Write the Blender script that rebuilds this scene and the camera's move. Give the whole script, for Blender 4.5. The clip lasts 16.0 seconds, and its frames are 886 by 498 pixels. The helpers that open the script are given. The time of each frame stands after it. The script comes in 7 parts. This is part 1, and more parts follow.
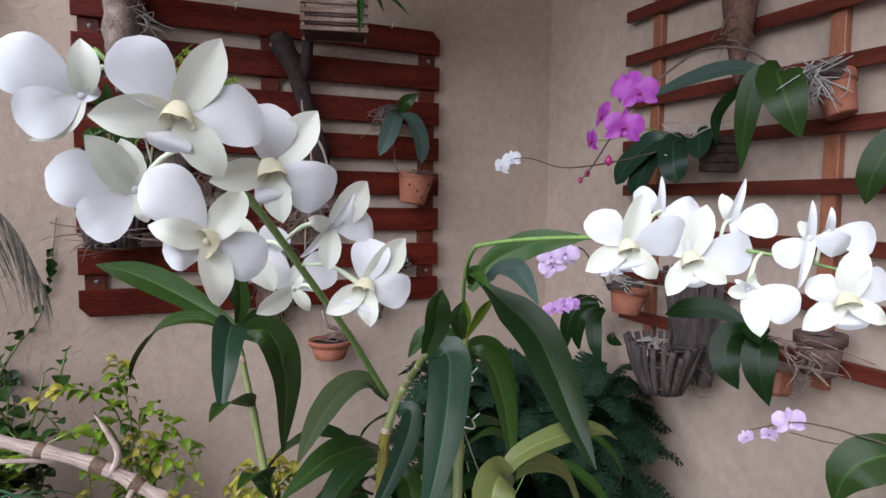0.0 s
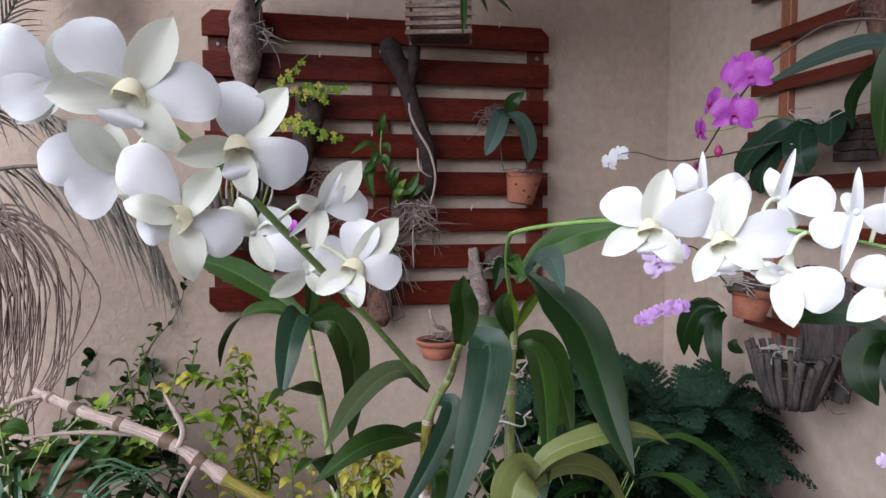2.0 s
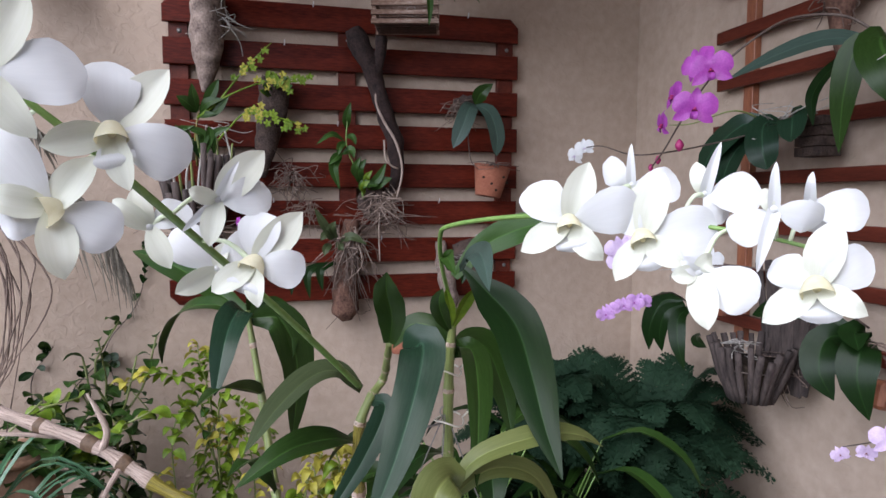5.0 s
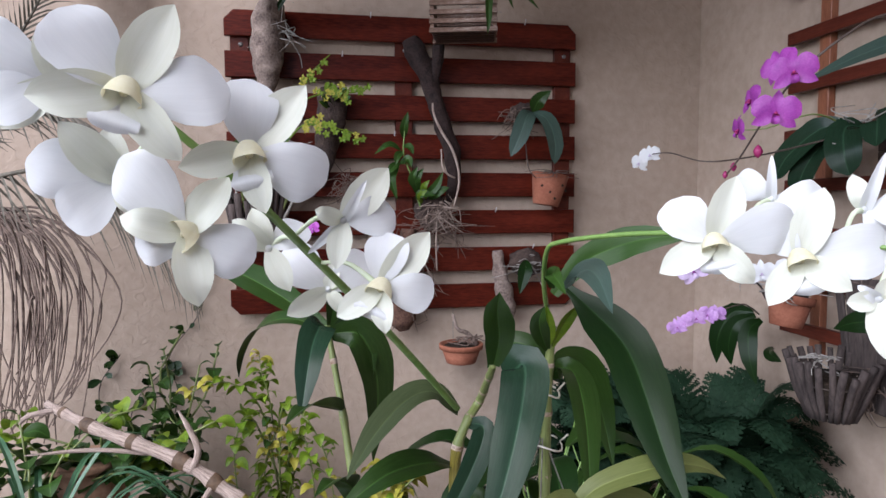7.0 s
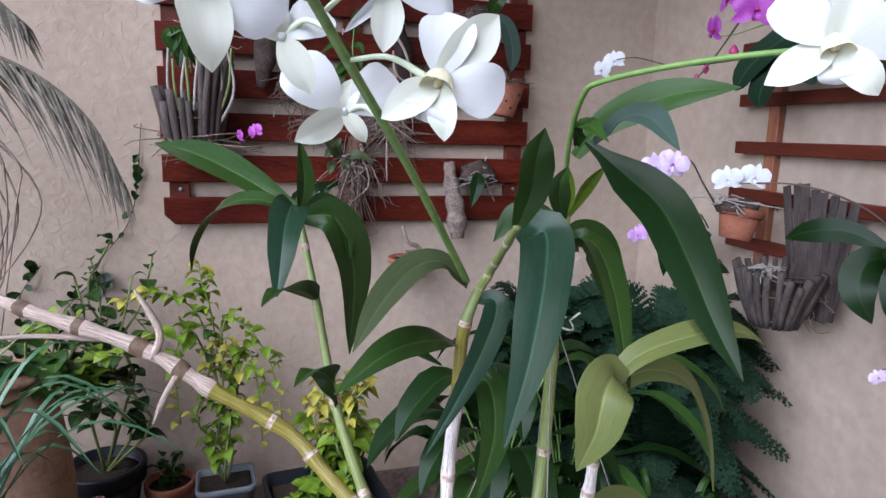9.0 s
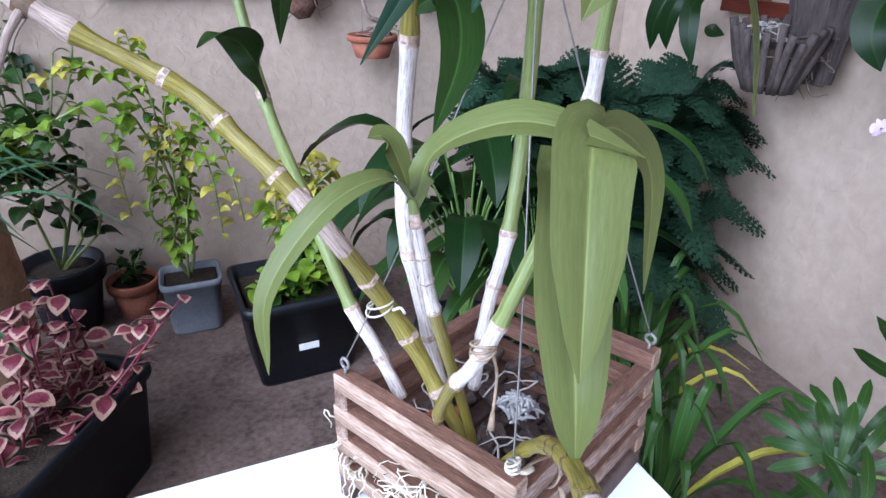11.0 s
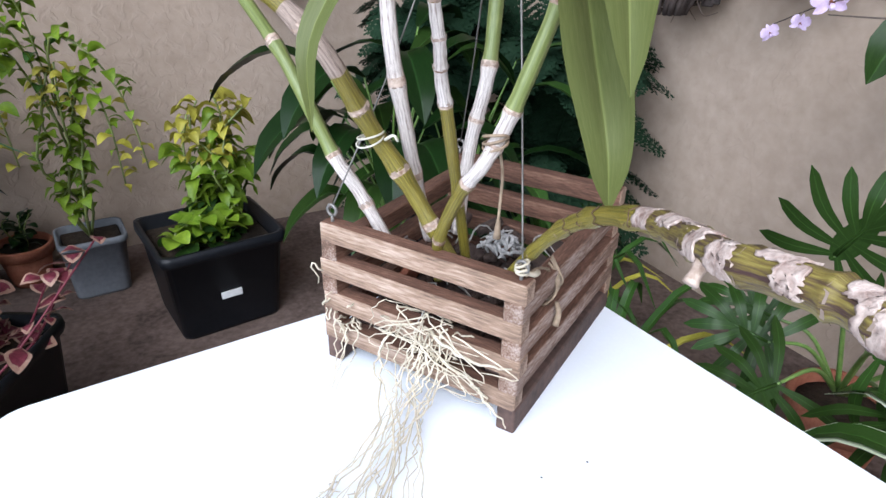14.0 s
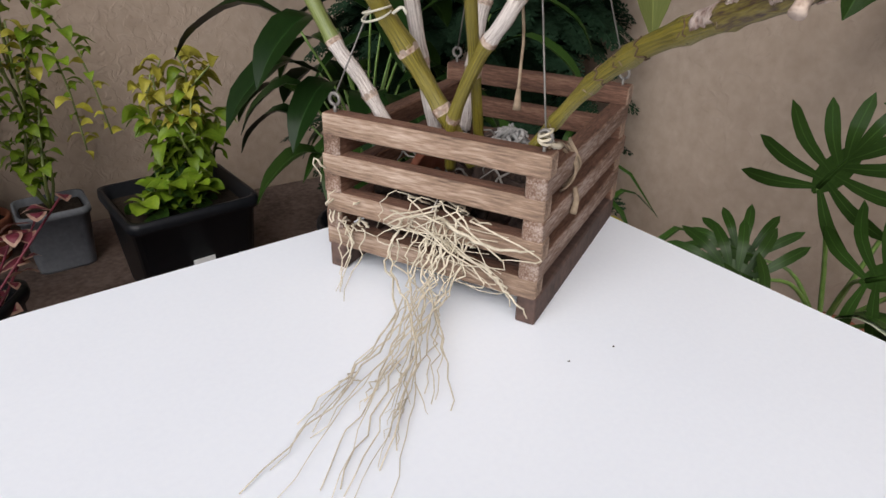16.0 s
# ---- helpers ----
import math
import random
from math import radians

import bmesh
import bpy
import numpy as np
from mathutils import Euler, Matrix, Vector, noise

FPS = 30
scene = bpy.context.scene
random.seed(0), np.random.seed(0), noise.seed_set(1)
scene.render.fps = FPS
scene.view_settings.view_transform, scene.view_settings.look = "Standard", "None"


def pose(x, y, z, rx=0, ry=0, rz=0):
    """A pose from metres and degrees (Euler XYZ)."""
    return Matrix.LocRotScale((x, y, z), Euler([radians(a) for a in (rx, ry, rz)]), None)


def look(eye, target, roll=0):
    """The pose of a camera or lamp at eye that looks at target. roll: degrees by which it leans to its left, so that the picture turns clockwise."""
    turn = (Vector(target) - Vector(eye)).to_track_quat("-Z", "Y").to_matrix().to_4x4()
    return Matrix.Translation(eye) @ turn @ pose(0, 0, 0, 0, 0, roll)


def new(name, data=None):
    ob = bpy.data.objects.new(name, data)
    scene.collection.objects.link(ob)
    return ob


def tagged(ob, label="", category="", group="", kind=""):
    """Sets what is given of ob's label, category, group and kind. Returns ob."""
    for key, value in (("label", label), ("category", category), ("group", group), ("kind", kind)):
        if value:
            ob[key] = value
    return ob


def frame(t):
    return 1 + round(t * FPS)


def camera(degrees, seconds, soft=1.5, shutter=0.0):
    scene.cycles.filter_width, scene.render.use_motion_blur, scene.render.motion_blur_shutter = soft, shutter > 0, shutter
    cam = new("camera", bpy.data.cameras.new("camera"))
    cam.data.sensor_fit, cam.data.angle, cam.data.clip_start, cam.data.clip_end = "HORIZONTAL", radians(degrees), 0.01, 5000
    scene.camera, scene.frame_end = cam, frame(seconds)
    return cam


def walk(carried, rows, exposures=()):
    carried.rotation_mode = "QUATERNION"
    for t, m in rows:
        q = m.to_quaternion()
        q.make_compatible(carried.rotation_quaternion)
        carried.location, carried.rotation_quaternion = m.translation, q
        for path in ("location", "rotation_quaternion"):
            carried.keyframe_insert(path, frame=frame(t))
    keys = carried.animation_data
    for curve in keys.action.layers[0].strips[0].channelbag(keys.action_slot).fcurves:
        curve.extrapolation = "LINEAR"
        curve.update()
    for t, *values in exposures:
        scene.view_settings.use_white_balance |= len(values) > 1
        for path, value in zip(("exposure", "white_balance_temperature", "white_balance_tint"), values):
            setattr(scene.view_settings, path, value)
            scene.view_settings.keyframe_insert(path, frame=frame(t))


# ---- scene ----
cam = camera(69.2, 16.0)
PATH = [
    (0, (0.09, 0.366, 1.528), (0.891, 2.192, 1.376), 0.7),
    (0.5, (0.135, 0.358, 1.523), (0.753, 2.256, 1.398), 0.4),
    (1, (0.161, 0.357, 1.517), (0.686, 2.282, 1.381), -0.1),
    (1.5, (0.175, 0.351, 1.516), (0.637, 2.293, 1.395), -0.3),
    (2, (0.187, 0.352, 1.51), (0.602, 2.303, 1.371), -0.2),
    (2.5, (0.181, 0.358, 1.519), (0.556, 2.319, 1.396), -0.5),
    (3, (0.168, 0.363, 1.531), (0.491, 2.334, 1.434), -0.5),
    (3.5, (0.165, 0.367, 1.527), (0.554, 2.327, 1.433), 0.4),
    (4, (0.205, 0.365, 1.521), (0.662, 2.308, 1.399), -0.2),
    (6.5, (0.247, 0.386, 1.504), (0.741, 2.316, 1.329), 0.6),
    (7, (0.188, 0.404, 1.518), (0.538, 2.368, 1.378), -0.2),
    (7.5, (0.144, 0.42, 1.531), (0.481, 2.388, 1.415), 0.4),
    (8, (0.129, 0.443, 1.521), (0.54, 2.395, 1.379), 1.0),
    (8.5, (0.122, 0.474, 1.491), (0.641, 2.394, 1.275), 1.5),
    (9, (0.135, 0.492, 1.444), (0.686, 2.38, 1.086), 1.4),
    (9.5, (0.168, 0.477, 1.408), (0.614, 2.386, 1.013), 2.5),
    (10, (0.174, 0.505, 1.355), (0.571, 2.379, 0.782), 2.2),
    (10.2, (0.176, 0.526, 1.33), (0.631, 2.367, 0.697), 2.0),
    (12.3, (0.184, 0.609, 1.182), (0.831, 2.193, 0.147), 2.7),
    (12.5, (0.184, 0.602, 1.176), (0.846, 2.184, 0.148), 3.3),
    (13, (0.17, 0.567, 1.172), (0.718, 2.226, 0.198), 2.1),
    (13.5, (0.145, 0.563, 1.155), (0.774, 2.195, 0.187), 2.7),
    (14, (0.089, 0.563, 1.144), (0.957, 2.109, 0.218), 1.5),
    (14.5, (0.073, 0.562, 1.113), (1.035, 2.053, 0.19), 1.7),
    (15, (0.064, 0.57, 1.095), (1.046, 2.055, 0.185), 2.0),
    (15.5, (0.054, 0.568, 1.075), (1.021, 2.057, 0.154), 1.7),
    (16, (0.048, 0.569, 1.056), (1.001, 2.046, 0.102), 1.4),
]
LIGHT = [(0.0, -0.02, 5700, 12), (3.0, 0.04, 5700, 12), (6.0, 0.1, 5700, 12), (7.5, 0.06, 5650, 12), (9.0, 0.3, 5350, 11), (9.5, 0.5, 5050, 11), (10.2, 0.74, 4900, 11), (12.3, 0.32, 5150, 6), (14.0, 0.24, 5500, 6), (15.0, -0.23, 6150, 9), (16.0, -0.5, 6350, 8)]
walk(cam, [(t, look(eye, target, roll)) for t, eye, target, roll in PATH], LIGHT)

# ---- sky and sun: soft daylight from the open left side ----
world = bpy.data.worlds.new("sky")
scene.world = world
world.use_nodes = True
wn = world.node_tree
wn.nodes.clear()
sky = wn.nodes.new("ShaderNodeTexSky")
sky.sky_type = "NISHITA"
sky.sun_disc = False
sky.sun_elevation = radians(55)
sky.sun_rotation = radians(-143)
sky.dust_density = 4.0
sky_bg = wn.nodes.new("ShaderNodeBackground")
sky_bg.inputs["Strength"].default_value = 0.15
sky_out = wn.nodes.new("ShaderNodeOutputWorld")
wn.links.new(sky.outputs[0], sky_bg.inputs["Color"])
wn.links.new(sky_bg.outputs[0], sky_out.inputs["Surface"])
sun = new("sun", bpy.data.lights.new("sun", "SUN"))
sun.data.energy = 6.0
sun.data.angle = radians(70)
sun.data.color = (1.0, 0.965, 0.955)
sun.matrix_world = look((-2.9, -1.4, 2.9), (0.3, 1.1, 0.9))

# ---- materials ----
def material(name, dark, light, rough=0.6, scale=20.0, fine=120.0, bump=0.15, stretch=(1, 1, 1), metal=0.0, glow=0.0,
             vary=0.0, sheer=0.0, spec=0.5, contrast=(0.3, 0.7), step=0.002, grain=None, middle=None, pits=0.0, rib=0.0):
    """A surface that goes from dark to light in coarse patches and fine grain, with relief; sheer: light let through."""
    m = bpy.data.materials.new(name)
    m.use_nodes = True
    nt = m.node_tree
    nodes, links = nt.nodes, nt.links
    bsdf = nodes["Principled BSDF"]
    co = nodes.new("ShaderNodeTexCoord")
    mp = nodes.new("ShaderNodeMapping")
    mp.inputs["Scale"].default_value = stretch
    if grain:                                # grain along a leaf or cane: across, along
        mp.inputs["Scale"].default_value = (*grain, 1)
    links.new(co.outputs["UV" if grain else "Object"], mp.inputs["Vector"])
    n1 = nodes.new("ShaderNodeTexNoise")
    n1.inputs["Scale"].default_value = scale
    n1.inputs["Detail"].default_value = 5
    n2 = nodes.new("ShaderNodeTexNoise")
    n2.inputs["Scale"].default_value = fine
    n2.inputs["Detail"].default_value = 3
    for n in (n1, n2):
        links.new(mp.outputs["Vector"], n.inputs["Vector"])
    mix = nodes.new("ShaderNodeMath")
    mix.operation = "MULTIPLY_ADD"
    mix.inputs[1].default_value = 0.45
    links.new(n2.outputs["Fac"], mix.inputs[0])
    half = nodes.new("ShaderNodeMath")
    half.operation = "MULTIPLY"
    half.inputs[1].default_value = 0.55
    links.new(n1.outputs["Fac"], half.inputs[0])
    links.new(half.outputs[0], mix.inputs[2])
    ramp = nodes.new("ShaderNodeValToRGB")
    ramp.color_ramp.elements[0].position, ramp.color_ramp.elements[1].position = contrast
    ramp.color_ramp.elements[0].color = (*dark, 1)
    ramp.color_ramp.elements[1].color = (*light, 1)
    if middle:
        e = ramp.color_ramp.elements.new(sum(contrast) / 2)
        e.color = (*middle, 1)
    links.new(mix.outputs[0], ramp.inputs["Fac"])
    colour = ramp.outputs["Color"]
    if rib:                                  # a paler midrib along the middle of a leaf
        xyz = nodes.new("ShaderNodeSeparateXYZ")
        links.new(co.outputs["UV"], xyz.inputs[0])
        off = nodes.new("ShaderNodeMath")
        off.operation = "SUBTRACT"
        off.inputs[1].default_value = 0.5
        links.new(xyz.outputs[0], off.inputs[0])
        away = nodes.new("ShaderNodeMath")
        away.operation = "ABSOLUTE"
        links.new(off.outputs[0], away.inputs[0])
        near = nodes.new("ShaderNodeMapRange")
        near.interpolation_type = "SMOOTHSTEP"
        near.inputs["From Min"].default_value = 0.008
        near.inputs["From Max"].default_value = 0.05
        near.inputs["To Min"].default_value = 1 + rib
        near.inputs["To Max"].default_value = 1.0
        links.new(away.outputs[0], near.inputs["Value"])
        pale = nodes.new("ShaderNodeHueSaturation")
        links.new(near.outputs[0], pale.inputs["Value"])
        links.new(colour, pale.inputs["Color"])
        colour = pale.outputs["Color"]
    if vary:
        info = nodes.new("ShaderNodeObjectInfo")
        geo = nodes.new("ShaderNodeNewGeometry")
        add = nodes.new("ShaderNodeMath")
        links.new(info.outputs["Random"], add.inputs[0])
        links.new(geo.outputs["Random Per Island"], add.inputs[1])
        rng = nodes.new("ShaderNodeMapRange")
        rng.inputs["From Max"].default_value = 2.0
        rng.inputs["To Min"].default_value = 1 - vary
        rng.inputs["To Max"].default_value = 1 + vary
        links.new(add.outputs[0], rng.inputs["Value"])
        hsv = nodes.new("ShaderNodeHueSaturation")
        links.new(rng.outputs[0], hsv.inputs["Value"])
        links.new(colour, hsv.inputs["Color"])
        colour = hsv.outputs["Color"]
    links.new(colour, bsdf.inputs["Base Color"])
    bsdf.inputs["Roughness"].default_value = rough
    bsdf.inputs["Metallic"].default_value = metal
    bsdf.inputs["Specular IOR Level"].default_value = spec
    if bump:
        bp = nodes.new("ShaderNodeBump")
        bp.inputs["Strength"].default_value = bump
        bp.inputs["Distance"].default_value = step
        links.new(mix.outputs[0], bp.inputs["Height"])
        links.new(bp.outputs["Normal"], bsdf.inputs["Normal"])
    if pits:                                 # trowelled plaster: shallow worm-like hollows, unevenly spread
        n3 = nodes.new("ShaderNodeTexNoise")
        n3.inputs["Scale"].default_value = 24
        n3.inputs["Detail"].default_value = 2
        n3.inputs["Distortion"].default_value = 0.9
        links.new(co.outputs["Object"], n3.inputs["Vector"])
        edge = nodes.new("ShaderNodeMapRange")
        edge.interpolation_type = "SMOOTHSTEP"
        edge.inputs["From Min"].default_value = 0.47
        edge.inputs["From Max"].default_value = 0.60
        links.new(n3.outputs["Fac"], edge.inputs["Value"])
        patch = nodes.new("ShaderNodeMath")
        patch.operation = "MULTIPLY"
        links.new(edge.outputs[0], patch.inputs[0])
        links.new(n1.outputs["Fac"], patch.inputs[1])
        b2 = nodes.new("ShaderNodeBump")
        b2.inputs["Strength"].default_value = pits
        b2.inputs["Distance"].default_value = 0.009
        links.new(patch.outputs[0], b2.inputs["Height"])
        links.new(bp.outputs["Normal"], b2.inputs["Normal"])
        links.new(b2.outputs["Normal"], bsdf.inputs["Normal"])
    if sheer:
        tr = nodes.new("ShaderNodeBsdfTranslucent")
        links.new(colour, tr.inputs["Color"])
        ms = nodes.new("ShaderNodeMixShader")
        ms.inputs["Fac"].default_value = sheer
        links.new(bsdf.outputs[0], ms.inputs[1])
        links.new(tr.outputs[0], ms.inputs[2])
        links.new(ms.outputs[0], nodes["Material Output"].inputs["Surface"])
    return m


M_WALL = material("plaster", (0.350, 0.272, 0.211), (0.432, 0.342, 0.270), 0.95, 1.6, 26, 0.6, contrast=(0.35, 0.6), step=0.006, pits=0.24, spec=0.2)
M_FLOOR = material("concrete", (0.048, 0.032, 0.0264), (0.144, 0.104, 0.088), 0.85, 5, 60, 0.4, contrast=(0.35, 0.62), spec=0.3)
M_RED = material("red_wood", (0.02992, 0.0044, 0.00264), (0.11, 0.01716, 0.00836), 0.35, 3, 30, 0.3, stretch=(1, 6, 6), vary=0.25, spec=0.12, contrast=(0.34, 0.64))
M_RED_Y = material("red_wood_side", (0.0467, 0.0085, 0.0051), (0.1275, 0.0289, 0.0153), 0.45, 3, 30, 0.25, stretch=(8, 1, 10), vary=0.15, spec=0.2)
M_ORANGE = material("orange_wood", (0.16, 0.05, 0.024), (0.33, 0.13, 0.065), 0.5, 6, 40, 0.2, stretch=(6, 6, 1), vary=0.12)
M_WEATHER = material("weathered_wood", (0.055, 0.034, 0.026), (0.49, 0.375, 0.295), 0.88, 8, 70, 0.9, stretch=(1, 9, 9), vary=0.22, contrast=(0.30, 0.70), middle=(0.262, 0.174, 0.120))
M_WEATHER_DARK = material("dark_wood", (0.03, 0.018, 0.015), (0.12, 0.07, 0.055), 0.8, 30, 120, 0.5, vary=0.1)
M_BARK = material("bark", (0.0144, 0.0088, 0.0072), (0.088, 0.0576, 0.0448), 0.95, 40, 160, 1.0, vary=0.15, step=0.006)
M_DRIFT = material("dark_driftwood", (0.006, 0.004, 0.004), (0.05, 0.03, 0.026), 0.9, 30, 140, 1.0, step=0.006, spec=0.3)
M_PALEBARK = material("pale_bark", (0.06, 0.038, 0.032), (0.34, 0.265, 0.22), 0.95, 28, 120, 1.0, vary=0.1, step=0.006)
M_TERRA = material("terracotta", (0.195, 0.062, 0.034), (0.315, 0.125, 0.074), 0.85, 18, 120, 0.2, vary=0.08, spec=0.3)
M_BLACK = material("black_plastic", (0.004, 0.005, 0.007), (0.009, 0.010, 0.013), 0.42, 10, 80, 0.08, spec=0.25)
M_GREY = material("grey_plastic", (0.1105, 0.119, 0.136), (0.187, 0.1955, 0.2125), 0.7, 12, 80, 0.2, spec=0.3)
M_SOIL = material("soil", (0.0084, 0.0063, 0.0049), (0.049, 0.035, 0.0245), 1.0, 60, 220, 1.0, step=0.006, spec=0.2)
M_WHITE = material("white_plastic", (0.79, 0.82, 0.88), (0.83, 0.86, 0.91), 0.3, 6, 220, 0.03)
M_PETAL = material("white_petal", (0.80, 0.805, 0.805), (0.85, 0.855, 0.855), 0.55, 1, 3, 0.12, sheer=0.48, spec=0.2, vary=0.012, grain=(10, 25), step=0.0006)
M_SEPAL = material("greenish_sepal", (0.77, 0.78, 0.68), (0.835, 0.84, 0.765), 0.55, 1, 3, 0.12, sheer=0.48, spec=0.2, vary=0.03, grain=(10, 25), step=0.0006)
M_LIP = material("cream_lip", (0.67, 0.62, 0.39), (0.77, 0.73, 0.56), 0.5, 60, 300, 0.1, sheer=0.35, spec=0.3)
M_THROAT = material("green_throat", (0.56, 0.53, 0.30), (0.70, 0.66, 0.45), 0.5, 80, 300, 0.1)
M_LEAF = material("green_leaf", (0.0156, 0.03432, 0.00624), (0.02652, 0.05304, 0.01092), 0.28, 1, 4, 0.16, sheer=0.15, vary=0.25, grain=(20, 30), step=0.001, spec=0.16, contrast=(0.3, 0.7), rib=0.9)
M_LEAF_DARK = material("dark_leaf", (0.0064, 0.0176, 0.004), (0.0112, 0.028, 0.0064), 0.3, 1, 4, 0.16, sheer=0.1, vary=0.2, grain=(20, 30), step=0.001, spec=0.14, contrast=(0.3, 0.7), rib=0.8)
M_LEAF_OLIVE = material("olive_leaf", (0.097, 0.116, 0.029), (0.146, 0.165, 0.052), 0.4, 1, 4, 0.16, sheer=0.22, vary=0.12, grain=(20, 30), step=0.001, spec=0.25, contrast=(0.3, 0.7), rib=0.45)
M_LEAF_LIME = material("lime_leaf", (0.075, 0.155, 0.008), (0.21, 0.29, 0.022), 0.45, 14, 120, 0.1, sheer=0.28, vary=0.35, spec=0.3)
M_LEAF_YELLOW = material("yellow_leaf", (0.30, 0.28, 0.025), (0.46, 0.41, 0.07), 0.5, 14, 120, 0.1, sheer=0.25, vary=0.25, spec=0.3)
M_LEAF_TIP = material("scorched_tip", (0.36, 0.24, 0.05), (0.46, 0.40, 0.10), 0.5, 60, 200, 0.1)
M_LEAF_MID = material("bright_leaf", (0.02296, 0.05412, 0.0082), (0.0369, 0.08036, 0.01558), 0.36, 1, 4, 0.16, sheer=0.18, vary=0.3, grain=(20, 30), step=0.001, spec=0.2, contrast=(0.3, 0.7), rib=0.8)
M_LEAF_BLUE = material("blue_leaf", (0.01105, 0.0272, 0.0136), (0.01955, 0.0425, 0.02295), 0.26, 1, 4, 0.16, sheer=0.1, vary=0.2, grain=(20, 30), step=0.001, spec=0.2, contrast=(0.3, 0.7), rib=0.9)
M_LEAF_TEAL = material("grey_green_leaf", (0.036, 0.060, 0.046), (0.058, 0.090, 0.070), 0.42, 1, 4, 0.16, sheer=0.1, vary=0.15, grain=(20, 30), step=0.001, spec=0.3, contrast=(0.3, 0.7), rib=0.4)
M_LEAF_GREY = material("pale_olive_leaf", (0.0408, 0.0561, 0.02125), (0.0663, 0.085, 0.03655), 0.42, 1, 4, 0.16, sheer=0.18, vary=0.15, grain=(20, 30), step=0.001, spec=0.2, contrast=(0.3, 0.7), rib=0.4)
M_LEAF_FRESH = material("fresh_leaf", (0.024, 0.0576, 0.008), (0.0376, 0.08, 0.0136), 0.36, 1, 4, 0.16, sheer=0.22, vary=0.1, grain=(20, 30), step=0.001, spec=0.2, contrast=(0.3, 0.7), rib=0.5)
M_FERN = material("fern_leaf", (0.0088, 0.0235, 0.0118), (0.0245, 0.0500, 0.0262), 0.6, 14, 120, 0.1, sheer=0.2, vary=0.3, spec=0.08)
M_COLEUS = material("coleus_leaf", (0.085, 0.011, 0.022), (0.20, 0.042, 0.062), 0.5, 40, 160, 0.2, sheer=0.15, vary=0.25, spec=0.35)
M_COLEUS_RIM = material("coleus_rim", (0.30, 0.16, 0.12), (0.48, 0.33, 0.25), 0.5, 40, 160, 0.2, sheer=0.15, vary=0.2, spec=0.35)
M_DRY = material("dry_frond", (0.07, 0.045, 0.034), (0.20, 0.145, 0.115), 0.8, 30, 120, 0.3, vary=0.35)
M_PALM = material("palm_leaf", (0.070, 0.062, 0.046), (0.165, 0.145, 0.112), 0.6, 30, 120, 0.2, vary=0.25, spec=0.3)
M_CANE_GREEN = material("green_cane", (0.085, 0.115, 0.025), (0.25, 0.285, 0.095), 0.42, 1, 4, 0.3, grain=(9, 16), step=0.0015)
M_CANE_OLIVE = material("olive_cane", (0.06, 0.052, 0.006), (0.27, 0.22, 0.032), 0.4, 1, 4, 0.5, grain=(16, 14), step=0.002, contrast=(0.35, 0.62))
M_CANE_WHITE = material("papery_sheath", (0.20, 0.14, 0.115), (0.66, 0.60, 0.56), 0.85, 1, 5, 0.8, contrast=(0.34, 0.54), grain=(12, 30), step=0.002)
M_CANE_BROWN = material("brown_node", (0.18, 0.10, 0.06), (0.58, 0.46, 0.38), 0.7, 70, 240, 0.5, contrast=(0.38, 0.58))
M_STALK = material("green_stalk", (0.10, 0.19, 0.035), (0.20, 0.30, 0.08), 0.4, 40, 160, 0.1)
M_PEDICEL = material("pale_stalk", (0.62, 0.70, 0.45), (0.80, 0.85, 0.68), 0.5, 40, 160, 0.1, sheer=0.2)
M_ROOT = material("pale_root", (0.38, 0.325, 0.235), (0.66, 0.595, 0.475), 0.75, 60, 220, 0.3, vary=0.25)
M_ROOT_GREY = material("grey_root", (0.20, 0.185, 0.165), (0.45, 0.42, 0.38), 0.85, 60, 220, 0.3, vary=0.2)
M_WIRE = material("galvanised_wire", (0.16, 0.15, 0.14), (0.30, 0.28, 0.26), 0.55, 60, 200, 0.2, metal=0.6)
M_TIE = material("white_tie", (0.46, 0.43, 0.35), (0.62, 0.59, 0.50), 0.5, 40, 160, 0.1)
M_PINK = material("magenta_petal", (0.27, 0.030, 0.30), (0.44, 0.085, 0.43), 0.5, 60, 260, 0.1, sheer=0.2, vary=0.12)
M_PINK_LIP = material("crimson_lip", (0.22, 0.01, 0.08), (0.38, 0.03, 0.14), 0.5, 60, 260, 0.1)
M_LILAC = material("lilac_petal", (0.58, 0.42, 0.66), (0.78, 0.66, 0.82), 0.5, 60, 260, 0.1, sheer=0.25, vary=0.06)
M_MAUVE = material("mauve_petal", (0.42, 0.20, 0.52), (0.66, 0.42, 0.72), 0.5, 60, 260, 0.1, sheer=0.25, vary=0.08)
M_CORK = material("brown_cork", (0.035, 0.018, 0.013), (0.19, 0.105, 0.075), 0.95, 26, 120, 1.0, step=0.006, spec=0.2)
M_STEM = material("brown_stem", (0.05, 0.035, 0.03), (0.13, 0.095, 0.075), 0.6, 40, 160, 0.2)
M_TWIG = material("grey_twig", (0.016, 0.011, 0.010), (0.09, 0.068, 0.06), 0.9, 30, 160, 0.9, stretch=(1, 1, 0.2), vary=0.35)
M_LABEL = material("pale_label", (0.55, 0.55, 0.55), (0.65, 0.65, 0.65), 0.5, 20, 80, 0.05)
M_CANE_OLD = material("old_cane", (0.055, 0.026, 0.024), (0.25, 0.205, 0.05), 0.6, 1, 4, 0.8, contrast=(0.40, 0.64), middle=(0.165, 0.125, 0.028), step=0.002, grain=(5, 22))
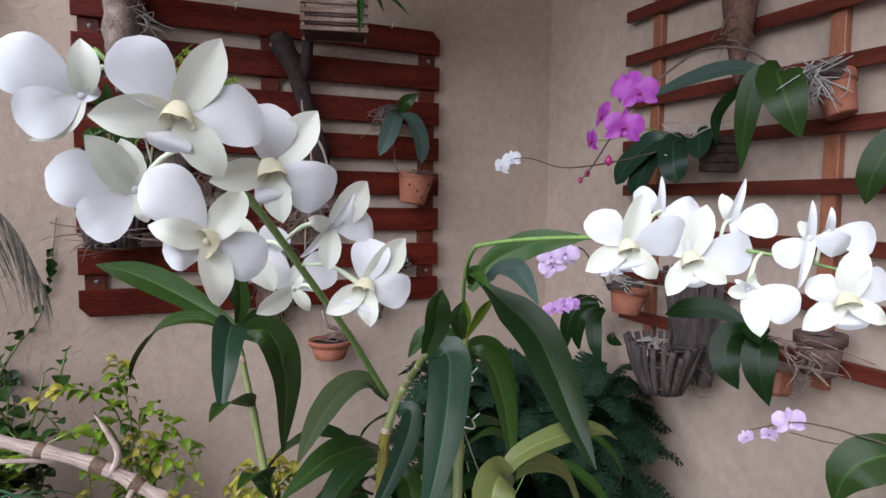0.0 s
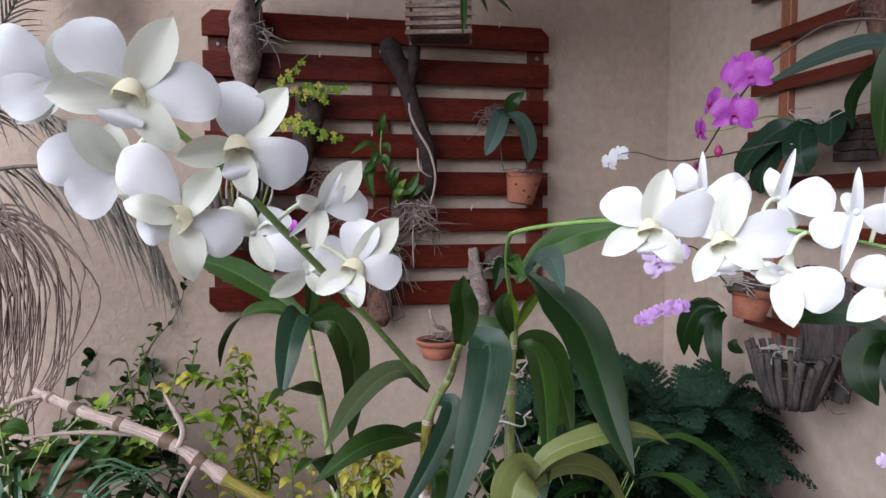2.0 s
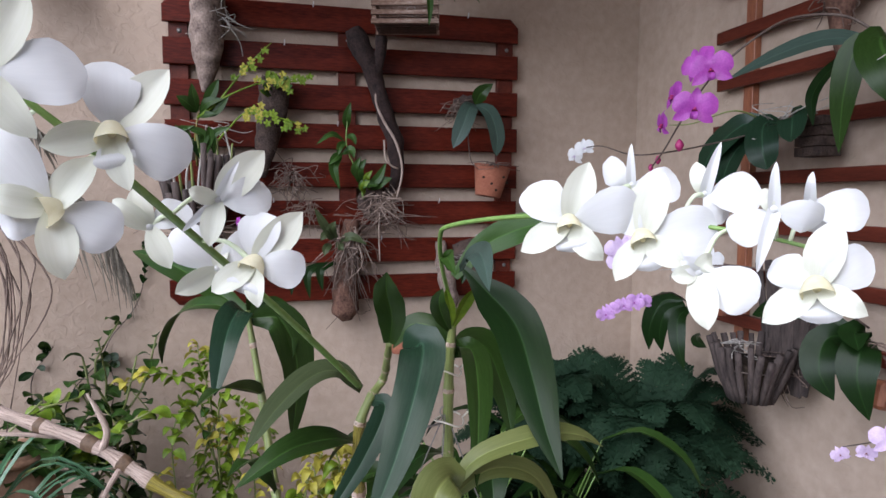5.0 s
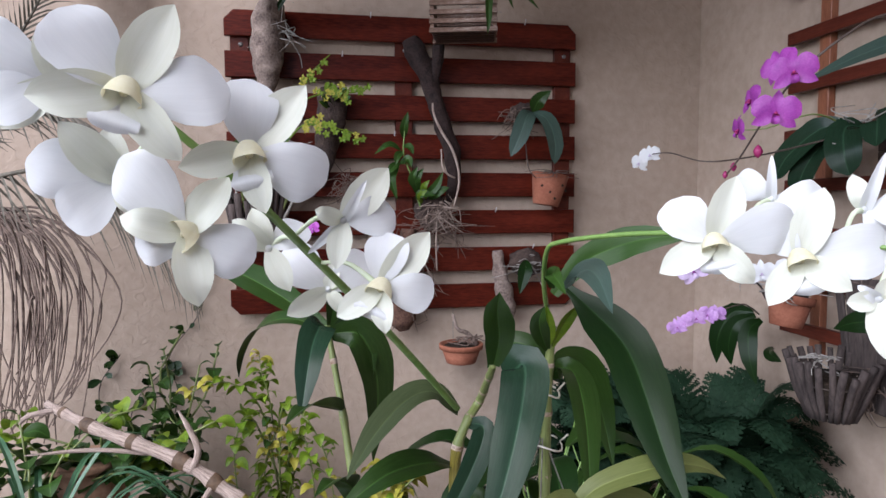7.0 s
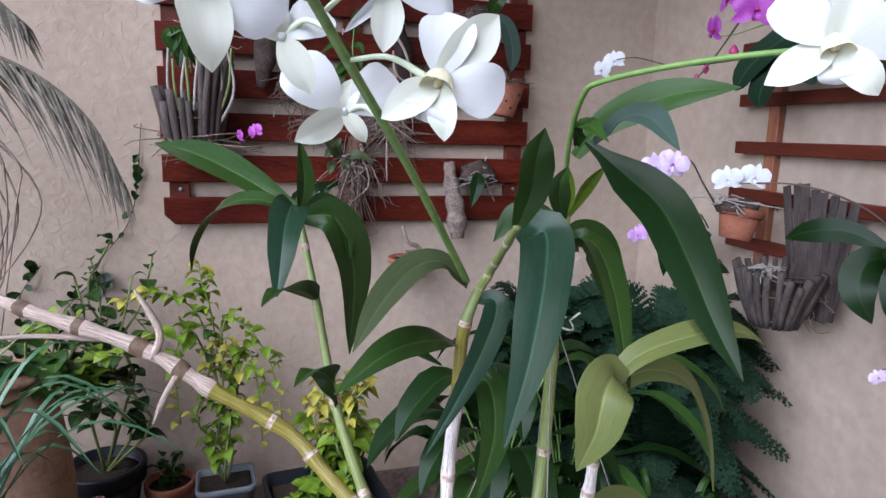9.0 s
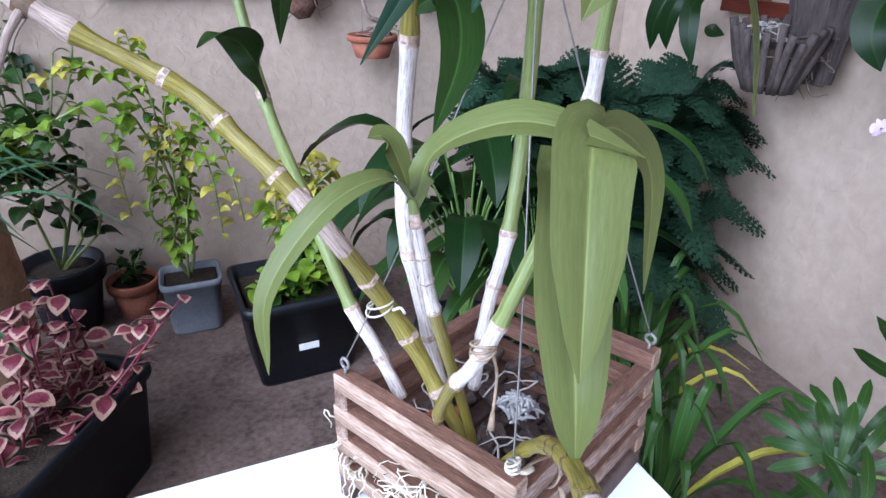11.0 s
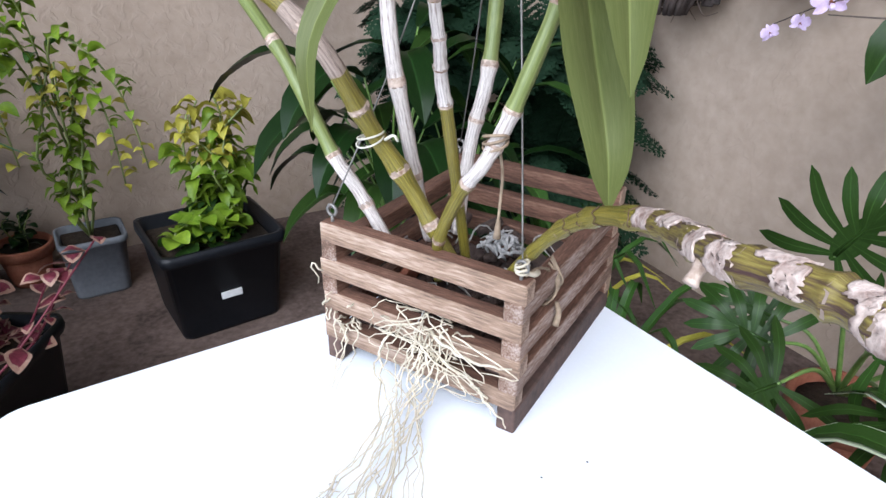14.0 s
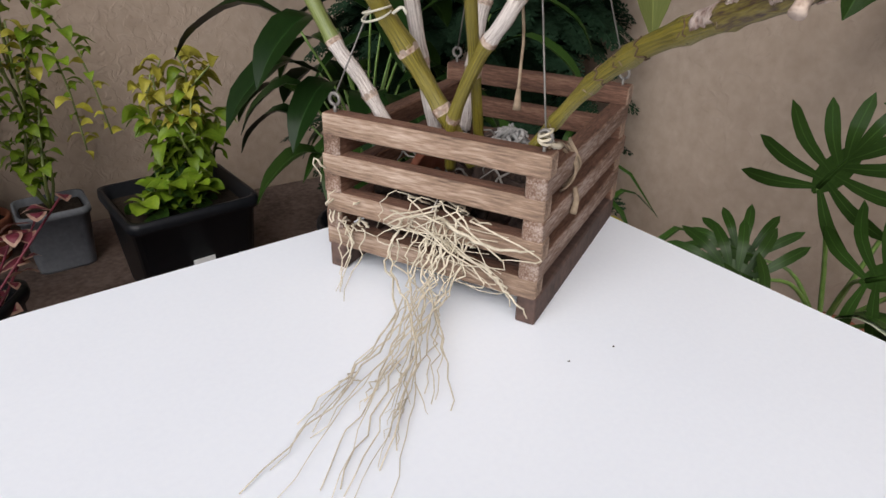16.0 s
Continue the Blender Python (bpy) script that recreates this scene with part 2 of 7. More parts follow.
M_CANE_TAN = material("tan_sheath", (0.10, 0.062, 0.043), (0.42, 0.33, 0.275), 0.85, 1, 5, 0.8, contrast=(0.32, 0.58), grain=(12, 26), step=0.002)
M_RAFFIA = material("raffia", (0.16, 0.11, 0.07), (0.38, 0.29, 0.20), 0.8, 60, 220, 0.4, vary=0.2)
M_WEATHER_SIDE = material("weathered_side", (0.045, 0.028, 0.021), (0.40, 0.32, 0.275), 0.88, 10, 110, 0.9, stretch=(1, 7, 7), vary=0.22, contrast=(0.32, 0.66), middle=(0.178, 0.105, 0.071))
M_RAW = material("raw_wood", (0.035, 0.014, 0.008), (0.26, 0.145, 0.095), 0.85, 10, 110, 0.7, stretch=(1, 7, 7), vary=0.2, contrast=(0.3, 0.7), middle=(0.13, 0.062, 0.038))
M_MOSS = material("grey_moss", (0.13, 0.125, 0.12), (0.40, 0.385, 0.37), 0.95, 60, 220, 0.4, vary=0.3)
M_CRUST = material("old_sheath", (0.20, 0.12, 0.095), (0.60, 0.49, 0.43), 0.9, 90, 320, 0.9, contrast=(0.34, 0.60), step=0.003)
M_CANE_RING = material("dark_ring", (0.035, 0.018, 0.008), (0.14, 0.085, 0.045), 0.7, 70, 240, 0.6)
M_STRAP = material("strap_leaf", (0.0224, 0.068, 0.028), (0.068, 0.144, 0.072), 0.3, 1, 4, 0.25, sheer=0.15, vary=0.35, grain=(14, 9), step=0.001)

# ---- building tools ----
def curve(pts, n):
    """n points along a smooth curve through pts."""
    p = [Vector(q) for q in pts]
    if len(p) == 2:
        return [p[0].lerp(p[1], i / (n - 1)) for i in range(n)]
    p = [p[0] * 2 - p[1]] + p + [p[-1] * 2 - p[-2]]
    out, spans = [], len(p) - 3
    for i in range(n):
        s = i / (n - 1) * spans
        k = min(int(s), spans - 1)
        f = s - k
        a, b, c, d = p[k:k + 4]
        out.append(0.5 * ((2 * b) + (c - a) * f + (2 * a - 5 * b + 4 * c - d) * f * f + (3 * b - a - 3 * c + d) * f ** 3))
    return out


def blend(table, s):
    """The value at s of a short table of (s, value)."""
    return float(np.interp(s, [q[0] for q in table], [q[1] for q in table]))


class Shape:
    """Gathers vertices and faces of one mesh."""

    def __init__(self):
        self.v, self.f, self.m, self.uv, self.flat = [], [], [], [], False

    def add(self, verts, faces, mat=0, uv=None):
        o = len(self.v)
        self.uv += uv or [(0.0, 0.0)] * len(verts)
        self.v += [tuple(q) for q in verts]
        for i, f in enumerate(faces):
            self.f.append(tuple(k + o for k in f))
            self.m.append(mat[i] if isinstance(mat, list) else mat)

    def tube(self, pts, rad, seg=8, n=0, mat=0, wave=None, ribs=0, rib=0.06):
        """A swept tube; rad: a number or a table of (s, radius); wave(s) swells it; mat may be a function of s."""
        c = curve(pts, n) if n else [Vector(q) for q in pts]
        n = len(c)
        t = [(c[min(i + 1, n - 1)] - c[max(i - 1, 0)]).normalized() for i in range(n)]
        side = t[0].orthogonal().normalized()
        vs, fs, ms, uv = [], [], [], []
        run = 0.0
        for i in range(n):
            s = i / (n - 1)
            run += (c[i] - c[i - 1]).length if i else 0
            side = (side - t[i] * side.dot(t[i])).normalized()
            up = t[i].cross(side)
            r = rad if isinstance(rad, (int, float)) else blend(rad, s)
            if wave:
                r *= wave(s)
            for k in range(seg):
                a = 2 * math.pi * k / seg
                q = r * (1 + rib * math.cos(ribs * a)) if ribs else r
                uv.append((abs(2 * k / seg - 1), run))
                vs.append(c[i] + (side * math.cos(a) + up * math.sin(a)) * q)
        for i in range(n - 1):
            for k in range(seg):
                fs.append((i * seg + k, i * seg + (k + 1) % seg, (i + 1) * seg + (k + 1) % seg, (i + 1) * seg + k))
                ms.append(mat((i + 0.5) / (n - 1)) if callable(mat) else mat)
        fs += [tuple(range(seg - 1, -1, -1)), tuple((n - 1) * seg + k for k in range(seg))]
        ms += [ms[0], ms[-1]]
        self.add(vs, fs, ms, uv)

    def blade(self, pts, width, up, prof, n=12, cols=5, fold=0.25, thick=0.0009, mat=0, twist=0.0, wavy=0.0, tip=None, curl=0.0, crease=False):
        """A leaf or petal along pts, of half-width times prof, its face towards up, folded along the midrib."""
        c = curve(pts, n)
        up = Vector(up)
        rows, low, uv = [], [], []
        total = sum((c[i + 1] - c[i]).length for i in range(n - 1))
        us = [2 * k / (cols - 1) - 1 for k in range(cols)]
        gap = -1
        if crease:                           # a sharp midrib: the middle column twice
            gap = cols // 2
            us.insert(gap, 0.0)
            cols += 1
        ph = (c[0].x * 37 + c[-1].z * 53) % 6.28
        for i in range(n):
            s = i / (n - 1)
            t = (c[min(i + 1, n - 1)] - c[max(i - 1, 0)]).normalized()
            side = t.cross(up)
            if side.length < 1e-4:
                side = t.orthogonal()
            side.normalize()
            nrm = side.cross(t).normalized()
            if twist:
                rot = Matrix.Rotation(twist * s, 3, t)
                side, nrm = rot @ side, rot @ nrm
            w = width * blend(prof, s)
            for u in us:
                h = fold * abs(u) * w - curl * u * u * w + wavy * w * math.sin(9 * s + ph + 2 * u) * abs(u)
                q = c[i] + side * u * w + nrm * h
                rows.append(q)
                low.append(q - nrm * thick * (1.001 - abs(u)))
                uv.append((0.5 + u / 2, s * total))
        fs, ms = [], []
        for i in range(n - 1):
            for k in range(cols - 1):
                if k == gap:
                    continue
                a = i * cols + k
                fs.append((a, a + 1, a + cols + 1, a + cols))
                ms.append(tip[0] if tip and i / (n - 1) >= tip[1] else mat)
        if thick:
            o = n * cols
            m2 = list(ms)
            f2 = [tuple(q + o for q in reversed(f)) for f in fs]
            fs += f2
            ms += m2
            self.add(rows + low, fs, ms, uv + uv)
        else:
            self.add(rows, fs, ms, uv)

    def box(self, size, m=None, bev=0.002, mat=0):
        """A box about the origin with chamfered edges, moved by m."""
        hx, hy, hz = (q / 2 for q in size)
        b = min(bev, hx * 0.9, hy * 0.9, hz * 0.9)
        vs, key = [], {}
        for sx in (-1, 1):
            for sy in (-1, 1):
                for sz in (-1, 1):
                    for ax in range(3):
                        q = [sx * (hx - b), sy * (hy - b), sz * (hz - b)]
                        q[ax] += (sx, sy, sz)[ax] * b
                        key[sx, sy, sz, ax] = len(vs)
                        vs.append(Vector(q))
        fs = []
        for ax in range(3):
            o1, o2 = (ax + 1) % 3, (ax + 2) % 3
            for s in (-1, 1):
                ring = []
                for a, c in ((-1, -1), (1, -1), (1, 1), (-1, 1)):
                    g = [0, 0, 0]
                    g[ax], g[o1], g[o2] = s, a, c
                    ring.append(key[(*g, ax)])
                fs.append(tuple(ring if s > 0 else ring[::-1]))
            for a in (-1, 1):
                for c in (-1, 1):
                    g0, g1 = [0, 0, 0], [0, 0, 0]
                    g0[ax], g0[o1], g0[o2] = -1, a, c
                    g1[ax], g1[o1], g1[o2] = 1, a, c
                    fs.append((key[(*g0, o1)], key[(*g1, o1)], key[(*g1, o2)], key[(*g0, o2)]))
        for sx in (-1, 1):
            for sy in (-1, 1):
                for sz in (-1, 1):
                    fs.append(tuple(key[sx, sy, sz, ax] for ax in range(3)))
        if m is not None:
            vs = [m @ q for q in vs]
        self.add(vs, fs, mat)
        self.flat = True

    def lathe(self, prof, centre=(0, 0, 0), seg=24, mat=0, m=None, squash=1.0):
        """A turned profile of (radius, height)."""
        vs, fs = [], []
        for r, h in prof:
            for k in range(seg):
                a = 2 * math.pi * k / seg
                q = Vector((r * math.cos(a), r * squash * math.sin(a), h))
                vs.append((m @ q if m is not None else q) + Vector(centre))
        for i in range(len(prof) - 1):
            for k in range(seg):
                fs.append((i * seg + k, i * seg + (k + 1) % seg, (i + 1) * seg + (k + 1) % seg, (i + 1) * seg + k))
        fs += [tuple(range(seg - 1, -1, -1)), tuple((len(prof) - 1) * seg + k for k in range(seg))]
        self.add(vs, fs, mat)

    def mesh(self, name, mats):
        me = bpy.data.meshes.new(name)
        me.from_pydata(self.v, [], self.f)
        for q in mats:
            me.materials.append(q)
        if len(mats) > 1:
            me.polygons.foreach_set("material_index", self.m)
        layer = me.uv_layers.new(name="UVMap")
        idx = [k for f in self.f for k in f]
        layer.data.foreach_set("uv", [q for k in idx for q in self.uv[k]])
        bm = bmesh.new()
        bm.from_mesh(me)
        bmesh.ops.recalc_face_normals(bm, faces=bm.faces)
        bm.to_mesh(me)
        bm.free()
        me.polygons.foreach_set("use_smooth", [not self.flat] * len(me.polygons))
        me.update()
        return me


def part(name, shape, mats, parent=None, label="", m=None):
    """One mesh object, under its thing or part."""
    mats = mats if isinstance(mats, (list, tuple)) else [mats]
    ob = new(name, shape.mesh(name, mats) if isinstance(shape, Shape) else shape)
    if parent:
        ob.parent = parent
    if m is not None:
        ob.matrix_basis = m
    if label:
        ob["label"] = label
    return ob


def thing(name, label, category, group="", at=(0, 0, 0), kind=""):
    """An Empty at the base of a thing; its parts are given in world places and hang under it."""
    return tagged(new(name), label, category, group, kind)


def block(name, lo, hi, mat, bev=0.003):
    """A box from corner to corner, as a piece of the setting."""
    s = Shape()
    size = [b - a for a, b in zip(lo, hi)]
    s.box(size, Matrix.Translation([(a + b) / 2 for a, b in zip(lo, hi)]), bev)
    return part(name, s, mat)


STRAP = ((0, 0.3), (0.1, 0.46), (0.25, 0.78), (0.42, 0.98), (0.55, 1), (0.72, 0.8), (0.88, 0.42), (0.96, 0.16), (1, 0.02))
LANCE = ((0, 0.12), (0.2, 0.62), (0.4, 1), (0.65, 0.82), (0.88, 0.34), (1, 0.02))
ROUND = ((0, 0.16), (0.12, 0.42), (0.35, 0.88), (0.58, 1), (0.8, 0.88), (0.93, 0.55), (1, 0.1))
OVAL = ((0, 0.1), (0.12, 0.52), (0.3, 0.92), (0.45, 1), (0.65, 0.84), (0.85, 0.45), (1, 0.03))
CLAW = ((0, 0.14), (0.12, 0.32), (0.3, 0.68), (0.5, 0.93), (0.66, 1), (0.82, 0.88), (0.93, 0.58), (0.98, 0.3), (1, 0.12))
SEPAL = ((0, 0.4), (0.2, 0.8), (0.4, 1), (0.6, 0.92), (0.78, 0.62), (0.9, 0.32), (0.97, 0.11), (1, 0.02))
SPIKE = ((0, 0.9), (0.2, 1), (0.45, 0.9), (0.7, 0.6), (0.9, 0.3), (1, 0.05))

# ---- the setting ----
FLOOR = 0.01
TOP = 0.75
tagged(block("floor", (-2.8, -2.8, FLOOR - 0.12), (1.785, 3.0, FLOOR), M_FLOOR), "worn brown concrete patio floor", "floor", kind="structure")
tagged(block("wall_north", (-2.8, 3.0, FLOOR - 0.12), (1.93, 3.15, 2.9), M_WALL), "beige roughly plastered patio wall", "wall", kind="structure")
tagged(block("wall_east", (1.785, -2.8, FLOOR - 0.12), (1.93, 3.0, 2.9), M_WALL), "beige roughly plastered patio wall", "wall", kind="structure")
# south and west walls are unseen additions, their heights set to hold back low daylight
tagged(block("wall_south", (-2.8, -2.95, FLOOR - 0.12), (1.93, -2.8, 2.9), M_WALL), "unseen beige plastered wall added to limit low daylight", "wall", kind="structure")
tagged(block("wall_west", (-2.95, -2.95, FLOOR - 0.12), (-2.8, 3.15, 0.9), M_WALL), "unseen beige plastered wall added to limit low daylight", "wall", kind="structure")
ground = block("ground", (-60, -60, -0.3), (60, 60, FLOOR - 0.121), M_FLOOR)
tagged(ground, "bare brown ground round the patio", "ground", kind="structure")

# out of view: slab added overhead to darken the corner and upper walls
tagged(block("ceiling", (-0.35, 0.4, 2.9), (1.93, 3.15, 3.02), M_WALL), "unseen beige roof slab added to shade the walls", "ceiling", kind="structure")

# white table
TABLE = Matrix.Translation((0.281, 0.745, 0)) @ Matrix.Rotation(radians(4.8), 4, "Z")
table = thing("table", "white plastic table with rounded corners", "table")
s = Shape()
hx, hy, rad = 0.301, 0.403, 0.036
ring = []
for cx, cy, a0 in ((hx - rad, hy - rad, 0), (-hx + rad, hy - rad, 90), (-hx + rad, -hy + rad, 180), (hx - rad, -hy + rad, 270)):
    for k in range(9):
        a = radians(a0 + k * 11.25)
        ring.append((cx + rad * math.cos(a), cy + rad * math.sin(a)))
levels = ((1.0, TOP - 0.032), (1.0, TOP - 0.006), (0.996, TOP - 0.002), (0.988, TOP))
vs = [TABLE @ Vector((x * k, y * k, z)) for k, z in levels for x, y in ring]
nr = len(ring)
fs = [(i * nr + k, i * nr + (k + 1) % nr, (i + 1) * nr + (k + 1) % nr, (i + 1) * nr + k) for i in range(3) for k in range(nr)]
fs += [tuple(range(nr - 1, -1, -1)), tuple(3 * nr + k for k in range(nr))]
s.add(vs, fs)
s.flat = True
part("tabletop", s, M_WHITE, table)
for sx in (-1, 1):
    for sy in (-1, 1):
        s = Shape()
        s.tube([TABLE @ Vector((sx * (hx - 0.05), sy * (hy - 0.05), TOP - 0.03)), TABLE @ Vector((sx * (hx - 0.02), sy * (hy - 0.02), FLOOR))], 0.02, 12, 4)
        part("leg", s, M_WHITE, table)

# trellis on the north wall
lt = thing("trellis", "dark red varnished slatted wooden trellis on the back wall", "trellis", "wall trellises")
def plank(length, height, depth, cut):
    """A plank along x with two corners cut off: cut 1 above, -1 below, 0 none."""
    s = Shape()
    c = 0.035
    h = height / 2
    l = length / 2
    if cut:
        out = [(-l, -h * cut), (l, -h * cut), (l, (h - c) * cut), (l - c, h * cut), (-l + c, h * cut), (-l, (h - c) * cut)]
    else:
        out = [(-l, -h), (l, -h), (l, h), (-l, h)]
    k = len(out)
    b = 0.003
    vs = [Vector((x * (1 - b / l), -depth / 2, z * (1 - b / h))) for x, z in out] + [Vector((x, -depth / 2 + b, z)) for x, z in out] + [Vector((x, depth / 2, z)) for x, z in out]
    fs = [tuple(range(k))] + [(i, (i + 1) % k, k + (i + 1) % k, k + i) for i in range(k)]
    fs += [(k + i, k + (i + 1) % k, 2 * k + (i + 1) % k, 2 * k + i) for i in range(k)] + [tuple(range(3 * k - 1, 2 * k - 1, -1))]
    s.add(vs, fs)
    s.flat = True
    return s
slat = plank(1.385, 0.097, 0.02, 0).mesh("slat", [M_RED])
for i in range(8):
    z = 2.197 - i * 0.1505
    me = plank(1.385, 0.097, 0.02, 1 if i == 0 else -1).mesh("slat", [M_RED]) if i in (0, 7) else slat
    part("slat", me, M_RED, lt, m=pose(0.507, 2.962, z, random.uniform(-0.4, 0.4), random.uniform(-0.15, 0.15), 0))
for x in (-0.133, 0.49, 1.15):
    s = Shape()
    s.box((0.068, 0.026, 1.12), None, 0.002)
    up = part("upright", s, M_RED_Y, lt, m=pose(x, 2.986, 1.67))
    for i in (0, 6):
        s = Shape()
        s.lathe(((0.001, -0.004), (0.007, -0.004), (0.009, 0), (0.001, 0.001)), seg=10)
        part("screw", s, M_WIRE, up, "pale screw head", m=pose(0.005, -0.0145, 2.122 - 1.67 - i * 0.1505, 90))

for i, x in ((0, 0.02), (0, 0.36), (0, 0.98), (1, 0.25), (3, 0.45), (3, 0.67), (3, 0.93), (5, 0.2), (5, 0.86), (6, 0.62), (6, 1.02)):
    s = Shape()
    s.tube([(x, 2.956, 2.235 - i * 0.1505), (x + 0.001, 2.944, 2.247 - i * 0.1505), (x + 0.001, 2.942, 2.256 - i * 0.1505)], 0.0022, 6, 6)
    part("hook", s, M_LABEL, lt, "small pale metal hook")

# trellis on the east wall
rt = thing("trellis", "red-brown wooden trellis of thin slats on the side wall", "trellis", "wall trellises")
s = Shape()
s.box((0.022, 1.95, 0.041), None, 0.002)
slat = s.mesh("slat", [M_RED_Y])
for i in range(8):
    part("slat", slat, M_RED_Y, rt, m=pose(1.745, 1.41 + random.uniform(-0.01, 0.01), 2.226 - i * 0.162, random.uniform(-0.3, 0.3), 0, 0))
for y in (2.247, 1.555, 0.86):
    s = Shape()
    s.box((0.027, 0.045, 1.27), None, 0.002)
    part("upright", s, M_ORANGE, rt, m=pose(1.770, y, 1.65))

# ---- wooden basket on the table ----
BF = Vector((0.347, 0.893, TOP))            # front corner
BU = Vector((-0.498, 0.867, 0))             # along the front
BV = Vector((0.867, 0.498, 0))              # along the side
LU, LV = 0.205, 0.245
BASKET = Matrix(((BU.x, BV.x, 0, BF.x), (BU.y, BV.y, 0, BF.y), (0, 0, 1, TOP), (0, 0, 0, 1)))
basket = thing("basket", "weathered square wooden slat basket standing on the white table", "basket")
def basket_slat(length, height, worn, raw):
    """A slat whose outer face (towards -y) is weathered and whose other faces are browner."""
    s = Shape()
    s.box((length, 0.017, height), None, 0.0014)
    for i, f in enumerate(s.f):
        y = sum(s.v[k][1] for k in f) / len(f)
        x = sum(s.v[k][0] for k in f) / len(f)
        s.m[i] = 0 if y < -0.0075 or abs(x) > length / 2 - 0.001 else 1
    return s.mesh("slat", [worn, raw])


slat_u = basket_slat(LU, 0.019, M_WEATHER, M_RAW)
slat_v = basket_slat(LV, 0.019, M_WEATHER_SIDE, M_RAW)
# the lowest side slats are darker than those above, like the base
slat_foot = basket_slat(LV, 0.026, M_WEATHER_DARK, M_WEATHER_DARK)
for i in range(4):
    zu, zv = 0.1375 - i * 0.035, 0.1195 - i * 0.035
    for y in (0.0085, LV - 0.0085):
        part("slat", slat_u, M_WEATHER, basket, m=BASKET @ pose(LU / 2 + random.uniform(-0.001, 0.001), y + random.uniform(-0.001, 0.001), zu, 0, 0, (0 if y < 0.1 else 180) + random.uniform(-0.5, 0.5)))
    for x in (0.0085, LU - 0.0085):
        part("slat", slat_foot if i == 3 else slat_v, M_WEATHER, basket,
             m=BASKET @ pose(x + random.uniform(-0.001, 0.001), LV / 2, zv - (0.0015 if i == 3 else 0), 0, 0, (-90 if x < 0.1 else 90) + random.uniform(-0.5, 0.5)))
s = Shape()
s.box((0.02, LV - 0.04, 0.012), None, 0.001)
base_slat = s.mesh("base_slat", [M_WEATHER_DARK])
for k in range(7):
    part("base_slat", base_slat, M_WEATHER_DARK, basket, "dark base slat", m=BASKET @ pose(0.03 + k * 0.024, LV / 2, 0.035))
# screw eyes and hanging wires
APEX = Vector((0.409, 1.043, 1.273))
for x, y in ((0.0085, 0.0085), (LU - 0.01, 0.0085), (0.0085, LV - 0.0085), (LU - 0.01, LV - 0.0085)):
    base = BASKET @ Vector((x, y, 0.147))
    s = Shape()
    s.tube([base + Vector((0, 0, -0.004)), base + Vector((0, 0, 0.006))], 0.0016, 6, 3)
    s.tube([base + Vector((0.005 * math.sin(a) * BU.x, 0.005 * math.sin(a) * BU.y, 0.011 - 0.005 * math.cos(a))) for a in np.linspace(0, 6.0, 14)], 0.0016, 6)
    part("screw_eye", s, M_WIRE, basket, "rusty grey screw eye")
    s = Shape()
    s.tube([base + Vector((0, 0, 0.013)), base.lerp(APEX, 0.33) + Vector((0.002, 0.001, 0)), base.lerp(APEX, 0.7), APEX], 0.0008, 5, 10)
    part("hanging_wire", s, M_WIRE, basket)
s = Shape()
s.tube([APEX + Vector((0.006 * math.cos(a), 0, 0.006 * math.sin(a))) for a in np.linspace(0, 6.2, 12)], 0.0009, 5)
s.tube([APEX + Vector((0.0, 0, -0.012)), APEX + Vector((-0.014, -0.004, -0.014)), APEX + Vector((-0.035, -0.006, -0.015))], 0.0013, 6, 6)
part("wire_hook", s, M_WIRE, basket, "bent wire hook")
s = Shape()
for k in range(4):                           # raffia twisted round the side slats and the front eye
    s.tube([BASKET @ Vector((0.010 - 0.012 * abs(math.sin(g)), 0.062 + 0.004 * k + 0.003 * math.sin(2 * g + k), 0.132 - 0.012 * g + 0.002 * k)) for g in np.linspace(0, 3.0, 12)], 0.0013, 5)
s.tube([BASKET @ Vector((-0.002, 0.066, 0.10)), BASKET @ Vector((-0.004, 0.069, 0.088)), BASKET @ Vector((-0.003, 0.067, 0.076))], ((0, 0.002), (1, 0.0035)), 6, 6)
s.tube([BASKET @ Vector((0.006, 0.012, 0.149)), BASKET @ Vector((0.004, 0.03, 0.1485)), BASKET @ Vector((0.006, 0.06, 0.133))], 0.0012, 5, 10)
part("raffia_tie", s, M_RAFFIA, basket, "twisted raffia tie round the slats")
s = Shape()
eye_ = BASKET @ Vector((0.0085, 0.0085, 0.155))
for k in range(3):
    s.tube([eye_ + Vector((0.0055 * math.cos(a), 0.004 * math.sin(a), 0.003 * k + 0.002 * math.sin(a + k))) for a in np.linspace(0, 6.0, 12)], 0.0012, 5)
s.tube([eye_, eye_ + Vector((0.009, -0.002, -0.005)), eye_ + Vector((0.017, 0.002, -0.007))], ((0, 0.0015), (1, 0.0028)), 6, 6)
part("eye_wrapping", s, M_ROOT, basket, "pale fibre wound round the eye")
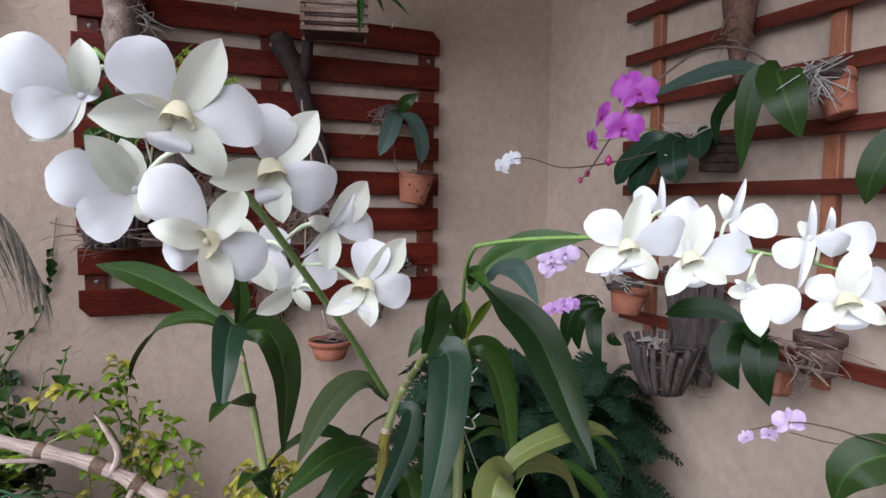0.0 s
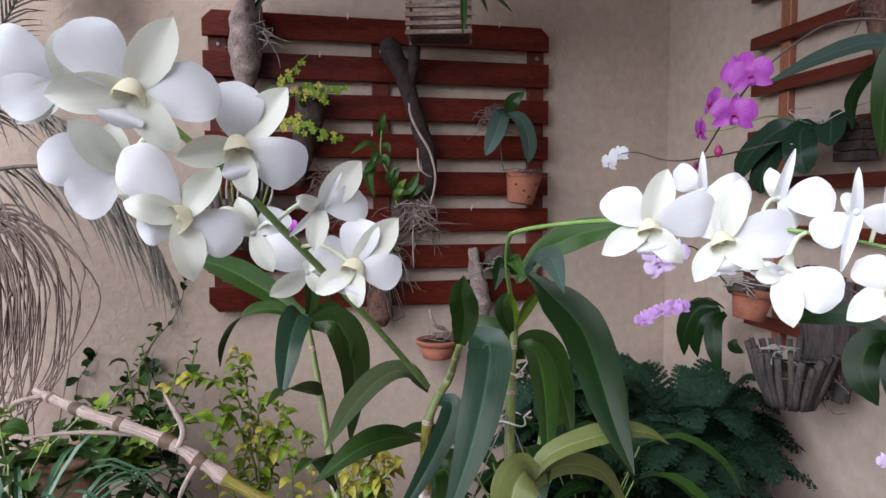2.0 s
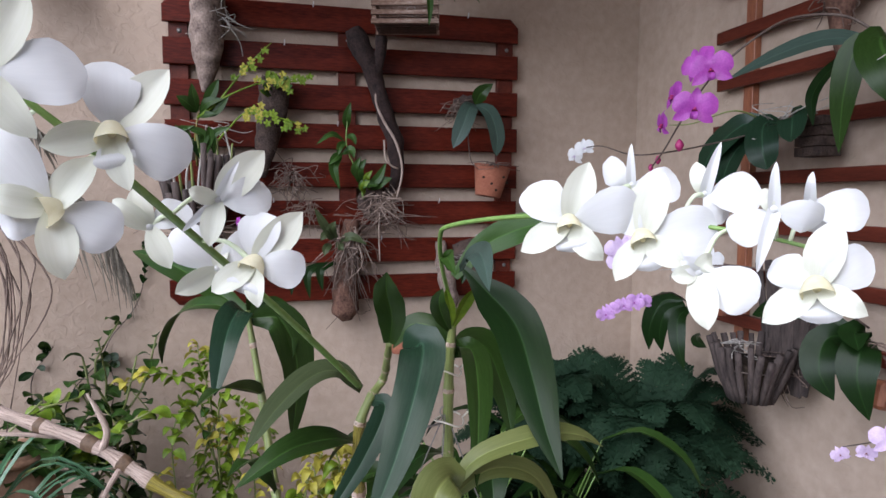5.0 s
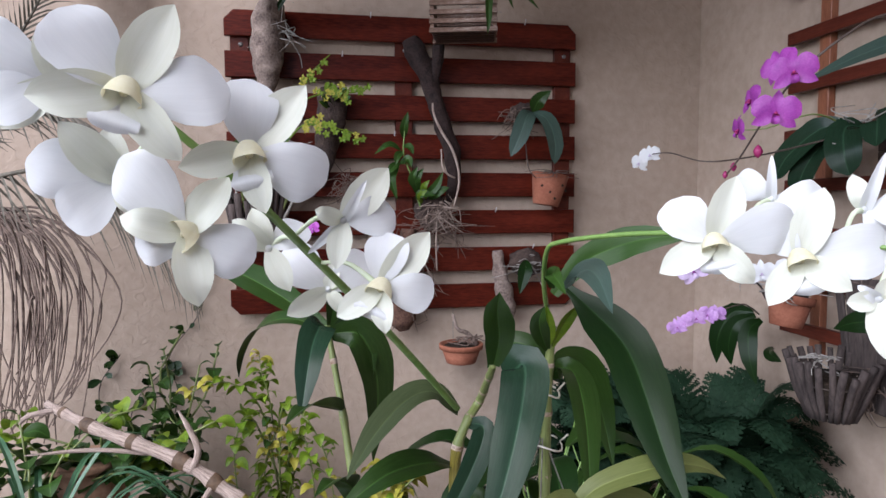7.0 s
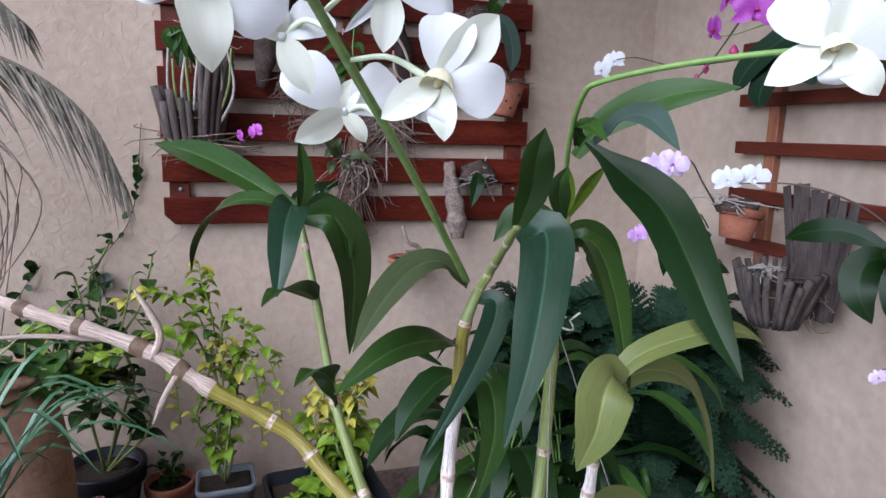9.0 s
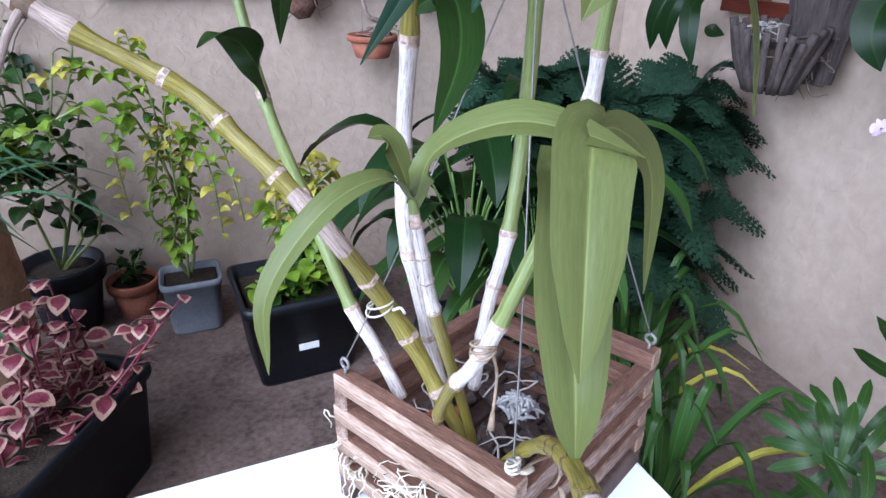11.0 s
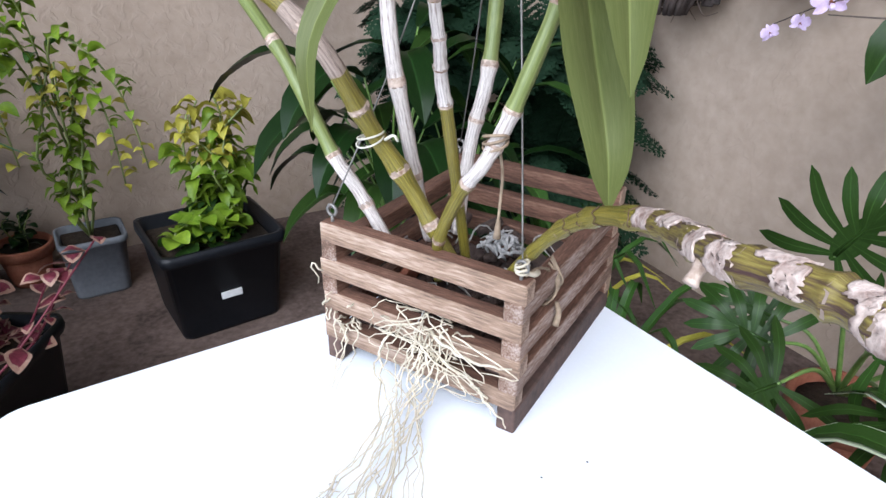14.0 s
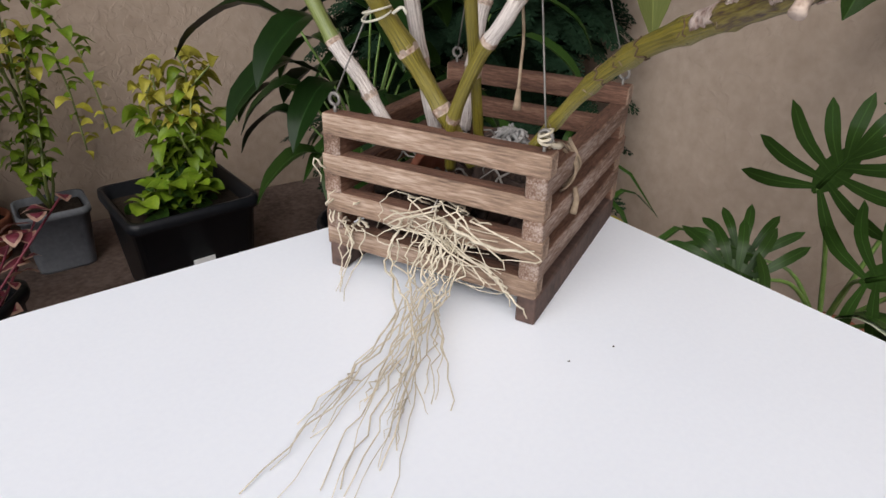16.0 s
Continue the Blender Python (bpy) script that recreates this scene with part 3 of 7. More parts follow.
# filling: bark, fibre and a pale stone-like clump
s = Shape()
for k in range(70):
    c = BASKET @ Vector((random.uniform(0.03, LU - 0.03), random.uniform(0.03, LV - 0.03), random.uniform(0.05, 0.085)))
    s.box((random.uniform(0.012, 0.035), random.uniform(0.01, 0.02), random.uniform(0.006, 0.014)),
          Matrix.Translation(c) @ Euler([random.uniform(-0.6, 0.6), random.uniform(-0.6, 0.6), random.uniform(0, 6)]).to_matrix().to_4x4(), 0.002)
bark_fill = part("bark_chips", s, M_BARK)
tagged(bark_fill, "dark bark chips filling the wooden basket", "bark chips", kind="stuff")
s = Shape()
for k in range(70):                          # a matted clump of short fibres
    a = random.uniform(0, 6.28)
    r = random.uniform(0.0, 0.019)
    b = Vector((0.407 + r * math.cos(a), 1.014 + r * math.sin(a), 0.855 + 0.016 * (1 - (r / 0.019) ** 2)))
    d = Vector((random.gauss(0, 1), random.gauss(0, 1), random.gauss(0, 0.5))).normalized() * 0.008
    s.tube([b - d, b + Vector((0, 0, 0.003)), b + d], ((0, 0.001), (0.5, 0.0024), (1, 0.001)), 5, 6)
tagged(part("moss_clump", s, M_MOSS), "grey matted dried moss among the bark", "moss")
s = Shape()
for k in range(4):
    s.box((0.045, 0.028, 0.006), BASKET @ pose(0.135, 0.05 + 0.006 * k, 0.100 - 0.003 * k, 60, 10, 80 + 12 * k), 0.001)
tagged(part("pot_shard", s, M_TERRA), "broken terracotta shards inside the basket", "pot shards")

# ---- the white orchid ----
orchid = thing("orchid", "tall white dendrobium orchid growing in the wooden basket, in bloom", "orchid", "white orchid")


def cane(pts, rad, bands, nodes, label="", seg=14, n=90, ribs=7, rib=0.05, collar=1.0):
    """A cane through pts; bands: (from s, material number); nodes: joints along it."""
    def swell(q):
        d = min(abs(q - k) for k in nodes)
        bare = n == 150 and q > 0.7
        knob = 0.10 * noise.noise(Vector((q * 60, 3, 0))) + 0.16 * math.exp(-(d / 0.008) ** 2) if bare else 0
        return 1 + 0.17 * math.exp(-(d / 0.012) ** 2) - 0.05 * math.exp(-((d - 0.035) / 0.02) ** 2) + knob

    def which(q):
        if min(abs(q - k) for k in nodes) < 0.0045 and not (n == 150 and q > 0.72):
            return 1 if collar < 1 and q < 0.4 else (4 if collar < 1 else 3)
        m = bands[0][1]
        for a, k in bands:
            if q >= a:
                m = k
        return m
    s = Shape()
    s.tube(pts, rad, seg, n, which, swell, ribs, rib)
    ob = part("cane", s, [M_CANE_GREEN, M_CANE_OLIVE, M_CANE_WHITE, M_CANE_BROWN, M_CANE_OLD, M_CANE_TAN, M_CANE_RING], orchid, label)
    c = curve(pts, 200)
    for k in nodes:                          # torn papery collars at the joints
        if n == 150 and k > 0.74:
            continue
        i = min(int(k * 199), 196)
        r = (rad if isinstance(rad, (int, float)) else blend(rad, k)) * 1.1
        t = (c[i + 2] - c[i]).normalized()
        side = t.orthogonal().normalized()
        up = t.cross(side)
        s = Shape()
        for j in range(9):
            a0, a1 = j * 0.7, j * 0.7 + 0.62
            h = r * random.uniform(0.15, 0.7) * collar
            p = [c[i] + (side * math.cos(a) + up * math.sin(a)) * r * 1.02 for a in (a0, a1)]
            e = [c[i] + t * h + (side * math.cos(a) + up * math.sin(a)) * r * (1 + random.uniform(0.04, 0.18) * collar) for a in (a0 + 0.1, a1 - 0.1)]
            s.add([p[0], p[1], e[1], e[0]], [(0, 1, 2, 3)])
        tagged(part("torn_sheath", s, M_CANE_TAN, ob), kind="stuff")
    return ob


def leaf(pts, width, up, mat=None, fold=0.22, name="leaf", label="", prof=STRAP, tip=None, **kw):
    s = Shape()
    mats = [mat or M_LEAF] + ([M_LEAF_TIP] if tip else [])
    s.blade(pts, width, up, prof, n=22, cols=9, fold=fold + 0.08, thick=0.0011, crease=True, curl=0.12, wavy=0.045, tip=(1, tip) if tip else None, **kw)
    return part(name, s, mats, orchid, label)


# cane A, leaning left, with a tuft of leaves
cane([(0.305, 1.05, 0.87), (0.285, 1.072, 0.92), (0.27, 1.091, 0.95), (0.245, 1.14, 1.03), (0.222, 1.240, 1.105), (0.203, 1.294, 1.231), (0.184, 1.330, 1.345)],
     ((0, 0.0059), (0.3, 0.0066), (0.7, 0.0059), (1, 0.0039)), ((0, 2), (0.335, 0)), (0.12, 0.335, 0.52, 0.68, 0.82, 0.93))
leaf([(0.184, 1.329, 1.340), (0.115, 1.400, 1.379), (0.048, 1.471, 1.407), (-0.009, 1.533, 1.418)], 0.026, (-0.3, -0.6, 1), M_LEAF, 0.3)
leaf([(0.184, 1.326, 1.334), (0.138, 1.342, 1.353), (0.088, 1.385, 1.338), (0.054, 1.446, 1.285), (0.037, 1.498, 1.232)], 0.018, (-0.5, -0.3, 1), M_LEAF, 0.3)
leaf([(0.182, 1.321, 1.345), (0.174, 1.274, 1.353), (0.163, 1.227, 1.329), (0.152, 1.182, 1.266)], 0.022, (0, -1, 0.5), M_LEAF_BLUE, 0.25, prof=((0, 0.5), (0.2, 0.9), (0.5, 1), (0.8, 0.7), (0.95, 0.3), (1, 0.03)))
leaf([(0.188, 1.329, 1.334), (0.232, 1.323, 1.329), (0.253, 1.310, 1.263), (0.245, 1.292, 1.156)], 0.031, (0.6, -1, 0.2), M_LEAF, 0.2)
leaf([(0.203, 1.294, 1.231), (0.187, 1.242, 1.255), (0.160, 1.188, 1.273), (0.136, 1.139, 1.268)], 0.019, (-0.4, -0.2, 1), M_LEAF, 0.3)
leaf([(0.224, 1.242, 1.108), (0.212, 1.217, 1.154), (0.191, 1.182, 1.180), (0.167, 1.154, 1.174)], 0.018, (-0.5, -0.4, 1), M_LEAF, 0.3)
leaf([(0.187, 1.329, 1.340), (0.193, 1.327, 1.379), (0.187, 1.325, 1.430)], 0.012, (0.3, -1, 0.2), M_LEAF, 0.5)
leaf([(0.189, 1.329, 1.334), (0.221, 1.342, 1.351), (0.243, 1.327, 1.318), (0.248, 1.301, 1.280)], 0.015, (0.4, -0.6, 0.7), M_LEAF, 0.3)

# cane B, olive, bending far to the left into a bare branch
branch = cane([(0.345, 0.985, 0.86), (0.328, 1.005, 0.90), (0.311, 1.026, 0.941), (0.282, 1.04, 0.993), (0.246, 1.031, 1.053), (0.215, 1.052, 1.092), (0.189, 1.076, 1.118), (0.158, 1.101, 1.149),
      (0.091, 1.123, 1.188), (0.022, 1.150, 1.229), (-0.083, 1.199, 1.257), (-0.170, 1.287, 1.264)],
     ((0, 0.0058), (0.2, 0.0082), (0.5, 0.0073), (0.68, 0.0070), (0.8, 0.0072), (0.9, 0.0068), (1, 0.0048)), ((0, 1), (0.335, 5), (0.43, 1), (0.73, 5), (0.768, 6), (0.777, 5), (0.812, 6), (0.825, 5), (0.864, 6), (0.872, 5), (0.913, 6), (0.925, 5), (0.96, 6), (0.968, 5)),
     (0.10, 0.20, 0.29, 0.40, 0.46, 0.58, 0.66, 0.735, 0.775, 0.82, 0.87, 0.92, 0.965), ribs=9, rib=0.06, n=150)
s = Shape()
s.tube([(0.285 + 0.0108 * math.cos(a), 1.039 + 0.0108 * math.sin(a), 0.981 + 0.003 * math.cos(a + 0.8)) for a in np.linspace(0, 6.5, 20)], 0.0009, 6)
s.tube([(0.284 + 0.0112 * math.cos(a), 1.038 + 0.0112 * math.sin(a), 0.977 + 0.004 * math.cos(a)) for a in np.linspace(0, 6.2, 20)], 0.0009, 6)
s.tube([(0.293, 1.028, 0.979), (0.298, 1.022, 0.984), (0.301, 1.02, 0.979)], 0.0013, 6, 6)
part("cane_tie", s, M_TIE, branch, "white plastic tie round the cane")
for pts, r in (([(0.033, 1.141, 1.221), (0.041, 1.140, 1.244), (0.031, 1.147, 1.267), (0.018, 1.154, 1.287)], 0.0042),
               ([(0.056, 1.131, 1.206), (0.044, 1.122, 1.187), (0.033, 1.123, 1.161)], 0.0035),
               ([(-0.016, 1.172, 1.233), (-0.082, 1.184, 1.237), (-0.159, 1.194, 1.232)], 0.003),
               ([(-0.149, 1.264, 1.263), (-0.182, 1.264, 1.257), (-0.198, 1.273, 1.244)], 0.004)):
    s = Shape()
    s.tube(pts, ((0, r), (0.7, r * 0.8), (1, r * 0.25)), 7, 12)
    part("bare_twig", s, M_CANE_TAN, branch, "dry pale twig")

# cane C, white below, carrying the left flower spray
cane([(0.345, 1.045, 0.87), (0.333, 1.046, 0.92), (0.32, 1.044, 0.981), (0.308, 1.045, 1.046), (0.313, 1.064, 1.110), (0.312, 1.041, 1.191), (0.310, 1.021, 1.265), (0.321, 1.023, 1.297), (0.339, 1.038, 1.316), (0.337, 0.999, 1.346), (0.333, 0.959, 1.373)],
     ((0, 0.0059), (0.25, 0.0066), (0.5, 0.0066), (0.7, 0.0047), (1, 0.0031)), ((0, 2), (0.50, 1), (0.62, 0)), (0.13, 0.26, 0.39, 0.5, 0.62, 0.72, 0.79, 0.85, 0.93))
leaf([(0.313, 1.022, 1.310), (0.289, 1.020, 1.332), (0.261, 1.009, 1.330), (0.228, 0.979, 1.310), (0.200, 0.947, 1.282)], 0.018, (-0.3, -0.5, 1), M_LEAF_GREY, 0.25)
leaf([(0.311, 1.036, 1.249), (0.282, 1.015, 1.263), (0.238, 0.993, 1.263), (0.189, 0.974, 1.238)], 0.019, (-0.2, -0.5, 1), M_LEAF, 0.25)
leaf([(0.333, 0.959, 1.373), (0.331, 0.933, 1.402), (0.322, 0.906, 1.430), (0.320, 0.891, 1.448)], 0.0135, (-0.2, -1, 0.35), M_LEAF_FRESH, 0.35, prof=((0, 0.4), (0.3, 0.9), (0.55, 1), (0.8, 0.7), (1, 0.05)))
leaf([(0.362, 1.018, 1.345), (0.373, 0.996, 1.361), (0.363, 0.968, 1.333), (0.334, 0.926, 1.276), (0.300, 0.889, 1.222)], 0.0235, (-0.35, -1, 0.45), M_LEAF_BLUE, 0.14, prof=((0, 0.45), (0.14, 0.9), (0.4, 1), (0.65, 0.86), (0.85, 0.45), (0.95, 0.18), (1, 0.02)))
leaf([(0.321, 1.026, 1.297), (0.336, 1.007, 1.295), (0.311, 0.981, 1.254), (0.257, 0.948, 1.190)], 0.0125, (-0.1, -1, 0.4), M_LEAF_BLUE, 0.2)
leaf([(0.313, 1.032, 1.212), (0.330, 1.006, 1.223), (0.324, 0.969, 1.192), (0.295, 0.932, 1.152)], 0.016, (0, -1, 0.4), M_LEAF, 0.2)

# cane D, short, with two arching leaves
cane([(0.352, 0.985, 0.86), (0.33, 0.965, 0.93), (0.302, 0.94, 1.018), (0.294, 0.936, 1.047), (0.289, 0.93, 1.07), (0.284, 0.928, 1.094), (0.28, 0.925, 1.118)],
     ((0, 0.0040), (0.4, 0.0048), (0.8, 0.0042), (1, 0.0028)), ((0, 1), (0.38, 2), (0.86, 3), (0.92, 0)), (0.2, 0.38, 0.56, 0.7, 0.86))
leaf([(0.28, 0.925, 1.115), (0.262, 0.912, 1.135), (0.226, 0.895, 1.128), (0.191, 0.885, 1.088), (0.187, 0.881, 1.041)], 0.0095, (-0.3, -0.4, 1), M_LEAF_OLIVE, 0.3)
leaf([(0.281, 0.926, 1.112), (0.288, 0.905, 1.15), (0.318, 0.88, 1.170), (0.352, 0.865, 1.166), (0.388, 0.858, 1.152)], 0.0145, (0.1, -0.6, 1), M_LEAF_OLIVE, 0.3, tip=0.965)
leaf([(0.281, 0.927, 1.115), (0.268, 0.93, 1.15), (0.255, 0.925, 1.155)], 0.009, (0, -0.6, 1), M_LEAF_OLIVE, 0.3)

# cane E, tall, carrying the right flower spray
cane([(0.375, 1.045, 0.87), (0.385, 1.043, 0.96), (0.398, 1.04, 1.025), (0.416, 1.059, 1.119), (0.413, 1.047, 1.243), (0.413, 1.042, 1.318), (0.417, 1.038, 1.390)],
     ((0, 0.0059), (0.35, 0.0066), (0.75, 0.0059), (1, 0.0042)), ((0, 2), (0.34, 0)), (0.1, 0.22, 0.34, 0.5, 0.64, 0.78, 0.9))
leaf([(0.418, 1.015, 1.439), (0.439, 0.985, 1.413), (0.456, 0.950, 1.386), (0.457, 0.910, 1.348), (0.456, 0.875, 1.311), (0.459, 0.843, 1.277)], 0.0245, (-0.25, -0.8, 0.45), M_LEAF_DARK, 0.22, prof=((0, 0.12), (0.1, 0.3), (0.25, 0.85), (0.38, 1), (0.55, 0.95), (0.72, 0.72), (0.88, 0.36), (0.96, 0.14), (1, 0.02)))
leaf([(0.414, 1.026, 1.425), (0.445, 1.030, 1.456), (0.476, 1.010, 1.475), (0.500, 0.985, 1.484), (0.535, 0.965, 1.488)], 0.017, (-0.3, -0.9, 0.4), M_LEAF_FRESH, 0.2)
leaf([(0.409, 0.985, 1.438), (0.412, 0.945, 1.458), (0.406, 0.900, 1.457), (0.396, 0.850, 1.436)], 0.0125, (-0.5, -0.7, 0.5), M_LEAF_TEAL, 0.3)
leaf([(0.404, 1.005, 1.435), (0.397, 0.985, 1.449), (0.390, 0.960, 1.452), (0.388, 0.925, 1.440)], 0.0085, (-0.4, -0.9, 0.3), M_LEAF_FRESH, 0.35)
leaf([(0.416, 1.045, 1.338), (0.440, 1.060, 1.346), (0.466, 1.066, 1.333), (0.482, 1.058, 1.287), (0.486, 1.035, 1.235)], 0.020, (-0.1, -1, 0.35), M_LEAF_FRESH, 0.25)
leaf([(0.418, 1.054, 1.335), (0.430, 1.016, 1.348), (0.421, 0.958, 1.319), (0.398, 0.887, 1.257)], 0.017, (0.1, -1, 0.4), M_LEAF, 0.25)
leaf([(0.412, 1.038, 1.365), (0.400, 1.024, 1.385), (0.394, 1.012, 1.402), (0.396, 1.003, 1.417)], 0.010, (-0.4, -1, 0.2), M_LEAF, 0.4)
leaf([(0.416, 1.043, 1.329), (0.400, 1.050, 1.363), (0.374, 1.062, 1.368), (0.355, 1.071, 1.340)], 0.014, (-0.2, -0.7, 0.7), M_LEAF, 0.25)

leaf([(0.416, 1.036, 1.368), (0.409, 1.026, 1.395), (0.402, 1.014, 1.416)], 0.0065, (-0.5, -1, 0.2), M_LEAF_LIME, 0.4, name="young_shoot")
leaf([(0.416, 1.034, 1.370), (0.426, 1.024, 1.398), (0.438, 1.012, 1.418)], 0.0075, (0.3, -1, 0.2), M_LEAF_LIME, 0.4, name="young_shoot")
for z, w in ((1.318, 0.016), (1.262, 0.02)):   # wire clips holding the cane
    s = Shape()
    s.tube([(0.414 + w * math.cos(a) * 0.8, 1.045 + w * math.sin(a), z + 0.003 * math.sin(2 * a)) for a in np.linspace(0.4, 6.4, 20)] + [(0.414 + w, 1.035, z + 0.012)], 0.0011, 5)
    part("wire_clip", s, M_TIE, orchid, "pale wire clip round the cane")
# cane F, pale, leaning towards the viewer
cane([(0.325, 0.99, 0.86), (0.316, 0.975, 0.905), (0.313, 0.94, 0.96), (0.318, 0.918, 0.99), (0.33, 0.915, 1.012), (0.34, 0.909, 1.043), (0.363, 0.906, 1.103), (0.374, 0.896, 1.172), (0.373, 0.889, 1.208), (0.374, 0.882, 1.260)],
     ((0, 0.0046), (0.3, 0.0054), (0.55, 0.0058), (0.8, 0.0045), (1, 0.0034)), ((0, 1), (0.26, 2), (0.51, 0), (0.74, 2), (0.88, 0)), (0.12, 0.26, 0.4, 0.51, 0.66, 0.78, 0.87))
s = Shape()
for k in range(3):
    s.tube([(0.327 + 0.0085 * math.cos(a), 0.917 + 0.0085 * math.sin(a), 1.004 + 0.003 * k + 0.003 * math.cos(a + k)) for a in np.linspace(0, 6.4, 16)], 0.0011, 5)
s.tube([(0.335, 0.925, 1.003), (0.345, 0.932, 0.975), (0.346, 0.934, 0.952), (0.344, 0.932, 0.935)], 0.0012, 6, 8)
s.tube([(0.344, 0.932, 0.937), (0.343, 0.931, 0.922)], ((0, 0.0016), (1, 0.0034)), 7, 3)
part("string_tie", s, M_RAFFIA, orchid, "knotted raffia string round the cane")
leaf([(0.374, 0.884, 1.262), (0.368, 0.862, 1.281), (0.353, 0.848, 1.276), (0.345, 0.843, 1.25), (0.336, 0.848, 1.222)], 0.0195, (-0.2, -1, 0.5), M_LEAF_OLIVE, 0.25)
leaf([(0.373, 0.884, 1.257), (0.399, 0.881, 1.287), (0.457, 0.881, 1.301), (0.493, 0.884, 1.297), (0.519, 0.887, 1.283)], 0.0125, (0.1, -0.5, 1), M_LEAF_OLIVE, 0.3)
leaf([(0.374, 0.886, 1.250), (0.415, 0.899, 1.267), (0.458, 0.903, 1.254), (0.480, 0.899, 1.212), (0.488, 0.892, 1.160)], 0.012, (0.5, -0.6, 0.6), M_LEAF_OLIVE, 0.3)
leaf([(0.368, 0.885, 1.150), (0.357, 0.862, 1.163), (0.346, 0.842, 1.148), (0.335, 0.819, 1.11), (0.325, 0.797, 1.065)], 0.0235, (-0.1, -1, 0.45), M_LEAF_OLIVE, 0.2, tip=0.97, prof=((0, 0.5), (0.15, 0.85), (0.4, 1), (0.7, 0.85), (0.9, 0.4), (1, 0.04)))
leaf([(0.373, 0.901, 1.152), (0.409, 0.915, 1.151), (0.451, 0.932, 1.111), (0.446, 0.913, 1.031)], 0.013, (0.2, -1, 0.4), M_LEAF_OLIVE, 0.25)

# cane G, old and scaly, arching out over the table
OLD_WAY = [(0.355, 0.93, 0.885), (0.361, 0.908, 0.917), (0.357, 0.87, 0.955), (0.344, 0.822, 0.986), (0.324, 0.768, 1.009), (0.300, 0.728, 1.024), (0.275, 0.690, 1.038), (0.266, 0.659, 1.047), (0.264, 0.640, 1.05), (0.259, 0.625, 1.051), (0.252, 0.606, 1.052)]
old = cane(OLD_WAY,
     ((0, 0.0042), (0.25, 0.0062), (0.5, 0.0068), (0.75, 0.0070), (1, 0.0068)), ((0, 1), (0.42, 4)),
     (0.1, 0.19, 0.27, 0.36, 0.43, 0.54, 0.64, 0.77, 0.88), ribs=8, rib=0.05, n=120, collar=0.55)
OLD = curve(OLD_WAY, 400)


def crust(q0, q1, a0, a1, seed):
    """A ragged, lumpy patch of old sheath clinging to the cane."""
    nu, nv = 12, 16
    top, low = [], []
    side = Vector((0, 0, 1))
    for i in range(nu):
        for j in range(nv):
            v = j / (nv - 1)
            rag = 0.22 * (q1 - q0) * noise.noise(Vector((v * 9, seed, 0)))
            q = q0 + rag + (q1 - q0 + 0.5 * rag) * i / (nu - 1)
            k = min(max(int(q * 399), 1), 397)
            t = (OLD[k + 1] - OLD[k - 1]).normalized()
            e1 = (side - t * side.dot(t)).normalized()
            e2 = t.cross(e1)
            rag2 = 0.25 * noise.noise(Vector((i * 0.9, seed, 5)))
            a = a0 + (a1 - a0) * v + rag2 * (1 if j > nv / 2 else -1)
            r = blend(((0, 0.0042), (0.25, 0.0062), (0.5, 0.0068), (0.75, 0.0070), (1, 0.0068)), q)
            edge = min(i, nu - 1 - i, j, nv - 1 - j)
            n = noise.noise(OLD[k] * 260 + Vector((0, 0, a * 2.2)))
            d = e1 * math.cos(a) + e2 * math.sin(a)
            top.append(OLD[k] + d * r * (1.10 + 0.09 * n + (0.05 if edge == 0 and n > 0 else 0)))
            low.append(OLD[k] + d * r * 0.98)
    s = Shape()
    fs = [(i * nv + j, i * nv + j + 1, (i + 1) * nv + j + 1, (i + 1) * nv + j) for i in range(nu - 1) for j in range(nv - 1)]
    o = nu * nv
    fs += [tuple(k + o for k in f) for f in fs]
    ring = [j for j in range(nv)] + [i * nv + nv - 1 for i in range(1, nu)] + [(nu - 1) * nv + j for j in range(nv - 2, -1, -1)] + [i * nv for i in range(nu - 2, 0, -1)]
    fs += [(ring[k], ring[(k + 1) % len(ring)], ring[(k + 1) % len(ring)] + o, ring[k] + o) for k in range(len(ring))]
    s.add(top + low, fs)
    part("old_sheath", s, M_CRUST, old, "pale pinkish papery remains of a sheath")


for q0, q1, a0, a1, sd in ((0.385, 0.425, -1.9, 2.0, 1), (0.45, 0.50, -2.1, 1.2, 2), (0.49, 0.545, -1.0, 0.3, 3), (0.535, 0.575, -1.6, 2.2, 4), (0.60, 0.64, 0.2, 2.6, 5), (0.66, 0.715, -2.4, 0.6, 6), (0.695, 0.735, 0.4, 1.9, 7),
                           (0.80, 0.87, -2.2, 0.9, 8), (0.85, 0.93, -0.2, 2.3, 9), (0.57, 0.62, -2.9, -1.7, 10)):
    crust(q0, q1, a0, a1, sd)
s = Shape()
for q, a0, ln in ((0.345, -0.6, 0.0), (0.30, 0.4, 0.02), (0.26, -0.9, 0.02), (0.22, 0.1, 0.02), (0.365, 0.5, 0.015), (0.375, -0.9, 0.012)):
    ring_pts = []
    for g in np.linspace(0, 6.2832, 15):
        qq = q + (0.012 * math.cos(g) if ln == 0 else ln * 0.25 * math.sin(3 * g))
        aa = a0 + (0.42 * math.sin(g) if ln == 0 else g * 0.5)
        k = int(qq * 399)
        tt = (OLD[k + 1] - OLD[k - 1]).normalized()
        e1 = (Vector((0, 0, 1)) - tt * tt.z).normalized()
        rr = blend(((0, 0.0042), (0.25, 0.0062), (0.5, 0.0068), (0.75, 0.0070), (1, 0.0068)), qq) * 1.04
        ring_pts.append(OLD[k] + (e1 * math.cos(aa) + tt.cross(e1) * math.sin(aa)) * rr)
    s.tube(ring_pts, 0.0005, 5)
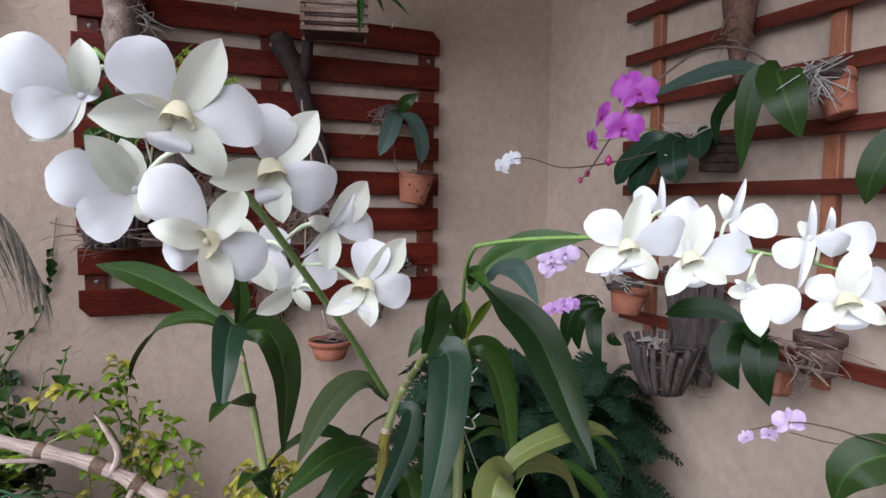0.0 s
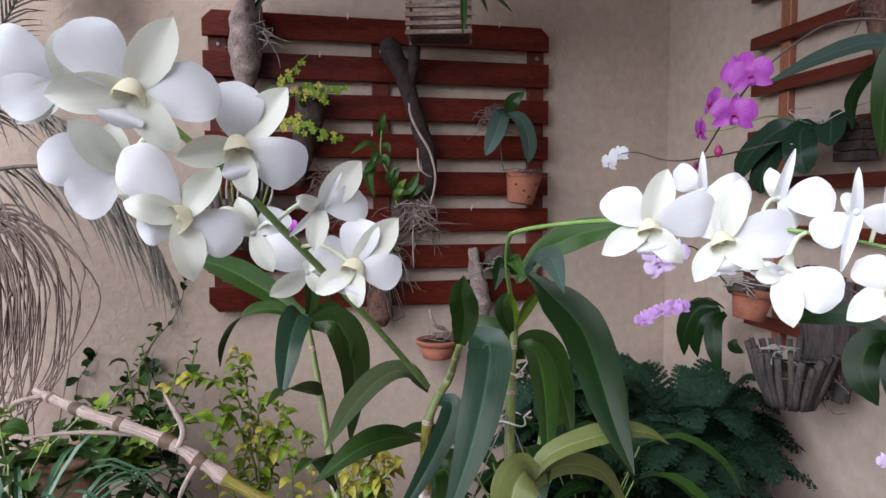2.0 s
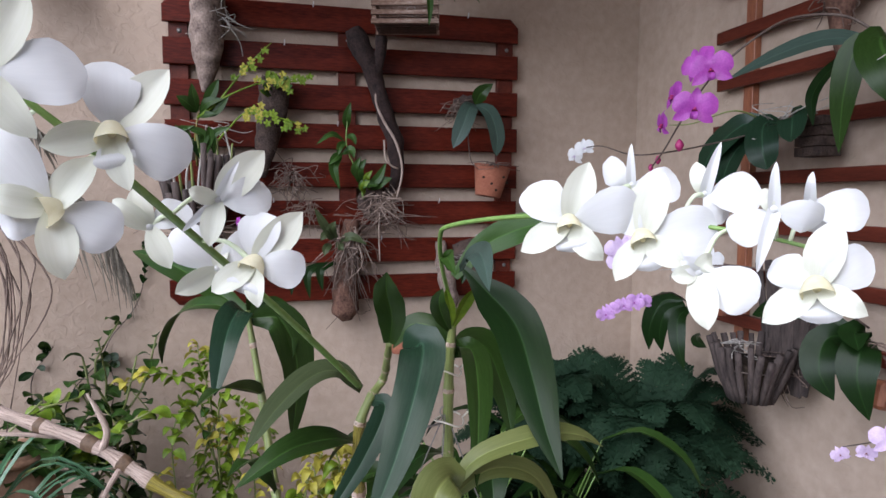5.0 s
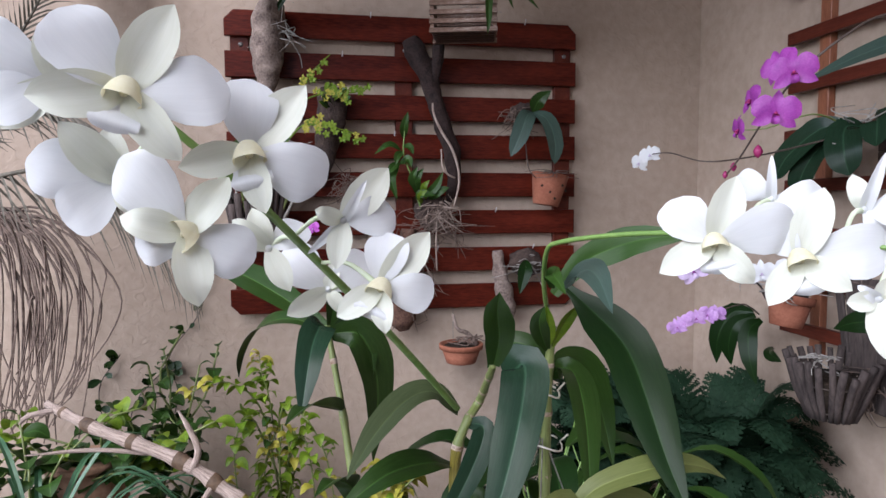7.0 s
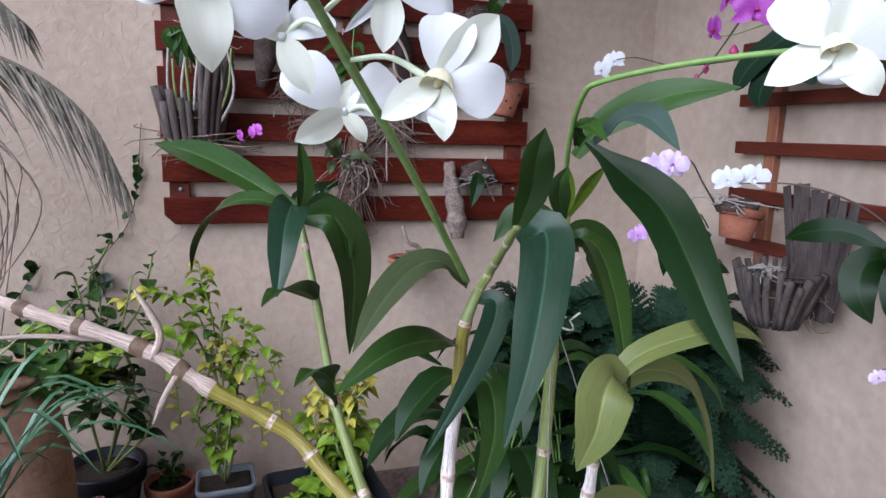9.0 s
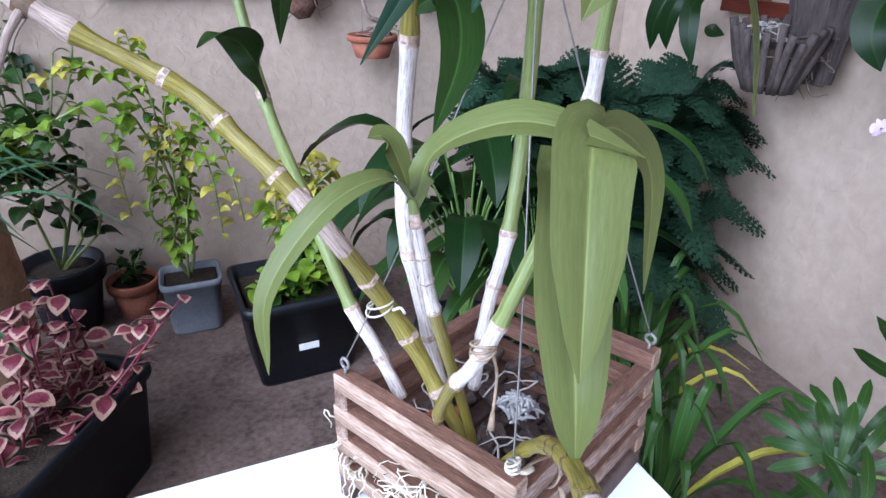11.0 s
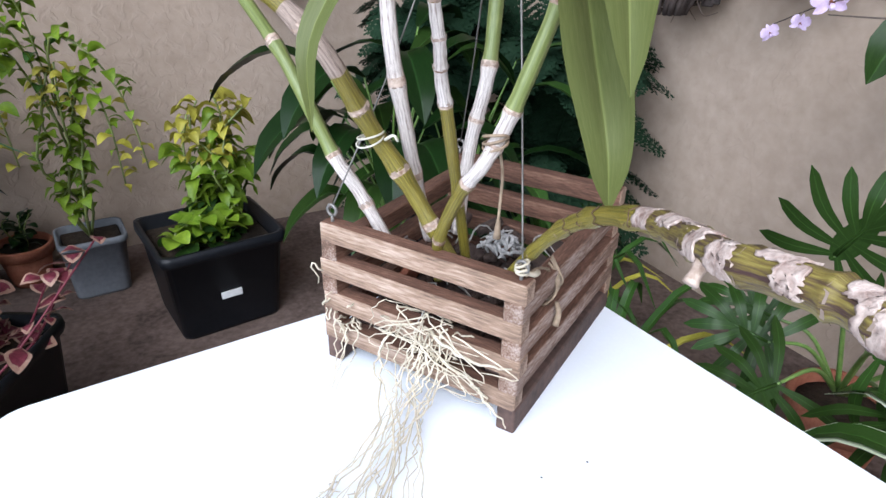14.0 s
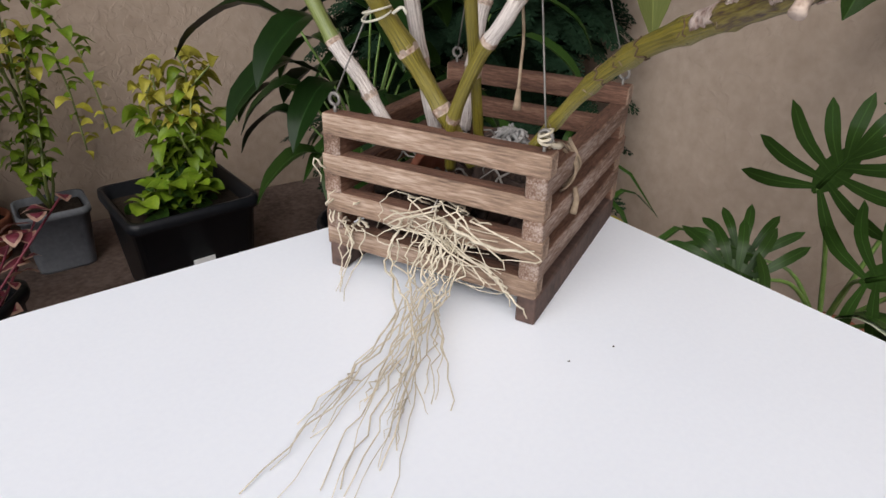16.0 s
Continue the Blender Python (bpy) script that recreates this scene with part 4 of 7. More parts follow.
part("scar", s, M_CANE_RING, old, "dark scar rings on the cane")
s = Shape()
s.tube([(0.280, 0.700, 1.035), (0.273, 0.698, 1.029), (0.269, 0.697, 1.025)], ((0, 0.0036), (0.6, 0.0026), (1, 0.0032)), 9, 8)
part("cut_stub", s, M_CANE_BROWN, old, "brown cut-off stub")
leaf([(0.343, 0.818, 0.992), (0.345, 0.83, 1.03), (0.359, 0.871, 1.086), (0.377, 0.906, 1.122), (0.381, 0.914, 1.142)], 0.027, (-0.2, -1, 0.1), M_LEAF_OLIVE, 0.2, prof=((0, 0.06), (0.12, 0.4), (0.4, 0.85), (0.75, 1), (1, 0.9)), tip=None)

# ---- white flowers ----
EYE = Vector((0.165, 0.355, 1.506))


def blossom(centre, face, turn, size, petal=None, sepal=None, parent=None, open_=1.0, lip=None, cup=0.0, wide=1.0):
    """A dendrobium flower: two broad petals, three pointed sepals, a cream lip and a short column."""
    z = Vector(face).normalized()
    y = (Vector((0, 0, 1)) - z * z.z).normalized()
    x = y.cross(z)
    m = Matrix((x, y, z)).transposed().to_4x4()
    m.translation = Vector(centre)
    m = m @ Matrix.Rotation(radians(turn), 4, "Z")

    def w(px, py, pz):
        return m @ (Vector((px, py, pz)) * size)
    s = Shape()
    # tube-like lip of two side lobes, a frilled apron below, and the column above
    fw = m.to_3x3() @ Vector((0, 0.75, 0.65))
    s.blade([w(0, -0.03, 0.02), w(0, -0.14, 0.16), w(0, -0.27, 0.22), w(0, -0.40, 0.13)], 0.18 * size, fw, ((0, 0.55), (0.35, 0.8), (0.65, 1), (0.88, 0.75), (1, 0.2)), 9, 7, 0.55, 0.0005, 2, wavy=0.16)
    for sg in (-1, 1):
        s.blade([w(0.03 * sg, -0.1, 0.03), w(0.12 * sg, -0.08, 0.14), w(0.11 * sg, 0.0, 0.27)], 0.105 * size, m.to_3x3() @ Vector((-sg, -0.3, 0.5)), ROUND, 7, 5, 0.35, 0.0005, 0)
    s.tube([w(0, 0.02, 0), w(0, 0.06, 0.13), w(0, 0.02, 0.22)], ((0, 0.07 * size), (0.6, 0.065 * size), (1, 0.04 * size)), 8, 6, 1)
    fl = part("flower", s, [lip or M_LIP, M_THROAT if lip is None else lip, petal or M_PETAL], parent)
    # sepals: one up, two down to the sides
    for a, ln, wd in ((0, 1.0, 0.25), (119, 0.97, 0.26), (-119, 0.97, 0.26)):
        d = Vector((-math.sin(radians(a)), math.cos(radians(a)), 0))
        c1 = random.uniform(-0.1, 0.14) - cup * 0.3
        s = Shape()
        s.blade([w(*(d * 0.02)), w(*(d * ln * 0.35 + Vector((0, 0, 0.06)))), w(*(d * ln * 0.7 * open_ + Vector((0, 0, 0.03 - c1)))), w(*(d * ln * open_ + Vector((0, 0, -0.07 - 2 * c1))))],
                wd * size, m.to_3x3() @ Vector((0, 0, 1)), SEPAL, 9, 5, 0.12, 0.0005, wavy=0.05, curl=-0.1)
        part("sepal", s, sepal or M_SEPAL, fl)
    for a in (61, -61):
        d = Vector((-math.sin(radians(a)), math.cos(radians(a)), 0))
        c1 = random.uniform(-0.12, 0.1) - cup * 0.4
        s = Shape()
        s.blade([w(*(d * 0.03)), w(*(d * 0.35 + Vector((0, 0, 0.09)))), w(*(d * 0.72 * open_ + Vector((0, 0, 0.1 - c1)))), w(*(d * 1.02 * open_ + Vector((0, 0, -0.02 - 2 * c1))))],
                0.42 * size * wide, m.to_3x3() @ Vector((0, 0, 1)), ROUND, 11, 7, 0.02, 0.0005, wavy=0.06, curl=0.12)
        part("petal", s, petal or M_PETAL, fl)
    return fl


def dendrobium(centre, rays, apron, lip):
    """A white flower turned to the viewer; rays: (petal, sepal or narrow sepal, clock angle, reach, tilt forward); apron: of the lip."""
    ce = Vector(centre)
    z = (EYE - ce).normalized()
    y = (Vector((0, 0, 1)) - z * z.z).normalized()
    x = y.cross(z)
    m = Matrix((x, y, z)).transposed().to_4x4()
    m.translation = ce
    size = 0.04

    def w(px, py, pz):
        return m @ (Vector((px, py, pz)) * size)

    def way(clock):
        return Vector((math.sin(radians(clock)), math.cos(radians(clock)), 0))
    face = m.to_3x3() @ Vector((0, 0, 1))
    s = Shape()
    if apron:                                # a rolled, trumpet-shaped lip that opens forward and flares out below
        dn = way(apron[0])
        ax = (Vector((0, 0, 0.62)) + dn * 0.8).normalized()
        dn = (dn - ax * ax.dot(dn)).normalized()
        sd = ax.cross(dn)
        rows, nc = 9, 17
        vs, uv, fs, ms = [], [], [], []
        for i in range(rows):
            f = i / (rows - 1)
            for j in range(nc):
                a = radians(-128 + 256 * j / (nc - 1)) + math.pi
                c = math.cos(a)
                r = 0.15 + 0.045 * f - 0.05 * (1 - f) ** 3 + 0.01 * math.sin(5 * a) * f * f
                h = 0.30 * f * (0.9 - 0.12 * c)
                q = ax * (h - 0.08) + (dn * c + sd * math.sin(a) * 1.1) * r - dn * 0.07
                vs.append(w(q.x, q.y, q.z))
                uv.append((j / nc, f * 0.02))
        for i in range(rows - 1):
            for j in range(nc - 1):
                fs.append((i * nc + j, i * nc + j + 1, (i + 1) * nc + j + 1, (i + 1) * nc + j))
                ms.append(0)
        s.add(vs, fs, ms, uv)
        tip = way(apron[0]) * max(apron[1], 0.5)
        b0, b1 = ax * 0.03 + dn * 0.03, ax * 0.16 + dn * 0.13
        s.blade([w(*b0), w(*b1), w(*(tip * 0.72 + Vector((0, 0, 0.17)))), w(*(tip + Vector((0, 0, 0.08))))], 0.28 * size, face, ((0, 0.55), (0.3, 0.8), (0.7, 1), (0.88, 0.8), (0.97, 0.45), (1, 0.2)), 12, 9, 0.06, 0.0004, 2, wavy=0.12, curl=0.06)
        e = ax * 0.1 - dn * 0.06
        s.tube([w(*(dn * -0.04)), w(*(e * 0.5)), w(*e)], ((0, 0.05 * size), (0.6, 0.055 * size), (0.9, 0.04 * size), (1, 0.015 * size)), 9, 8, 1 if lip else 0)
    else:
        s.tube([w(0, 0, -0.06), w(0, 0.01, 0.0), w(0, 0, 0.05)], ((0, 0.05 * size), (0.5, 0.08 * size), (1, 0.03 * size)), 8, 6, 2)
    fl = part("flower", s, [M_LIP, M_THROAT, M_PETAL], orchid)
    for kind, clock, reach, tilt in rays:
        d = way(clock) * reach
        bow = random.uniform(0.05, 0.12)
        curl = random.uniform(-0.04, 0.12)
        pts = [w(*(d * 0.03)), w(*(d * 0.35 + Vector((0, 0, bow + tilt * 0.2)))), w(*(d * 0.72 + Vector((0, 0, bow + tilt * 0.62)))), w(*(d + Vector((0, 0, tilt - curl))))]
        lean = face + (m.to_3x3() @ way(clock + 90)) * random.uniform(-0.35, 0.35)
        long = reach * size
        s = Shape()
        if kind == "p":
            s.blade(pts, min(max(0.41 * long, 0.010), 0.0168), lean, CLAW, 15, 11, 0.05, 0.0004, wavy=0.06, curl=random.uniform(-0.05, 0.22))
            part("petal", s, M_PETAL, fl)
        else:
            half = min(max(0.27 * long, 0.0058), 0.0112) if kind == "s" else max(0.115 * long, 0.0034)
            s.blade(pts, half, lean, SEPAL if kind == "s" else SPIKE, 13, 9, 0.2 if kind == "s" else 0.5, 0.0004, wavy=0.05, curl=-0.08)
            part("sepal", s, M_SEPAL if kind == "s" else M_PETAL, fl)
    return fl


def spray(stem, flowers, rad, tag):
    s = Shape()
    s.tube(stem, ((0, rad), (0.6, rad * 0.85), (1, rad * 0.45)), 9, 60)
    part("flower_stalk", s, M_STALK, orchid, tag)
    c = curve(stem, 120)
    for centre, rays, apron, lip in flowers:
        ce = Vector(centre)
        fl = dendrobium(centre, rays, apron, lip)
        root = min(c, key=lambda q: (q - ce).length + 0.4 * abs((q - ce).length - 0.03))
        back = ce - (EYE - ce).normalized() * 0.004
        s = Shape()
        s.tube([root, root.lerp(back, 0.5) + Vector((0, 0, 0.007)), back], ((0, 0.0013), (0.6, 0.0016), (1, 0.0024)), 7, 10)
        part("flower_stem", s, M_PEDICEL, fl)


SP1 = [(0.311, 1.018, 1.315), (0.275, 0.966, 1.363), (0.234, 0.907, 1.416), (0.190, 0.849, 1.469), (0.140, 0.785, 1.528), (0.093, 0.760, 1.572), (0.058, 0.770, 1.608)]
spray(SP1, (
    ((0.098, 0.721, 1.570), (("p", -39, 1.03, 0), ("s", 29, 1.13, -0.1), ("p", 87, 1.14, 0), ("s", -96, 1.00, 0.1), ("s", 144, 0.96, 0.1)), (-161, 0.44), 1),
    ((0.148, 0.753, 1.545), (("p", 2, 0.93, 0), ("s", 40, 1.15, -0.1), ("p", 112, 1.05, 0), ("s", -103, 0.87, 0.15), ("s", 166, 0.81, 0.1)), (173, 0.29), 0),
    ((0.052, 0.764, 1.581), (("p", -63, 1.10, -0.1), ("s", 0, 0.75, -0.1), ("p", -116, 0.85, 0.15), ("s", -136, 0.87, 0.0), ("n", 66, 0.30, -0.3)), None, 0),
    ((0.076, 0.784, 1.531), (("p", -77, 1.14, 0), ("s", -41, 1.01, 0.35), ("s", -11, 0.77, -0.1), ("p", -129, 0.88, 0.15), ("s", 164, 0.47, 0.2)), None, 0),
    ((0.114, 0.762, 1.503), (("p", -38, 1.25, 0), ("s", 36, 0.93, -0.1), ("p", 114, 0.94, 0), ("s", -74, 0.82, 0.15), ("s", 172, 0.98, 0.2)), (-109, 0.63), 0),
    ((0.219, 0.796, 1.467), (("p", 10, 0.85, 0), ("s", 42, 1.14, -0.1), ("p", 99, 0.82, 0), ("s", -123, 0.80, 0.1), ("s", 174, 0.70, 0.15)), (-156, 0.36), 0),
    ((0.197, 0.804, 1.508), (("n", 31, 0.71, 0.3), ("p", 82, 0.81, -0.2), ("s", 41, 1.08, -0.3), ("s", -67, 0.44, 0.2), ("s", -172, 0.73, 0.3), ("n", -133, 0.73, 0.2)), None, 0),
    ((0.187, 0.889, 1.454), (("p", -47, 1.11, 0), ("s", -121, 0.87, 0.1), ("s", 145, 0.54, 0.1), ("p", 56, 0.99, -0.1), ("s", 15, 0.59, -0.2)), None, 0),
    ((0.149, 0.840, 1.489), (("s", 154, 0.78, 0.2), ("p", 56, 0.71, -0.2), ("s", -50, 0.74, 0.1), ("s", -21, 0.72, -0.1)), None, 0),
), 0.0032, "arching green flower stalk")
SP2 = [(0.412, 1.039, 1.402), (0.393, 0.997, 1.442), (0.382, 0.958, 1.474), (0.386, 0.938, 1.484), (0.408, 0.872, 1.493), (0.436, 0.809, 1.497), (0.470, 0.741, 1.496), (0.501, 0.684, 1.489), (0.526, 0.638, 1.478)]
SP2 = SP2[:4] + [tuple(Vector(q) + (Vector(q) - EYE).normalized() * (0.012 + 0.004 * i)) for i, q in enumerate(SP2[4:])]   # behind the blooms
spray(SP2, (
    ((0.428, 0.773, 1.493), (("p", -47, 0.96, 0), ("s", 16, 1.09, -0.1), ("p", 74, 1.19, 0), ("s", -122, 0.95, 0.1), ("s", 137, 0.85, 0.1)), (169, 0.5), 0),
    ((0.470, 0.749, 1.484), (("p", -41, 0.71, -0.2), ("s", 15, 1.12, -0.05), ("p", 80, 1.16, 0), ("s", -151, 0.84, 0.1), ("s", 123, 0.81, 0.1)), (160, 0.57), 0),
    ((0.499, 0.815, 1.520), (("n", -1, 0.79, 0.1), ("p", 90, 0.88, -0.1), ("p", -55, 0.71, -0.2), ("s", 149, 0.61, -0.2)), None, 0),
    ((0.524, 0.761, 1.513), (("n", 16, 0.93, 0.1), ("p", 87, 0.91, 0), ("s", -15, 0.60, -0.2), ("p", 134, 0.55, -0.1)), None, 0),
    ((0.478, 0.700, 1.466), (("s", 166, 0.84, 0.3), ("p", 112, 0.89, 0.1), ("s", -101, 0.36, 0.2), ("s", 31, 0.31, -0.2), ("n", -53, 0.29, 0.1)), None, 0),
    ((0.522, 0.657, 1.462), (("p", -59, 0.66, 0), ("s", 11, 0.97, -0.1), ("p", 54, 0.76, 0), ("s", -131, 0.85, 0.1), ("s", 118, 0.69, 0.1)), (167, 0.46), 0),
    ((0.509, 0.677, 1.504), (("n", 1, 0.68, 0.1), ("p", 103, 0.62, 0), ("p", -129, 0.67, 0.1), ("n", -170, 0.9, 0.2), ("s", -24, 0.34, -0.2)), None, 0),
    ((0.544, 0.688, 1.508), (("n", 3, 0.46, 0.1), ("p", 101, 0.77, 0), ("p", 155, 0.49, -0.1)), None, 0),
), 0.0024, "green flower stalk bending sideways")

# roots out of the basket's front, hanging over the table
def root(pts, r, mat, n=16):
    p = curve(pts, n)
    for i in range(1, n - 1):
        p[i] = p[i] + Vector((random.gauss(0, 0.0017), random.gauss(0, 0.0017), abs(random.gauss(0, 0.0010))))
    s = Shape()
    s.tube(p, ((0, r), (0.6, r * 0.75), (1, r * 0.4)), 6)
    part("root", s, mat, orchid)


def front(u, z, out=0.004):
    return BASKET @ Vector((u, -out, z))


for k in range(18):                          # a tangle on the slats
    u = random.gauss(0.085, 0.022)
    z = random.uniform(0.05, 0.09)
    root([front(u, z, -0.012), front(u + random.uniform(-0.02, 0.02), z + 0.01, 0.006), front(u + random.uniform(-0.05, 0.05), z - random.uniform(0, 0.03), 0.008),
          front(u + random.uniform(-0.08, 0.08), z - random.uniform(0.0, 0.04), 0.004)], random.uniform(0.0005, 0.001), M_ROOT, 14)
for k in range(9):
    u = random.uniform(0.165, 0.2)
    z = random.uniform(0.045, 0.085)
    root([front(u, z, -0.01), front(u + random.uniform(-0.02, 0.01), z + random.uniform(-0.02, 0.025), 0.007), front(u + random.uniform(-0.03, 0.012), z + random.uniform(-0.02, 0.02), 0.004)], 0.0011, M_ROOT, 10)
root([front(0.09, 0.078, 0.002), front(0.06, 0.07, 0.008), front(0.03, 0.066, 0.007), front(0.004, 0.071, 0.004)], 0.0018, M_ROOT)
root([front(0.09, 0.06, 0.002), front(0.06, 0.05, 0.006), front(0.03, 0.035, 0.004), front(0.02, 0.015, 0.004)], 0.0014, M_ROOT)
root([front(0.05, 0.045, 0.002), front(0.025, 0.03, 0.006), front(0.004, 0.01, 0.006)], 0.0014, M_ROOT)
ENDS = ((0.145, 0.875), (0.111, 0.84), (0.133, 0.82), (0.157, 0.805), (0.236, 0.851), (0.18, 0.837), (0.223, 0.867), (0.182, 0.891), (0.148, 0.815), (0.165, 0.81))
for k in range(22):                          # long threads that run over the table, some forked
    ex, ey = ENDS[k % len(ENDS)]
    u = random.gauss(0.088, 0.02)
    a = front(u, random.uniform(0.06, 0.085), 0.0)
    b = front(u + random.uniform(-0.01, 0.012), 0.035, 0.014 + random.uniform(0, 0.006))
    e = Vector((ex + random.gauss(0, 0.007), ey + random.gauss(0, 0.008), TOP + 0.0015))
    mid = front(0.088 + random.gauss(0, 0.012), 0.0, 0.0)
    c = Vector((mid.x, mid.y, 0)).lerp(Vector((e.x, e.y, 0)), random.uniform(0.3, 0.5))
    c.z = TOP + random.uniform(0.004, 0.022)
    root([a, b, c, e], random.uniform(0.0006, 0.0012), M_ROOT, 26)
    if k % 2:
        f = c.lerp(e, random.uniform(0.1, 0.6))
        f.z = TOP + 0.003
        g = f + (e - c).normalized() * random.uniform(0.02, 0.05) + Vector((random.gauss(0, 0.012), random.gauss(0, 0.01), 0))
        g.z = TOP + 0.001
        root([f, f.lerp(g, 0.5) + Vector((0, 0, 0.002)), g], 0.0005, M_ROOT, 10)
for k in range(5):
    u = random.uniform(0.16, 0.2)
    e = front(u - 0.01, 0.002, random.uniform(0.01, 0.05))
    root([front(u, 0.05, 0.004), front(u - 0.004, 0.03, 0.01), e], 0.0008, M_ROOT, 12)
for k in range(14):                          # inside the basket
    a = BASKET @ Vector((random.uniform(0.04, 0.17), random.uniform(0.04, 0.19), 0.08))
    b = a + Vector((random.uniform(-0.03, 0.03), random.uniform(-0.03, 0.03), 0.02))
    root([a, b, b + Vector((random.uniform(-0.03, 0.03), random.uniform(-0.03, 0.03), -0.015))], 0.0012, M_ROOT_GREY, 10)
for x, y in ((0.341, 0.843), (0.384, 0.839)):
    s = Shape()
    s.lathe(((0.0004, 0), (0.0010, 0.0003), (0.0005, 0.0008)), (x, y, TOP + 0.0003), 6)
    tagged(part("soil_speck", s, M_SOIL), "tiny dark speck of soil on the table", "speck", "specks on the table")

# ---- things on and by the walls ----
def pot(owner, centre, r, h, mat, rim=True, name="pot", lean=None, label=""):
    """A tapered flower pot with rim and hollow top, its base at centre."""
    t = 0.08 * r
    s = Shape()
    if rim:
        prof = [(0.01, 0), (0.68 * r, 0), (0.70 * r, 0.02 * h), (0.93 * r, 0.78 * h), (0.93 * r - t, 0.78 * h), (0.9 * r - t, 0.7 * h), (0.01, 0.69 * h)]
    else:
        prof = [(0.01, 0), (0.68 * r, 0), (0.70 * r, 0.02 * h), (1.0 * r, h), (1.0 * r - t, h), (0.92 * r - t, 0.8 * h), (0.01, 0.79 * h)]
    s.lathe(prof, centre, 24, m=lean)
    body = part(name, s, mat, owner, label)
    if rim:
        s = Shape()
        s.lathe([(0.925 * r, 0.74 * h), (1.03 * r, 0.75 * h), (1.05 * r, 0.97 * h), (1.03 * r, h), (1.0 * r - t, h), (0.94 * r - t, 0.76 * h)], centre, 24, m=lean)
        part("rim", s, mat, body)
    s = Shape()
    s.lathe([(0.01, 0.78 * h), (0.9 * r - t, 0.79 * h), (0.94 * r - t, 0.86 * h), (0.5 * r, 0.885 * h), (0.01, 0.88 * h)], centre, 18, m=lean)
    part("soil", s, M_SOIL, body, "dark soil")
    return body


def blade(owner, pts, width, up, mat, prof=STRAP, fold=0.25, name="leaf", n=12, cols=5, thick=0.001, **kw):
    s = Shape()
    s.blade(pts, width, up, prof, n, cols, fold, thick, crease=True, **kw)
    return part(name, s, mat, owner)


def stem(owner, pts, r, mat, name="stem", n=14, seg=7):
    s = Shape()
    s.tube(pts, ((0, r), (1, r * 0.55)), seg, n)
    return part(name, s, mat, owner)


def lump(owner, centre, size, mat, name, seed=0, label=""):
    """A rough chunk of bark or root ball."""
    s = Shape()
    rows, seg = 12, 18
    sx, sy, sz = size
    vs = []
    for i in range(rows + 1):
        a = math.pi * i / rows
        for k in range(seg):
            b = 2 * math.pi * k / seg
            d = Vector((math.sin(a) * math.cos(b), math.sin(a) * math.sin(b), math.cos(a)))
            q = 1 + 0.28 * noise.noise(d * 2.2 + Vector((seed, 0, 0))) + 0.12 * noise.noise(d * 6 + Vector((0, seed, 0)))
            vs.append(Vector((centre[0] + d.x * sx * q, centre[1] + d.y * sy * q, centre[2] + d.z * sz * q)))
    fs = [(i * seg + k, i * seg + (k + 1) % seg, (i + 1) * seg + (k + 1) % seg, (i + 1) * seg + k) for i in range(rows) for k in range(seg)]
    s.add(vs, fs)
    return part(name, s, mat, owner, label)


def threads(owner, centre, spread, count, r, mat, seed, name="root_tangle", drop=0.4):
    """A tangle of fine roots as one mesh."""
    rnd = random.Random(seed)
    s = Shape()
    for k in range(count):
        a = Vector(centre) + Vector((rnd.gauss(0, spread[0] * 0.4), rnd.gauss(0, spread[1] * 0.4), rnd.gauss(0, spread[2] * 0.4)))
        b = a + Vector((rnd.gauss(0, spread[0]), rnd.gauss(0, spread[1]), rnd.gauss(-drop * spread[2], spread[2] * 0.6)))
        c = b + Vector((rnd.gauss(0, spread[0]), rnd.gauss(0, spread[1]), rnd.gauss(-drop * spread[2], spread[2] * 0.6)))
        s.tube([a, b, c], ((0, r), (1, r * 0.5)), 5, 8)
    return tagged(part(name, s, mat, owner), kind="stuff")


def slat_basket(name, label, centre, size, turn, mat, rows=4, wires=0.0):
    """A small hanging basket of crossed slats, its base at centre."""
    ob = thing(name, label, "hanging basket", "hanging baskets")
    m = Matrix.Translation(centre) @ Matrix.Rotation(radians(turn), 4, "Z")
    w, d, h = size
    pitch = h / rows
    for i in range(rows):
        for y in (-d / 2, d / 2):
            s = Shape()
            s.box((w, 0.014, pitch * 0.52), None, 0.001)
            part("slat", s, mat, ob, m=m @ pose(0, y, pitch * (i + 0.3)))
        for x in (-w / 2 + 0.01, w / 2 - 0.01):
            s = Shape()
            s.box((0.014, d, pitch * 0.5), None, 0.001)
            part("slat", s, mat, ob, m=m @ pose(x, 0, pitch * (i + 0.75)))
    s = Shape()
    for k in range(5):
        s.box((w - 0.02, d * 0.13, 0.01), m @ pose(0, -d / 2 + d * (0.12 + 0.19 * k), 0.008), 0.001)
    part("base", s, M_WEATHER_DARK, ob)
    if wires:
        for x in (-w / 2, w / 2):
            for y in (-d / 2, d / 2):
                s = Shape()
                s.tube([m @ Vector((x, y, h)), m @ Vector((0, 0, h + wires))], 0.0012, 5, 3)
                part("hanging_wire", s, M_WIRE, ob)
        s = Shape()
        top = m @ Vector((0, 0, h + wires))
        s.tube([top, top + Vector((0, 0.02, 0.012)), Vector((top.x, 3.004, top.z + 0.012))], 0.004, 7, 6)
        part("wall_hook", s, M_WIRE, ob)
    return ob


